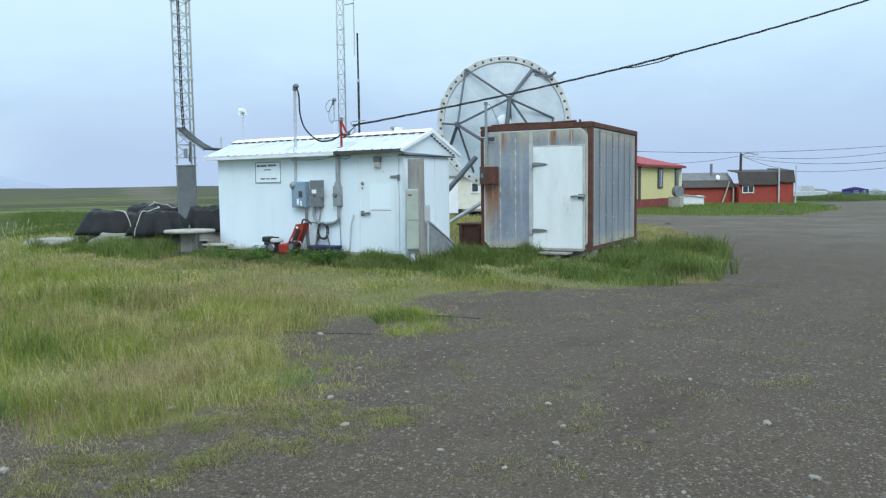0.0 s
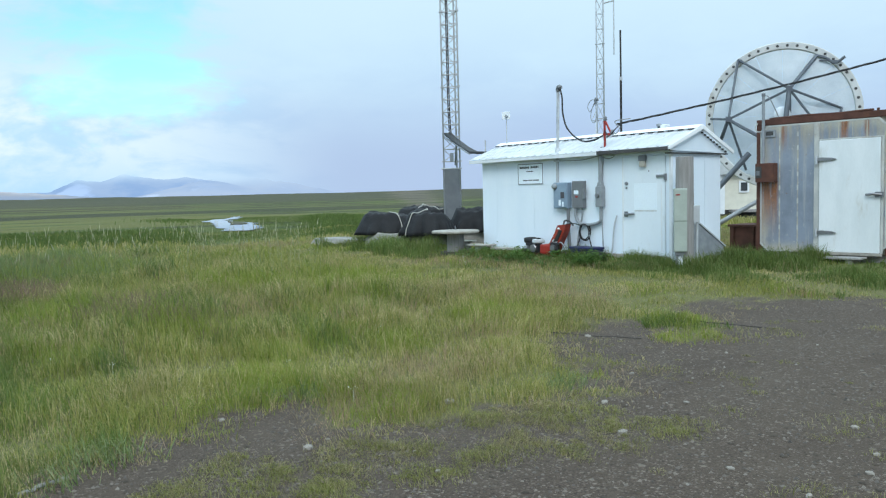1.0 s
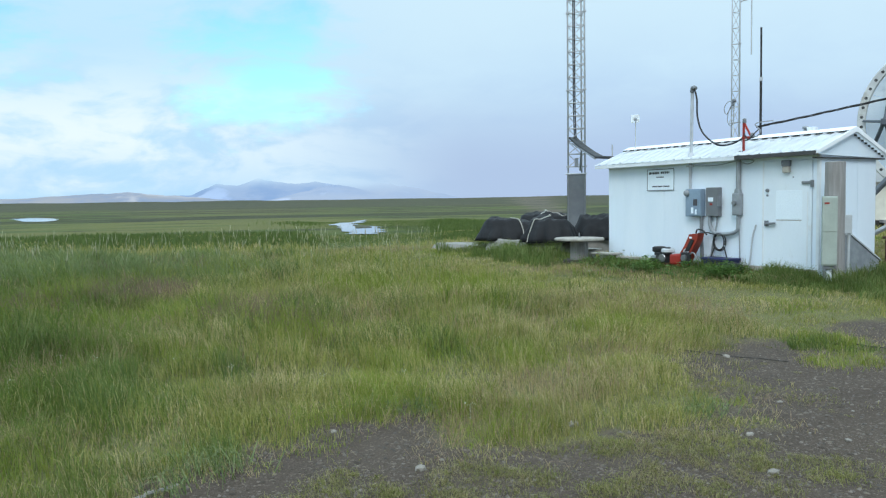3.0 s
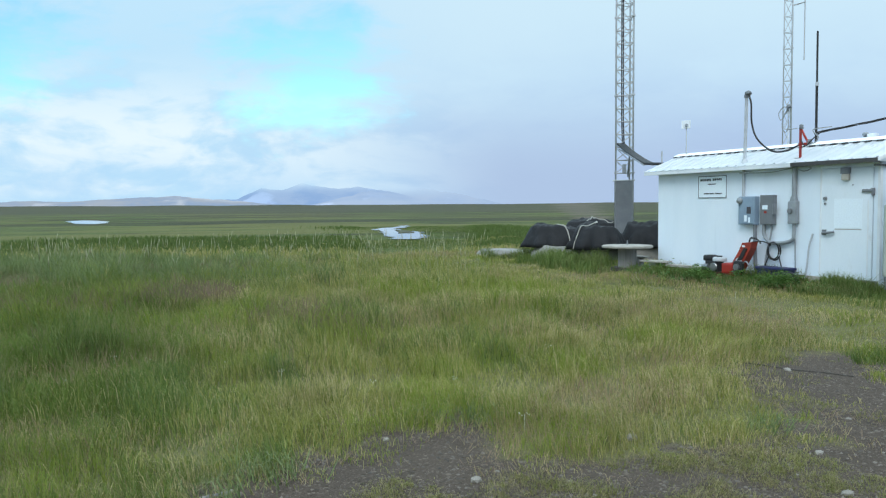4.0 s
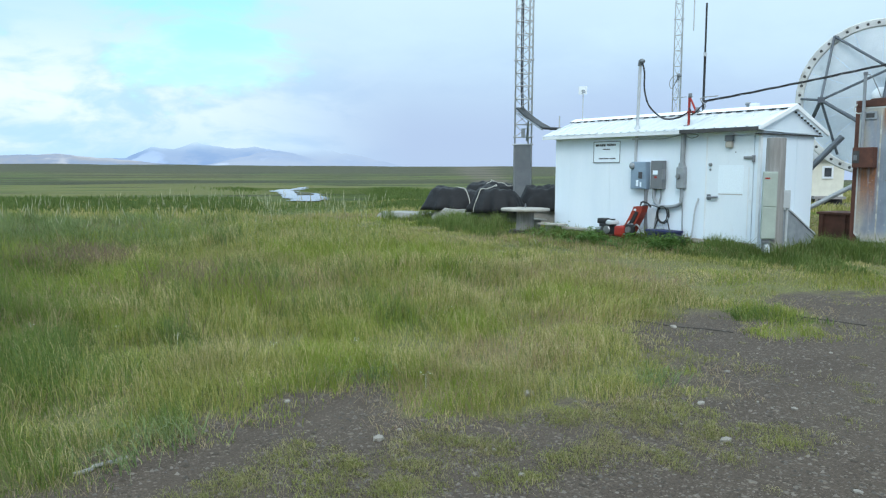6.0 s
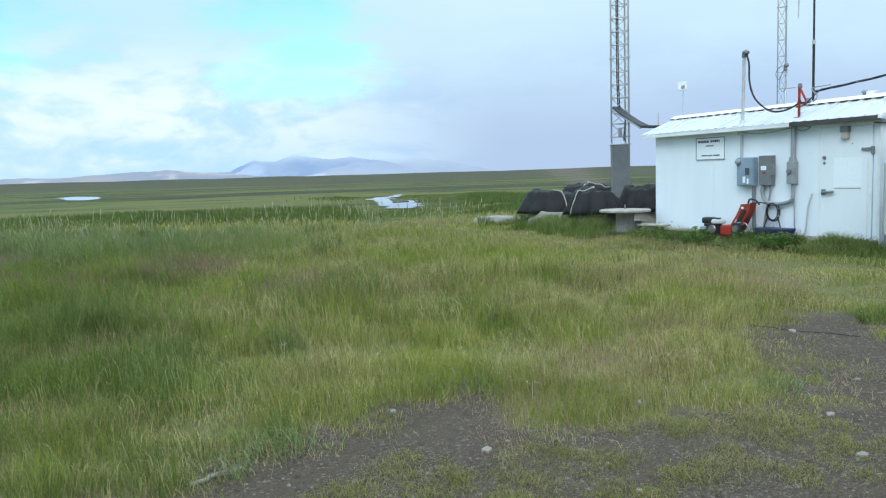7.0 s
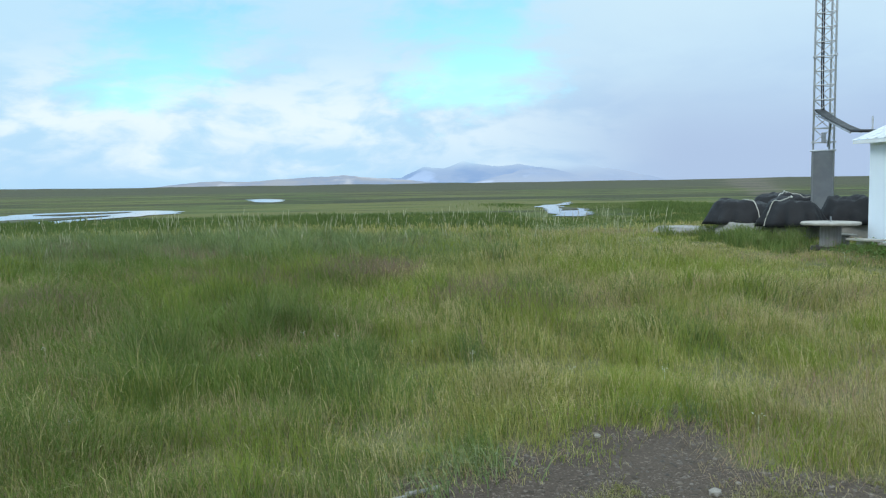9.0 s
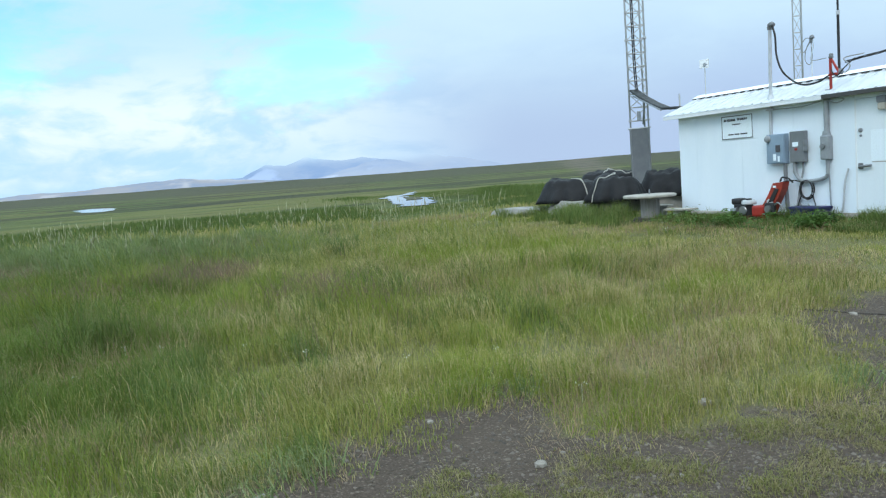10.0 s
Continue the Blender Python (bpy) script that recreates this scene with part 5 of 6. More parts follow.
# ---------------------------------------------------------------- clutter by the shed
def tarp_bundle(m, a, b, h, label, straps, seed):
    """A load under black sheeting: the sheet lies on lumps, hangs in folds and flares where it meets the ground."""
    t = thing("tarped_bundle", m, label, "covered load", "tarped bundles by the mast")
    off = Vector((seed * 5.3, seed * 1.7, seed * 0.9))

    def sheet(r, th):
        ct, st = math.cos(th), math.sin(th)
        q = (abs(ct) ** 2.5 + abs(st) ** 2.5) ** (-1 / 2.5)
        drop = max(0.0, (r - 0.62) / 0.38)
        fold = 0.075 * math.sin(th * 9 + 3 * noise.noise(Vector((ct * 1.5, st * 1.5, seed)))) + 0.05 * math.sin(th * 17 + seed)
        lump = noise.noise(Vector((ct * r * 1.3, st * r * 1.3, 0)) + off)
        f = min(1.0, r / 0.62) * (0.70 + 0.05 * lump) + drop * (0.34 + fold * drop)
        x, y = a / 2 * q * ct * f, b / 2 * q * st * f
        top = h * (0.90 + 0.26 * lump + 0.16 * noise.noise(Vector((x * 4, y * 4, seed))) - 0.16 * min(r / 0.62, 1.0) ** 2.5)
        z = top * (1 - drop) ** 0.62 - 0.24 * drop
        z += 0.05 * noise.noise(Vector((x * 7, y * 7, z * 5 + seed + 3.0)))
        return Vector((x, y, max(z, -0.26)))

    bm = bmesh.new()
    k, n = 26, 84
    rings = [[bm.verts.new(sheet(0.03 + 0.97 * i / k, 2 * math.pi * j / n)) for j in range(n)] for i in range(k + 1)]
    for p, q in zip(rings, rings[1:]):
        for j in range(n):
            bm.faces.new((p[j], p[(j + 1) % n], q[(j + 1) % n], q[j]))
    bm.faces.new(rings[0][::-1])
    bm.faces.new(rings[-1])
    part("cover", bm, TARP, t, smooth=True)
    for th, turn in straps:
        half = [sheet(1.0 - 0.95 * i / 12, th) for i in range(13)] + [sheet(0.05 + 0.95 * i / 12, th + turn) for i in range(13)]
        part("strap", tube([p + Vector((0, 0, 0.012)) + p.normalized() * 0.012 for p in half], 0.013, 6), STRAP, t)


tarp_bundle(pose(-19.75, 11.35, 0.66, 0, 0, 50), 1.80, 1.25, 0.41, "rounded load under black tarpaulin tied with a pale strap", ((-0.95, 2.1),), 3)
tarp_bundle(pose(-18.10, 11.75, 0.66, 0, 0, 42), 1.50, 1.25, 0.43, "short load wrapped in creased black tarpaulin", ((-2.25, 4.4),), 7)
tarp_bundle(pose(-20.10, 12.75, 0.72, 0, 0, 57), 2.0, 1.1, 0.47, "black tarped load tied with pale straps behind others", ((-1.75, 3.4), (-0.5, 1.6)), 11)
tarp_bundle(pose(-17.75, 13.05, 0.70, 0, 0, 40), 1.45, 1.1, 0.45, "black tarped load lying beside the mast foot", (), 17)


def slab(x, y, w, d, h, turn, label):
    bm = bmesh.new()
    bmesh.ops.create_icosphere(bm, subdivisions=4, radius=1.0)
    for v in bm.verts:
        v.co = Vector((v.co.x * w / 2 * 1.1, v.co.y * d / 2 * 1.1, h * (min(v.co.z * 1.8, 1.0) if v.co.z > 0 else v.co.z * 0.4)))
        v.co += Vector((noise.noise(v.co * 2.0), noise.noise(v.co * 2.0 + Vector((5, 0, 0))), noise.noise(v.co * 1.5 + Vector((0, 9, 0))))) * 0.05
    whole("concrete_slab", bm, CONCRETE, pose(x, y, zat(x, y) - 0.08, 0, 0, turn), label, "slab", "slabs by the mast")


slab(-21.1, 10.8, 2.9, 1.0, 0.27, 24, "low broken concrete slab sloping into the grass")
slab(-19.0, 12.0, 3.0, 1.7, 0.44, 50, "low concrete pad under the tarped loads")
slab(-17.75, 13.05, 1.3, 0.9, 0.48, 45, "concrete pad beside the mast foot")


def build_spool():
    x, y = -15.32, 10.85
    t = thing("cable_spool_table", pose(x, y, zat(x, y)) @ Matrix.Diagonal((0.99, 0.99, 1.02, 1)), "old wooden cable spool standing on end as a table", "cable spool")
    part("top", lathe([(0.04, 0.50), (0.555, 0.495), (0.57, 0.51), (0.57, 0.54), (0.55, 0.555), (0.03, 0.56)], 30), PALE_WOOD, t, "bleached round plank top")
    for i in range(12):
        a0, a1 = 2 * math.pi * i / 12, 2 * math.pi * (i + 0.93) / 12
        ring = [(0.205 * math.cos(a0), 0.205 * math.sin(a0)), (0.205 * math.cos(a1), 0.205 * math.sin(a1)), (0.17 * math.cos(a1), 0.17 * math.sin(a1)), (0.17 * math.cos(a0), 0.17 * math.sin(a0))]
        part("stave", prism(ring, "z", 0.06, 0.50), WOOD, t)
    part("bottom", lathe([(0.36, -0.04), (0.38, 0.0), (0.36, 0.07)], 22), LOG, t, "rotted dark bottom flange")
    part("bolt", lathe([(0.02, 0.55), (0.015, 0.66)], 8), STEEL, t)
    b = thing("broken_plank_bench", pose(-14.55, 11.05, zat(-14.55, 11.05), 0, 0, 14), "pale weathered board resting on a low block", "bench")
    part("board", box(-0.30, 0.34, -0.16, 0.16, 0.21, 0.245, 0.006), PALE_WOOD, b)
    part("block", box(-0.1, 0.12, -0.1, 0.12, -0.02, 0.21, 0.01), WOOD, b)
    b = thing("broken_plank_bench", pose(-15.75, 11.45, zat(-15.75, 11.45), 0, 0, 24), "small weathered board on a block by the shed corner", "bench")
    part("board", box(-0.22, 0.22, -0.12, 0.12, 0.24, 0.27, 0.006), PALE_WOOD, b)
    part("block", box(-0.08, 0.08, -0.08, 0.08, -0.02, 0.24, 0.01), WOOD, b)
    whole("loose_board", box(-0.55, 0.55, -0.08, 0.08, 0.0, 0.05, 0.006), PALE_WOOD, SHED @ pose(-4.2, -0.25, 0.24, 0, 0, 3), "bleached board lying along the shed wall", "board")


build_spool()


def build_tiller():
    """Small engine tiller and other gear against the shed."""
    e = thing("small_engine", SHED @ pose(-3.36, -0.30, 0.17, 0, 0, 8) @ Matrix.Diagonal((0.85, 0.85, 0.9, 1)), "old black and white small petrol engine", "engine")
    part("block", box(-0.20, 0.12, -0.14, 0.14, 0.06, 0.30, 0.025), BLACK, e)
    part("shroud", lathe([(0.15, 0.29), (0.165, 0.31), (0.155, 0.36), (0.12, 0.385), (0.11, 0.375), (0.05, 0.38)], 20, centre=(0.10, 0.0)), ASH, e)
    part("starter_cap", lathe([(0.06, 0.375), (0.06, 0.41), (0.02, 0.415)], 14, centre=(0.10, 0.0)), BLACK, e)
    part("tank", box(-0.28, -0.04, -0.12, 0.14, 0.29, 0.42, 0.04), BLACK, e, smooth=True)
    part("muffler", tube([(-0.24, -0.16, 0.16), (-0.08, -0.17, 0.18)], 0.06), STEEL, e)
    part("pulley", lathe([(0.09, 0), (0.07, 0.02), (0.09, 0.04)], 16), STEEL, e).matrix_local = pose(0.05, -0.15, 0.17, 90)
    part("skid", box(-0.22, 0.16, -0.13, 0.13, -0.02, 0.06, 0.01), RUST, e)
    t = thing("red_tiller", SHED @ pose(-2.72, -0.30, 0.16, 0, 0, 4) @ Matrix.Diagonal((0.88, 0.9, 0.92, 1)), "orange-red garden tiller leaning on the shed", "tiller")
    part("case", prism([(-0.35, 0.05), (-0.10, 0.02), (0.02, 0.12), (0.30, 0.60), (0.34, 0.74), (0.10, 0.72), (-0.02, 0.50), (-0.16, 0.30), (-0.34, 0.26)], "y", -0.10, 0.10), ORANGE, t)
    part("hood", box(-0.42, -0.12, -0.14, 0.14, 0.06, 0.28, 0.04), RED, t)
    part("wheel_cover", lathe([(0.075, 0), (0.075, 0.012), (0.06, 0.02), (0.02, 0.02)], 18), ASH, t).matrix_local = pose(0.02, -0.10, 0.34, 90)
    part("bar", tube(bend([(0.20, 0.0, 0.74), (0.26, -0.02, 0.82), (0.42, -0.04, 0.80), (0.52, -0.04, 0.72)]), 0.018), BLACK, t)
    part("motor", box(-0.06, 0.17, -0.19, -0.10, 0.10, 0.34, 0.03), BLACK, t)
    part("cylinder", tube([(0.05, -0.19, 0.22), (0.05, -0.24, 0.22)], 0.07, 14), STEEL, t)
    part("belt_guard", prism([(-0.02, 0.34), (0.10, 0.36), (0.24, 0.60), (0.16, 0.62)], "y", -0.125, -0.10), BLACK, t)
    part("pipe", tube(bend([(0.17, -0.16, 0.30), (0.28, -0.18, 0.34), (0.36, -0.16, 0.20), (0.40, -0.14, 0.02)]), 0.016, 6), STEEL, t)
    part("label", box(0.10, 0.17, -0.104, -0.10, 0.63, 0.67), PATCH, t)
    for a in range(6):
        part("tine", prism([(0, 0), (0.16, 0.02), (0.20, -0.05), (0.15, 0.05), (0.0, 0.03)], "y", -0.01, 0.01), STEEL, t).matrix_local = pose(-0.12, -0.16 + 0.05 * a, 0.10, 0, a * 60, 0)
    b = thing("battery_case", SHED @ pose(-1.98, -0.22, 0.16, 0, 0, 0), "low dark blue plastic case among cables", "case")
    part("case", box(-0.34, 0.30, -0.13, 0.14, 0.0, 0.20, 0.02), BLUE_CASE, b)
    part("lid", box(-0.36, 0.32, -0.15, 0.16, 0.19, 0.235, 0.012), BLUE_CASE, b)
    part("handle", tube(bend([(-0.2, -0.14, 0.2), (-0.05, -0.18, 0.14), (0.1, -0.14, 0.2)]), 0.012, 6), BLACK, b)
    s = thing("black_sack", SHED @ pose(-1.62, -0.30, 0.17), "small dark crumpled sack in the weeds", "sack")
    bm = bmesh.new()
    bmesh.ops.create_icosphere(bm, subdivisions=3, radius=0.14)
    for v in bm.verts:
        v.co *= 1 + 0.3 * noise.noise(v.co * 9)
        v.co.z = max(v.co.z * 0.7 + 0.07, -0.02)
    part("sack", bm, BLACK, s, smooth=True)


build_tiller()


# ---------------------------------------------------------------- far houses and lines
def house_window(parent, m, w, h, bars=True, frame_paint=TRIM):
    f = part("window", box(-w / 2 - 0.09, w / 2 + 0.09, -0.04, 0.02, -h / 2 - 0.09, h / 2 + 0.09, 0.01), frame_paint, parent)
    f.matrix_local = m
    part("pane", box(-w / 2, w / 2, -0.055, -0.041, -h / 2, h / 2), GLASS, f)
    if bars:
        part("mullion", box(-0.03, 0.03, -0.065, -0.056, -h / 2, h / 2), TRIM, f)
    return f


def build_houses():
    # yellow house with red metal roof
    h = thing("yellow_house", pose(-22.1, 47.3, -0.15, 0, 0, 5.0), "pale yellow house with red metal roof and dark red skirting", "house")
    part("wall", box(-7.0, 0.0, 0.0, 7.9, 0.75, 2.95), YELLOW, h)
    part("skirting", box(-7.05, 0.05, -0.05, 7.95, -0.1, 0.75), BROWN_RED, h)
    part("corner_board", box(-0.1, 0.05, -0.06, 0.06, 0.75, 2.95), INK, h)
    part("corner_board", box(-0.06, 0.05, 7.82, 7.96, 0.75, 2.95), TRIM, h)
    part("roof", prism([(-7.3, 2.85), (0.3, 2.85), (0.3, 2.98), (-3.5, 3.85), (-7.3, 2.98)], "y", -0.3, 8.1), RED_ROOF, h)
    part("eave", box(0.25, 0.33, -0.32, 8.12, 2.82, 2.96), BROWN_RED, h)
    house_window(h, pose(0.03, 3.6, 2.1, 0, 0, 90), 0.75, 1.15, True, INK)
    house_window(h, pose(0.03, 6.9, 2.1, 0, 0, 90), 0.5, 1.15, False, INK)
    part("chimney", lathe([(0.09, 3.6), (0.09, 4.1), (0.14, 4.1), (0.14, 4.2)], 12, centre=(-2.6, 1.0)), ASH, h)
    part("chimney_base", box(-2.8, -2.4, 0.8, 1.2, 3.5, 3.75), TRIM, h)
    part("porch", box(0.05, 0.40, 5.7, 6.5, -0.1, 0.50), PALE_WOOD, h)
    part("porch_rail", box(0.34, 0.40, 5.7, 6.5, 0.50, 0.95), PALE_WOOD, h)
    w = thing("cable_reel", pose(-21.19, 50.74, -0.15), "dark reel standing by the house porch", "reel")
    part("reel", lathe([(0.36, 0), (0.36, 0.06), (0.15, 0.08), (0.15, 0.26), (0.36, 0.28), (0.36, 0.34)], 18), DARK_BOX, w).matrix_local = pose(0, 0, 1.22, 90, 0, 60)
    part("stand", box(-0.4, 0.4, -0.3, 0.3, 0, 0.88, 0.03), PALE_WOOD, w)
    s = thing("white_shed", pose(-23.10, 58.29, -0.3, 0, 0, 35), "low white lean-to shed behind the yellow house", "shed")
    part("body", box(-0.75, 0.75, 0, 1.5, 0, 0.95), TRIM, s)
    part("roof", prism([(-0.82, 1.0), (0.85, 0.82), (0.85, 0.88), (-0.82, 1.08)], "y", -0.1, 1.6), ASH, s)
    # long red building
    r = thing("red_barn", pose(-28.12, 68.45, -0.45, 0, 0, 40) @ Matrix.Diagonal((0.85, 0.88, 0.95, 1)), "long barn-red building with dark roofing and a grey lower roof", "barn")
    part("wall", box(0, 5.2, 0, 6, 0, 1.9), BARN_RED, r)
    part("roof_lower", prism([(-0.35, 1.75), (2.4, 3.05), (6.3, 1.75), (2.4, 2.95)], "x", -0.2, 5.3), TAR_ROOF, r)
    part("roof_upper", prism([(0.9, 2.42), (2.4, 3.15), (2.4, 3.05), (0.9, 2.32)], "x", -0.25, 5.3), GREY_ROOF, r)
    part("wall", box(5.3, 10.2, -1.0, 6, 0, 2.1), BARN_RED, r)
    part("roof_front", prism([(-1.3, 1.95), (-0.8, 3.15), (2.2, 3.4), (2.2, 3.3), (-0.7, 3.05), (-1.2, 1.9)], "x", 5.2, 9.4), TAR_ROOF, r)
    part("roof_front", prism([(-1.3, 2.15), (-0.8, 3.25), (2.2, 3.5), (2.2, 3.4), (-0.7, 3.15), (-1.2, 2.1)], "x", 9.5, 11.0), TAR_ROOF, r)
    part("wall", box(9.4, 10.9, -1.05, 5.5, 0, 2.3), BARN_RED, r)
    house_window(r, pose(6.2, -1.05, 1.55), 1.05, 0.55)
    part("chimney", lathe([(0.14, 2.6), (0.14, 4.0)], 10, centre=(3.4, 1.9)), DARK_BOX, r)
    part("prop", tube([(3.6, -0.7, 0.0), (4.6, -0.25, 2.3)], 0.07, 6), PALE_WOOD, r)
    part("post", tube([(4.9, -0.5, 0.0), (4.9, -0.5, 1.7)], 0.09, 8), PALE_WOOD, r)
    part("post", tube([(9.3, -1.25, 0.0), (9.3, -1.25, 3.6)], 0.08, 8), ASH, r)
    part("post", tube([(11.05, -1.2, 0.0), (11.05, -1.2, 3.7)], 0.08, 8), ASH, r)
    part("roof_dish", lathe([(0.27, 0), (0.2, 0.06), (0.04, 0.09)], 16), TRIM, r).matrix_local = pose(3.7, 0.7, 2.65, 70, 0, 20)
    # violet-blue house, pale huts and mounds in the distance
    b = thing("blue_house", pose(-51.8, 238.2, -2.38, 0, 0, 14), "violet-blue house far down the road", "house")
    part("wall", box(-3.2, 3.2, 0, 6, 0, 1.9), NAVY, b)
    part("roof", prism([(-3.5, 1.8), (3.5, 1.8), (0, 2.55)], "y", -0.3, 6.3), NAVY, b)
    house_window(b, pose(0.3, -0.03, 1.2), 0.9, 0.7)
    house_window(b, pose(2.2, -0.03, 1.2), 0.7, 0.7)
    g = thing("grey_hut", pose(-51.0, 258.5, -2.74, 0, 0, 10), "pale hut beside the blue house", "hut")
    part("body", box(-2.6, 2.6, 0, 4, 0, 1.5), ASH, g)
    part("roof", prism([(-2.9, 1.4), (2.9, 1.4), (0, 2.3)], "y", -0.2, 4.2), ASH, g)
    for x, y, w, hh in ((-53.3, 204.2, 4.5, 1.8), (-53.0, 191.4, 2.5, 1.3)):
        t = thing("covered_pile", pose(x, y, zat(x, y), 0, 0, 20), "low pale sheeted pile in the distance", "pile", "distant piles")
        bm = bmesh.new()
        bmesh.ops.create_icosphere(bm, subdivisions=3, radius=1)
        for v in bm.verts:
            v.co = Vector((v.co.x * w, v.co.y * 2.2, max(v.co.z, -0.1) * hh * (1 + 0.2 * noise.noise(v.co * 2))))
        part("sheet", bm, GREY_ROOF, t, smooth=True)
    k = thing("parked_truck", pose(-27.2, 101.9, zat(-27.2, 101.9), 0, 0, 30), "old pale pickup truck parked by the red barn", "truck")
    part("body", box(-2.3, 2.3, -0.9, 0.9, 0.45, 1.05, 0.08), ASH, k)
    part("cab", prism([(-0.8, 1.05), (0.9, 1.05), (0.6, 1.7), (-0.6, 1.7)], "y", -0.85, 0.85), ASH, k)
    for x in (-1.5, 1.5):
        for y in (-0.85, 0.65):
            part("wheel", tube([(x, y, 0.35), (x, y + 0.2, 0.35)], 0.35, 14), BLACK, k)
    # pale house glimpsed between shed and container
    c = thing("cream_house", pose(-24.6, 32.6, -0.1, 0, 0, 50), "cream house with a white corner seen past the dish", "house")
    part("wall", box(-2.5, 1.2, 0, 5, 0.5, 2.3), CREAM, c)
    part("skirting", box(-2.5, 1.2, 0.05, 5, -0.1, 0.5), SHADOW_GAP, c)
    part("corner", box(-2.6, -0.4, -0.12, 0.0, 0.3, 2.4), TRIM, c)
    part("roof", prism([(-3, 2.2), (1.6, 2.2), (-0.6, 3.0)], "y", -0.3, 5.3), ASH, c)
    house_window(c, pose(0.5, -0.02, 1.6), 0.3, 0.4, False)
    part("porch_step", box(-0.2, 1.1, -0.9, 0.0, 0.4, 0.52), WOOD, c)
    part("porch_post", box(-0.15, -0.05, -0.9, -0.8, -0.1, 0.4), WOOD, c)


build_houses()


def build_lines():
    p = thing("utility_pole", pose(-24.34, 71.63, -0.3), "wooden utility pole with a street lamp arm", "utility pole")
    part("pole", tube([(0, 0, 0), (0, 0, 4.5)], 0.13, 10, taper=0.8), LOG, p)
    part("lamp_arm", tube(bend([(0, 0, 4.3), (0.5, 0.2, 4.5), (1.0, 0.4, 4.45)]), 0.05, 6), DARK_BOX, p)
    part("lamp_head", box(0.9, 1.4, 0.3, 0.55, 4.32, 4.45, 0.03), ASH, p)
    runs = [((-27.74, 55.68, 4.12), (-10.67, 70.08, 4.39), 0.35), ((-24.34, 71.63, 3.9), (-8.79, 58.59, 3.03), 0.5), ((-21.33, 76.79, 2.58), (-9.15, 60.9, 2.64), 0.2), ((-24.34, 71.63, 4.0), (-10.66, 70.09, 4.05), 0.5), ((-28.07, 55.41, 3.35), (-24.34, 71.63, 4.0), 0.4), ((-24.34, 71.63, 4.0), (-21.33, 76.79, 2.63), 0.2)]
    for a, b, s in runs:
        whole("power_line", tube(hang(a, b, s, 30), 0.017, 5), BLACK, Matrix(), "thin dark overhead wire across the sky", "power line", "overhead wires")


build_lines()


# ---------------------------------------------------------------- stones and scraps
def stone_mesh(seed):
    bm = bmesh.new()
    bmesh.ops.create_icosphere(bm, subdivisions=1, radius=1.0)
    for v in bm.verts:
        v.co *= 1 + 0.35 * noise.noise(v.co * 1.3 + Vector((seed * 3.7, 0, 0)))
        v.co.z *= 0.55
    return finish("stone", bm, STONE)


def build_stones():
    kinds = [stone_mesh(i) for i in range(5)]
    spots = [(-5.79, 6.43, 0.035), (-4.44, 3.87, 0.05), (-3.17, 4.36, 0.033), (-4.06, 2.61, 0.04), (-3.75, 4.75, 0.028), (-3.4, 5.2, 0.025), (-2.4, 5.6, 0.026), (-1.9, 6.9, 0.024), (-1.05, 6.1, 0.034), (-0.55, 5.3, 0.03), (-1.9, 4.9, 0.024), (-5.0, 2.35, 0.025)]
    rnd = random.Random(4)
    for _ in range(60):
        x, y = rnd.uniform(-5.2, 1.5), rnd.uniform(2.2, 11)
        if float(turf(np.array([x]), np.array([y]))[0]) < 0.3:
            spots.append((x, y, rnd.uniform(0.010, 0.022)))
    for i, (x, y, r) in enumerate(spots):
        o = new("stone", kinds[i % 5])
        o.matrix_world = pose(x, y, zat(x, y) + r * 0.22, 0, 0, rnd.uniform(0, 360)) @ Matrix.Diagonal((r * rnd.uniform(0.9, 1.4), r * rnd.uniform(0.7, 1.0), r, 1))
        tagged(o, "pale rounded stone lying on the gravel", "stone", "loose stones")
    # a pebble scatter, too many to count
    rs = np.random.RandomState(9)
    n = 46000
    d, a = 2.2 + 11.5 * rs.rand(n) ** 0.8, np.radians(80 + 110 * rs.rand(n))
    x, y = d * np.cos(a), 1.1 + d * np.sin(a)
    keep = turf(x, y) < 0.5 + 0.4 * rs.rand(n)
    x, y = x[keep], y[keep]
    n = len(x)
    size = 0.004 + 0.012 * rs.rand(n) ** 2.4
    z = height(x, y)
    base = np.array([(1, 0, 0), (0.3, 0.9, 0), (-0.8, 0.5, 0), (-0.7, -0.6, 0), (0.4, -0.9, 0), (0.1, 0.1, 0.8)])
    co = base[None] * (size[:, None, None] * (0.7 + 0.6 * rs.rand(n, 6, 1)))
    t = rs.rand(n) * 6.28
    c, s = np.cos(t)[:, None], np.sin(t)[:, None]
    out = np.stack([co[..., 0] * c - co[..., 1] * s + x[:, None], co[..., 0] * s + co[..., 1] * c + y[:, None], co[..., 2] + z[:, None] - 0.001], -1)
    tri = np.array([(0, 1, 5), (1, 2, 5), (2, 3, 5), (3, 4, 5), (4, 0, 5)])
    faces = (np.arange(n)[:, None, None] * 6 + tri[None]).reshape(-1, 3)
    bulk("pebbles", out.reshape(-1, 3), faces, 3, PEBBLE, "small grey pebbles strewn over the gravel", "gravel")


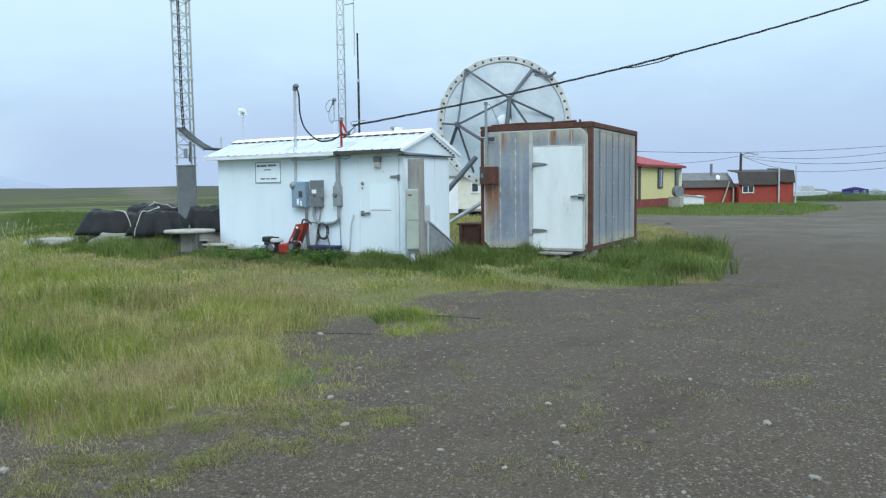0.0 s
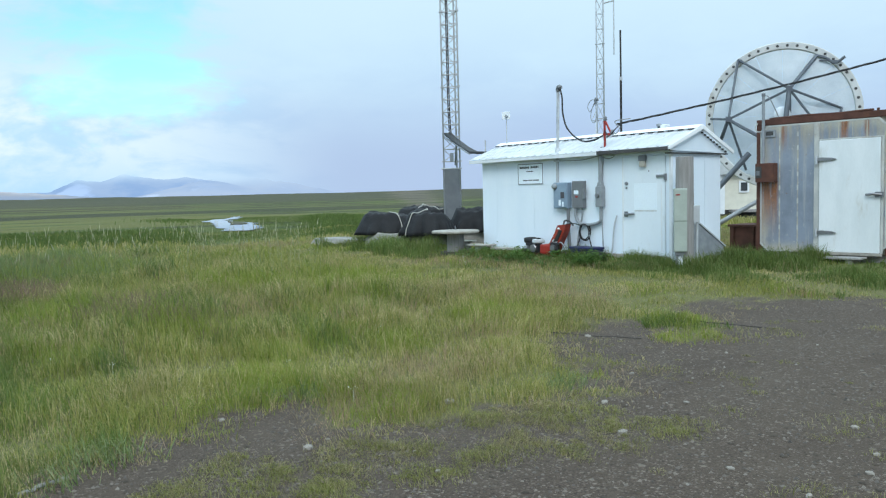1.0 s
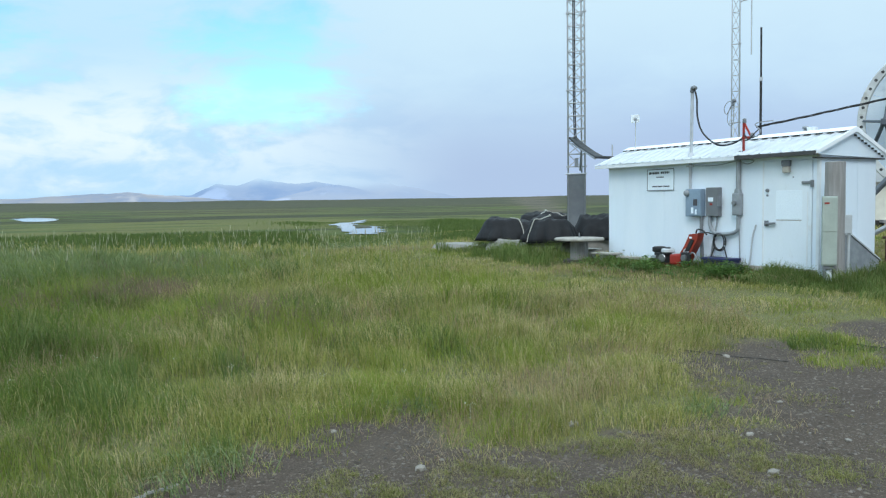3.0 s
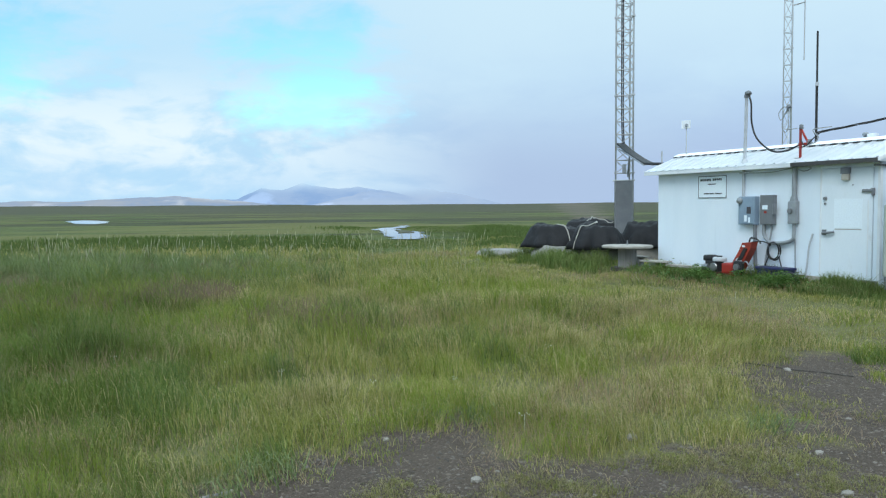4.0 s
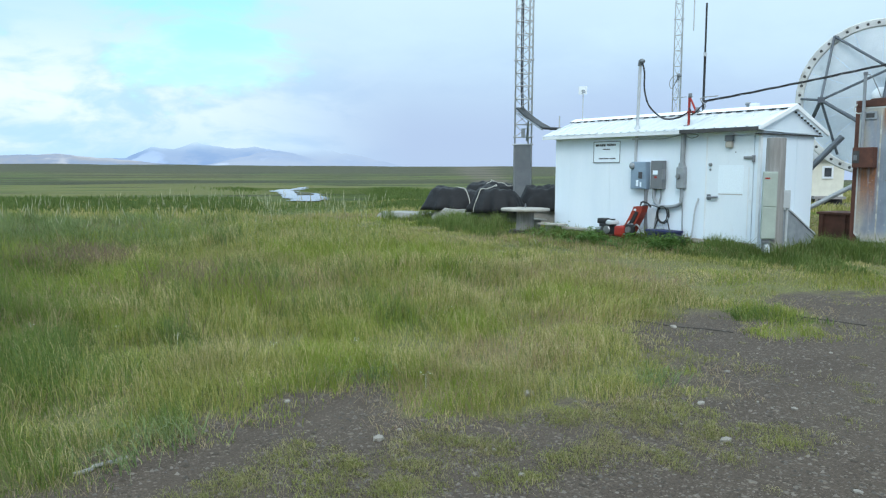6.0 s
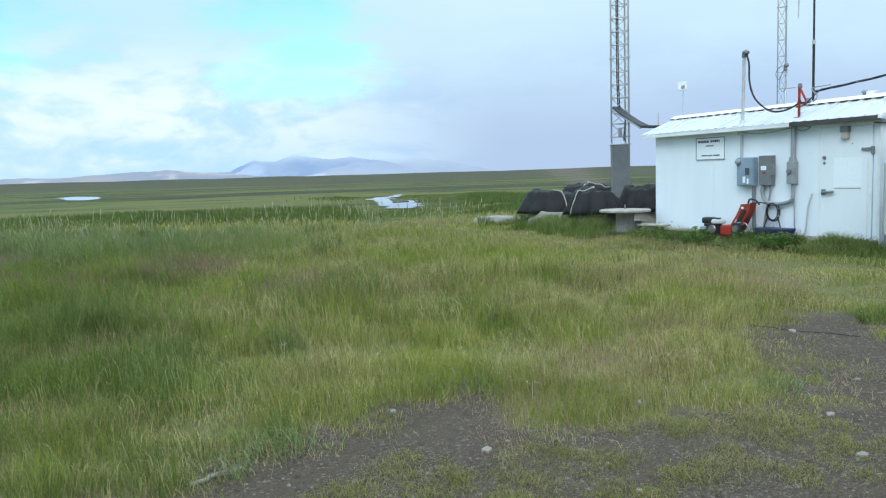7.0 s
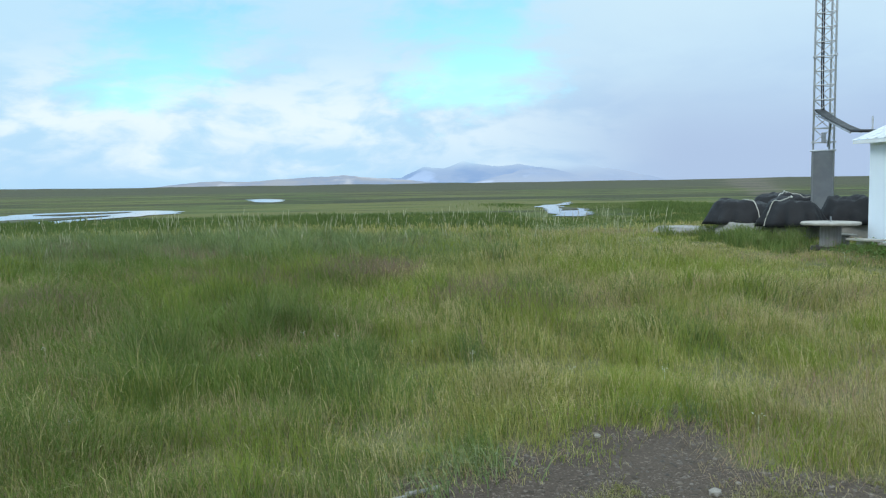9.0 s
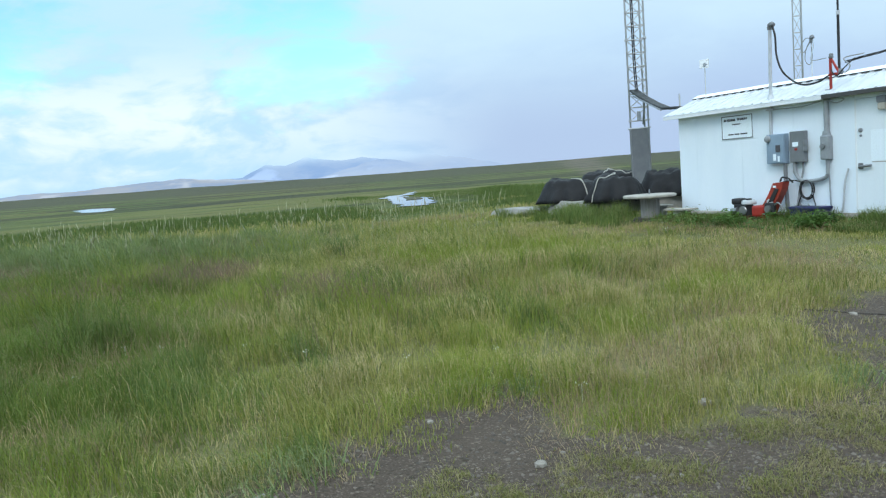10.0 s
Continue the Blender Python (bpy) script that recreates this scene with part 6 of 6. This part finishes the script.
def bulk(name, co, faces, k, material, label, category):
    me = bpy.data.meshes.new(name)
    me.vertices.add(len(co))
    me.vertices.foreach_set("co", np.ascontiguousarray(co, np.float32).ravel())
    me.loops.add(faces.size)
    me.loops.foreach_set("vertex_index", np.ascontiguousarray(faces, np.int32).ravel())
    me.polygons.add(len(faces))
    me.polygons.foreach_set("loop_start", np.arange(len(faces), dtype=np.int32) * k)
    me.update(calc_edges=True)
    me.materials.append(material)
    return tagged(new(name, me), label, category, kind="stuff")


build_stones()
sticks = [((-6.25, 6.25), (-5.35, 6.75), 0.006), ((-6.2, 7.95), (-5.0, 8.2), 0.006), ((-4.22, 1.05), (-4.34, 1.30), 0.012)]
for (ax, ay), (bx, by), r in sticks:
    pts = [(ax + (bx - ax) * t, ay + (by - ay) * t + 0.03 * math.sin(9 * t), zat(ax + (bx - ax) * t, ay + (by - ay) * t) + r * 0.8) for t in (0, 0.25, 0.5, 0.75, 1)]
    whole("fallen_stick", tube(pts, r, 7), WOOD if r > 0.01 else LOG, Matrix(), "weathered dead stick lying at the gravel edge", "stick", "fallen sticks")


# ---------------------------------------------------------------- grass
def blades(name, x, y, tall, wide, lean, material, label, seed, curl=0.45):
    """Each blade is a tapered strip of three faces, bent by its own lean."""
    rs = np.random.RandomState(seed)
    n = len(x)
    z = height(x, y) - 0.01
    t = 2 * np.pi * 1.6 * rough(x, y, 0.5, 131) + 1.5 * rs.randn(n)
    face = rs.rand(n) * np.pi
    dx, dy = np.cos(t) * lean * tall, np.sin(t) * lean * tall
    wx, wy = np.cos(face) * wide / 2, np.sin(face) * wide / 2
    px = np.stack([x - wx, x + wx, x + dx * 0.3 - wx * 0.8, x + dx * 0.3 + wx * 0.8, x + dx], 1)
    py = np.stack([y - wy, y + wy, y + dy * 0.3 - wy * 0.8, y + dy * 0.3 + wy * 0.8, y + dy], 1)
    pz = np.stack([z, z, z + tall * 0.55, z + tall * 0.55, z + tall * (1 - curl * lean)], 1)
    co = np.stack([px, py, pz], -1).reshape(-1, 3)
    tri = np.array([(0, 1, 3), (0, 3, 2), (2, 3, 4)])
    faces = (np.arange(n)[:, None, None] * 5 + tri[None]).reshape(-1, 3)
    return bulk(name, co, faces, 3, material, label, "grass")


EYE_X, EYE_Y = -0.2, 1.2


def fan(n, d0, d1, a0, a1, rs, power=1.0):
    d = d0 + (d1 - d0) * rs.rand(n) ** power
    a = np.radians(a0 + (a1 - a0) * rs.rand(n))
    return EYE_X + d * np.cos(a), EYE_Y + d * np.sin(a), d


def covered(x, y):
    """True under the shed, container and slabs."""
    a = radians(6.7)
    u, v = (x + 9.584) * math.cos(a) + (y - 12.012) * math.sin(a), -(x + 9.584) * math.sin(a) + (y - 12.012) * math.cos(a)
    s = (u > -5.4) & (u < -0.1) & (v > 0.0) & (v < 1.6)
    a = radians(12.2)
    u, v = (x + 9.55) * math.cos(a) + (y - 14.2) * math.sin(a), -(x + 9.55) * math.sin(a) + (y - 14.2) * math.cos(a)
    return s | ((u > -0.02) & (u < 2.44) & (v > -0.02) & (v < 3.6))


def open_water(x, y):
    """How tall the marsh growth may stand: low before the creek's mouth, full to either side."""
    az = np.degrees(np.arctan2(y - EYE_Y, x - EYE_X)) + 1.6 * (rough(x, y, 6.0, 87) - 0.5)
    mouth = 1 - ss(np.abs(az - 162.4), 3.2, 6.0)
    return 1 - 0.9 * mouth * ss(np.hypot(x, y), 30, 44)


LIME_AT = [(-12.4, 6.8, 1.6, 0.9), (-12.2, 4.8, 1.3, 0.8), (-8.9, 2.9, 0.9, 0.5), (-5.5, 2.9, 0.4, 0.35), (-4.7, 3.5, 0.35, 0.3), (-7.6, 6.3, 0.6, 0.6), (-5.6, 7.8, 0.8, 0.4)]
DARK_AT = [(-7.25, 1.0, 0.45, 0.3), (-6.1, 0.85, 0.4, 0.3), (-7.1, 2.0, 0.6, 0.25), (-4.75, 1.6, 0.25, 0.2), (-10.5, 3.4, 1.0, 0.6), (-9.0, 0.2, 0.9, 0.5), (-6.9, -0.6, 0.6, 0.5)]


def drifts(x, y):
    """Where the meadow turns lime, dark and lush, or blue-green: each from 0 to 1."""
    wob = 0.9 * (rough(x, y, 0.7, 121) - 0.5)
    spot = lambda places: np.max([1 - ss(np.hypot((x - a) / p, (y - b) / q) + wob, 0.5, 1.25) for a, b, p, q in places], axis=0)
    lime = np.maximum(spot(LIME_AT), 0.8 * ss(rough(x, y, 1.3, 123), 0.56, 0.70))
    dark = np.maximum(spot(DARK_AT), 0.6 * ss(rough(x, y, 0.9, 125), 0.62, 0.74) * ss(-x, 4.8, 6.5))
    blue = ss(-x + 2.0 * (rough(x, y, 2.5, 127) - 0.5), 14.0, 17.5) * (1 - ss(y + 2.0 * (rough(x, y, 3.0, 129) - 0.5), 1.5, 6.5))
    return lime, dark, blue


def sward():
    rs = np.random.RandomState(77)
    # the meadow itself, dense near, wider blades further off
    x, y, d = fan(900000, 2.6, 34, 88, 218, rs, 1.05)
    cover = turf(x, y)
    clump = rough(x, y, 0.55, 51)
    thin = np.where(cover > 0.6, 0.50 + 0.70 * clump, cover * 0.9 * (clump > 0.50))
    keep = (rs.rand(len(x)) < thin) & ~covered(x, y)
    x, y, d, clump = x[keep], y[keep], d[keep], clump[keep]
    n = len(x)
    deep = ss(-x + 0.9 * np.clip(1.6 - y, 0, 4), 5.0, 9.5) * (1 - ss(y, 5.5, 9.5))
    inner = ss(turf(x, y), 0.5, 1.0)
    lime, dark, blue = drifts(x, y)
    tall = (0.03 + 0.20 * ss(clump, 0.3, 0.75) + 0.12 * rough(x, y, 2.3, 61) * inner + 0.24 * deep * rough(x, y, 1.5, 63)) * (0.45 + 0.75 * rs.rand(n)) * (0.45 + 0.55 * inner)
    tall *= (1 + 0.35 * ss(1.5 - y, 0.0, 1.5)) * (0.74 + 0.26 * deep) * (1 - 0.45 * (1 - deep) * ss(y, 6, 9)) * (1 + 0.30 * lime + 0.45 * dark + 0.35 * blue)
    wide = 0.0014 + 0.00046 * d + 0.0014 * rs.rand(n)
    lot = rs.rand(n)
    olive = 0.12 + 0.80 * ss(2.2 - y, 0.0, 1.8) * (0.35 + rough(x, y, 1.1, 69)) + 0.40 * deep * rough(x, y, 3.1, 67)
    kind = np.where(lot < 0.80 * blue, 4, np.where(lot < 0.80 * blue + 0.75 * dark, 3, np.where(lot < 0.80 * blue + 0.75 * dark + 0.70 * lime, 2, np.where(rs.rand(n) < olive, 1, 0))))
    for k, material, label in ((0, GRASS, "green and straw coloured meadow grass"), (1, TALL, "darker olive green meadow grass in clumps"), (2, LIME, "fresh lime green grass clumps"), (3, LUSH, "dark lush green grass tussocks"), (4, LYME, "blue-green lyme grass at the meadow's edge")):
        o = kind == k
        blades("meadow_grass", x[o], y[o], tall[o], wide[o], 0.15 + 0.75 * rs.rand(o.sum()), material, label, k + 1)
    # low tufts scattered over the gravel, and crowding where the meadow creeps into the yard
    for m, count, zone, cut, seed in ((700, 34000, (), 0.40, 8), (760, 68000, (-4.9, -2.9, 0.6, 4.9), 0.40, 12)):
        if zone:
            tx, ty = zone[0] + (zone[1] - zone[0]) * rs.rand(m) ** 1.2, zone[2] + (zone[3] - zone[2]) * rs.rand(m)
        else:
            tx, ty, _ = fan(m, 2.3, 13, 70, 205, rs, 0.8)
        run = np.clip(((tx + 4.0) * -1.1 + (ty - 0.9) * 1.95) / (1.1 ** 2 + 1.95 ** 2), 0, 1)
        bare = np.hypot(tx + 4.0 + 1.1 * run, ty - 0.9 - 1.95 * run) < 0.42 + 0.3 * (rough(tx, ty, 0.5, 67) - 0.5)
        free = (turf(tx, ty) < 0.6) & (rough(tx, ty, 0.8, 65) > cut) & ~bare
        tx, ty = tx[free], ty[free]
        big = 0.03 + 0.12 * rs.rand(len(tx)) ** 1.5
        pick = rs.randint(0, len(tx), count)
        off = rs.randn(2, count)
        x, y = tx[pick] + big[pick] * off[0], ty[pick] + big[pick] * 0.8 * off[1]
        tall = (0.015 + 0.65 * big[pick] * rs.rand(count)) * np.exp(-0.25 * (off ** 2).sum(0))
        blades("gravel_tufts", x, y, tall, 0.0022 + 0.0018 * rs.rand(count), 0.4 + 0.7 * rs.rand(count), TUFT, "low yellow-green tufts growing in the gravel", seed)
    # dead straw strewn along the edge of the bare ground
    x, y, _ = fan(26000, 2.6, 10, 110, 205, rs, 0.9)
    rim = turf(x, y)
    keep = (rim > 0.12) & (rim < 0.75) & (rough(x, y, 0.45, 135) > 0.50)
    x, y = x[keep], y[keep]
    blades("dead_grass_litter", x, y, 0.04 + 0.09 * rs.rand(len(x)), 0.0025 + 0.0015 * rs.rand(len(x)), 1.1 + 0.7 * rs.rand(len(x)), STRAW, "bleached dead grass strewn at the gravel edge", 15)
    # arching lyme grass tussocks along the bare strip
    tx, ty = np.array([-4.6, -4.45, -4.25, -5.2, -5.35, -6.6, -6.2, -4.3]), np.array([1.45, 1.6, 1.25, 3.05, 2.75, 0.9, 1.25, 4.9])
    pick = rs.randint(0, 8, 520)
    x, y = tx[pick] + 0.10 * rs.randn(520), ty[pick] + 0.10 * rs.randn(520)
    blades("lyme_tussocks", x, y, 0.08 + 0.16 * rs.rand(520), 0.005 + 0.003 * rs.rand(520), 0.5 + 0.7 * rs.rand(520), LYME, "pale blue-green arching grass tussocks", 14)
    # dry flowering tops that lie like a haze over parts of the meadow
    x, y, d = fan(150000, 3.2, 26, 100, 210, rs, 0.95)
    patch = rough(x, y, 2.6, 71)
    run = np.clip(((x + 4.4) * -2.2 + (y - 2.9) * 3.3) / (2.2 ** 2 + 3.3 ** 2), 0, 1)
    away = np.hypot(x + 4.4 + 2.2 * run, y - 2.9 - 3.3 * run) + 0.8 * (rough(x, y, 0.9, 73) - 0.5)
    patch = patch + 0.34 * (1 - ss(away, 0.15, 1.0))
    keep = (rs.rand(len(x)) < ss(patch, 0.45, 0.62) * (turf(x, y) > 0.8) * (1 - 0.55 * ss(-x, 6, 11))) & ~covered(x, y)
    x, y, d = x[keep], y[keep], d[keep]
    deep = ss(-x, 5.5, 10.0) * (1 - ss(y, 5.5, 9.5))
    tall = (0.20 + 0.20 * deep) * (0.7 + 0.5 * rs.rand(len(x)))
    blades("dry_grass_tops", x, y, tall, 0.0014 + 0.00032 * d, 0.25 + 0.6 * rs.rand(len(x)), STRAW, "tan dry flowering grass stems", 3)
    # purplish-brown flowering grass in loose drifts
    x, y, d = fan(90000, 4.5, 20, 150, 205, rs, 0.95)
    drift = rough(x, y, 1.9, 75) + 0.15 * (rough(x, y, 0.4, 76) - 0.5) + 0.32 * (1 - ss(np.hypot((x + 13.2) / 1.3, (y - 1.3) / 1.0), 0.4, 1.3))
    keep = (rs.rand(len(x)) < 0.8 * ss(drift, 0.57, 0.76) * (1 - ss(y, 1.8, 4.0)) * (turf(x, y) > 0.8)) & ~covered(x, y)
    x, y, d = x[keep], y[keep], d[keep]
    deep = ss(-x, 5.5, 10.0) * (1 - ss(y, 5.5, 9.5))
    blades("brown_grass_tops", x, y, (0.26 + 0.22 * deep) * (0.7 + 0.5 * rs.rand(len(x))), 0.0016 + 0.00034 * d, 0.2 + 0.5 * rs.rand(len(x)), BROWN_TOPS, "purplish-brown flowering grass stems", 13)
    # lush growth round shed, post and container
    xs, ys, hs = [], [], []
    for cx0, cx1, cy0, cy1, n, top in ((-15.4, -9.0, 10.6, 12.0, 15000, 0.22), (-10.2, -4.6, 12.3, 14.3, 11000, 0.30), (-8.9, -3.9, 10.6, 12.6, 8000, 0.20), (-7.2, -4.0, 13.2, 19.0, 15000, 0.40), (-9.6, -8.0, 12.0, 14.3, 4000, 0.36), (-21.0, -15.0, 9.6, 11.4, 9000, 0.38), (-12.0, -8.5, 11.3, 11.9, 3200, 0.34), (-6.3, -4.5, 7.0, 8.0, 1700, 0.12)):
        xs.append(cx0 + (cx1 - cx0) * rs.rand(n)), ys.append(cy0 + (cy1 - cy0) * rs.rand(n)), hs.append(np.full(n, top))
    x, y, h = np.concatenate(xs), np.concatenate(ys), np.concatenate(hs)
    clump = rough(x, y, 0.8, 81)
    keep = (turf(x, y) > 0.5) & ~covered(x, y) & (rs.rand(len(x)) < 0.06 + 1.25 * ss(clump, 0.30, 0.70))
    x, y, h, clump = x[keep], y[keep], h[keep], clump[keep]
    tall = h * (0.25 + 1.0 * ss(clump, 0.3, 0.75)) * (0.5 + 0.7 * rs.rand(len(x)))
    blades("tall_grass", x, y, tall, 0.009 + 0.006 * rs.rand(len(x)), 0.15 + 0.55 * rs.rand(len(x)), LUSH, "lush tall green grass round the buildings", 4)
    # rank sedge along the edge of the meadow and the creek banks
    xs, ys = [], []
    n = 60000
    t = rs.rand(n)
    ex = -np.interp(t, [0, 0.4, 1], [52, 58, 46]) + 5 * rs.randn(n)
    ey = np.interp(t, [0, 0.4, 1], [-30, 0, 34])
    xs.append(ex), ys.append(ey)
    n = 30000
    xs.append(-56 - 45 * rs.rand(n)), ys.append(0.3 * (56 + 45 * rs.rand(n)) + 8 + 3 * rs.randn(n))
    x, y = np.concatenate(xs), np.concatenate(ys)
    blades("bank_sedge", x, y, open_water(x, y) * (0.25 + 0.45 * rough(x, y, 3.0, 91)) * (0.6 + 0.6 * rs.rand(len(x))), 0.05 + 0.03 * rs.rand(len(x)), 0.1 + 0.4 * rs.rand(len(x)), BANK, "rank green sedge along the creek bank", 5)
    # the wide lower meadow between
    x, y, d = fan(70000, 30, 62, 120, 214, rs, 1.0)
    keep = (height(x, y) < 0.3) & (turf(x, y) > 0.5)
    x, y, d = x[keep], y[keep], d[keep]
    blades("marsh_grass", x, y, open_water(x, y) * (0.22 + 0.25 * rs.rand(len(x))), 0.0011 * d, 0.2 + 0.5 * rs.rand(len(x)), GRASS, "green marsh grass below the yard", 6)
    # verge by the far houses
    x, y = -32 + 22 * rs.rand(30000), 38 + 28 * rs.rand(30000)
    keep = turf(x, y) > 0.6
    blades("verge_grass", x[keep], y[keep], 0.05 + 0.20 * rs.rand(keep.sum()) ** 1.5, 0.018 + 0.012 * rs.rand(keep.sum()), 0.2 + 0.4 * rs.rand(keep.sum()), TALL, "green verge grass before the houses", 7)


sward()


def shrubs():
    """Low willow scrub at the bend of the road."""
    rs = np.random.RandomState(25)
    xs, ys, zs = [], [], []
    for cx, cy, r, h in [(-22.6, 91.4, 4.5, 0.8), (-23.0, 101.5, 5.0, 1.0), (-22.9, 112.1, 6.0, 0.9)]:
        n = 2600
        a, q = rs.rand(n) * 2 * np.pi, np.sqrt(rs.rand(n))
        x, y = cx + r * q * np.cos(a), cy + r * 0.6 * q * np.sin(a)
        top = h * (0.35 + 0.9 * rough(x, y, 1.6, 111)) * (1 - q ** 3)
        xs.append(x), ys.append(y), zs.append(height(x, y) + top * rs.rand(n) ** 0.6)
    x, y, z = np.concatenate(xs), np.concatenate(ys), np.concatenate(zs)
    n = len(x)
    size = 0.10 + 0.12 * rs.rand(n)
    t, u = rs.rand(n) * 2 * np.pi, 0.8 * (rs.rand(n) - 0.5)
    dx, dy = np.cos(t) * size, np.sin(t) * size
    co = np.stack([np.stack([x, y, z], 1), np.stack([x + dx * 0.5 - dy * 0.4, y + dy * 0.5 + dx * 0.4, z + size * 0.3], 1), np.stack([x + dx, y + dy, z + size * u], 1), np.stack([x + dx * 0.5 + dy * 0.4, y + dy * 0.5 - dx * 0.4, z + size * 0.3], 1)], 1)
    faces = (np.arange(n)[:, None] * 4 + np.array((0, 1, 2, 3))[None]).reshape(-1, 4)
    bulk("willow_scrub", co.reshape(-1, 3), faces, 4, BANK, "low green willow scrub beside the road", "shrubs")


shrubs()
for hx, hy, hr in [(-12.08, 42.73, 0.42), (-12.89, 55.13, 0.4), (-12.21, 29.54, 0.14)]:
    bm = bmesh.new()
    bmesh.ops.create_icosphere(bm, subdivisions=3, radius=hr)
    for v in bm.verts:
        v.co *= 1 + 0.45 * noise.noise(v.co * 2.2 / hr * 0.6)
        v.co.z = max(v.co.z * 0.4, -0.03)
    whole("debris_heap", bm, LOG, pose(hx, hy, zat(hx, hy)), "small dark heap of scrap at the road edge", "debris", "scrap heaps")


def seedheads():
    """Lyme grass: tall stems with pale spikes along the edge of the meadow."""
    rs = np.random.RandomState(5)
    n = 560
    x, y, d = fan(n, 11.5, 18.5, 158, 214, rs, 0.7)
    keep = rough(x, y, 3.0, 101) > 0.42
    x, y, d = x[keep], y[keep], d[keep]
    n = len(x)
    z = height(x, y)
    tall = 0.72 + 0.36 * rs.rand(n)
    t = rs.rand(n) * 2 * np.pi
    lean = 0.05 + 0.34 * rs.rand(n)
    tip = np.stack([x + np.cos(t) * lean, y + np.sin(t) * lean, z + tall], 1)
    foot = np.stack([x, y, z], 1)
    neck = foot + (tip - foot) * 0.80
    along = tip - neck
    r = 0.006 + 0.004 * rs.rand(n)
    ring = [np.array((math.cos(a), math.sin(a), 0.0)) for a in (0, 2.1, 4.2)]
    co = np.stack([neck] + [neck + along * 0.35 + r[:, None] * q for q in ring] + [neck + along * 1.1] + [foot + np.array((0.004, 0, 0)), foot - np.array((0.004, 0, 0)), neck + np.array((0.003, 0, 0)), neck - np.array((0.003, 0, 0))], 1)
    tri = np.array([(0, 1, 2), (0, 2, 3), (0, 3, 1), (4, 2, 1), (4, 3, 2), (4, 1, 3), (5, 6, 8), (5, 8, 7)])
    faces = (np.arange(n)[:, None, None] * 9 + tri[None]).reshape(-1, 3)
    bulk("seed_heads", co.reshape(-1, 3), faces, 3, SEEDHEAD, "pale seed spikes of tall lyme grass", "grass")


seedheads()


def weeds():
    """Broad-leaved weeds under the shed wall, and a few white flower heads."""
    rs = np.random.RandomState(15)
    xs, ys, zs = [], [], []
    n = 5200
    u = np.concatenate([-3.9 + 2.7 * rs.rand(n - 1900), -1.7 + 0.5 * rs.rand(700), -5.2 + 5.0 * rs.rand(1200)])
    v = -0.45 - 0.9 * rs.rand(n)
    a = radians(6.7)
    x, y = -9.584 + u * math.cos(a) - v * math.sin(a), 12.012 + u * math.sin(a) + v * math.cos(a)
    z = height(x, y) + 0.02 + 0.34 * rs.rand(n) * ss(rough(x, y, 0.5, 83), 0.3, 0.75)
    size = 0.03 + 0.05 * rs.rand(n)
    t = rs.rand(n) * 2 * np.pi
    tip = 0.5 * (rs.rand(n) - 0.35)
    dx, dy = np.cos(t) * size, np.sin(t) * size
    co = np.stack([np.stack([x, y, z], 1), np.stack([x + dx * 0.5 - dy * 0.4, y + dy * 0.5 + dx * 0.4, z + size * 0.25], 1), np.stack([x + dx, y + dy, z + size * tip], 1), np.stack([x + dx * 0.5 + dy * 0.4, y + dy * 0.5 - dx * 0.4, z + size * 0.25], 1)], 1)
    faces = (np.arange(n)[:, None] * 4 + np.array((0, 1, 2, 3))[None]).reshape(-1, 4)
    bulk("broad_weeds", co.reshape(-1, 3), faces, 4, WEED, "broad-leaved green weeds along the shed wall", "weeds")
    bm = bmesh.new()
    x, y, d = fan(30, 4.5, 18, 140, 205, rs, 0.9)
    for px, py in zip(x, y):
        if float(turf(np.array([px]), np.array([py]))[0]) > 0.7:
            h = zat(px, py) + rs.uniform(0.06, 0.16)
            for _ in range(5):
                q = Matrix.Translation((px + rs.uniform(-0.03, 0.03), py + rs.uniform(-0.03, 0.03), h + rs.uniform(-0.01, 0.01))) @ Matrix.Diagonal((1, 1, 0.4, 1))
                bmesh.ops.create_icosphere(bm, subdivisions=1, radius=0.0055, matrix=q)
            tube([(px, py, zat(px, py)), (px, py, h)], 0.0015, 3, bm=bm)
    tagged(new("white_flowers", finish("white_flowers", bm, FLOWER)), "small white umbel flowers among the grass", "flowers", kind="stuff")


weeds()
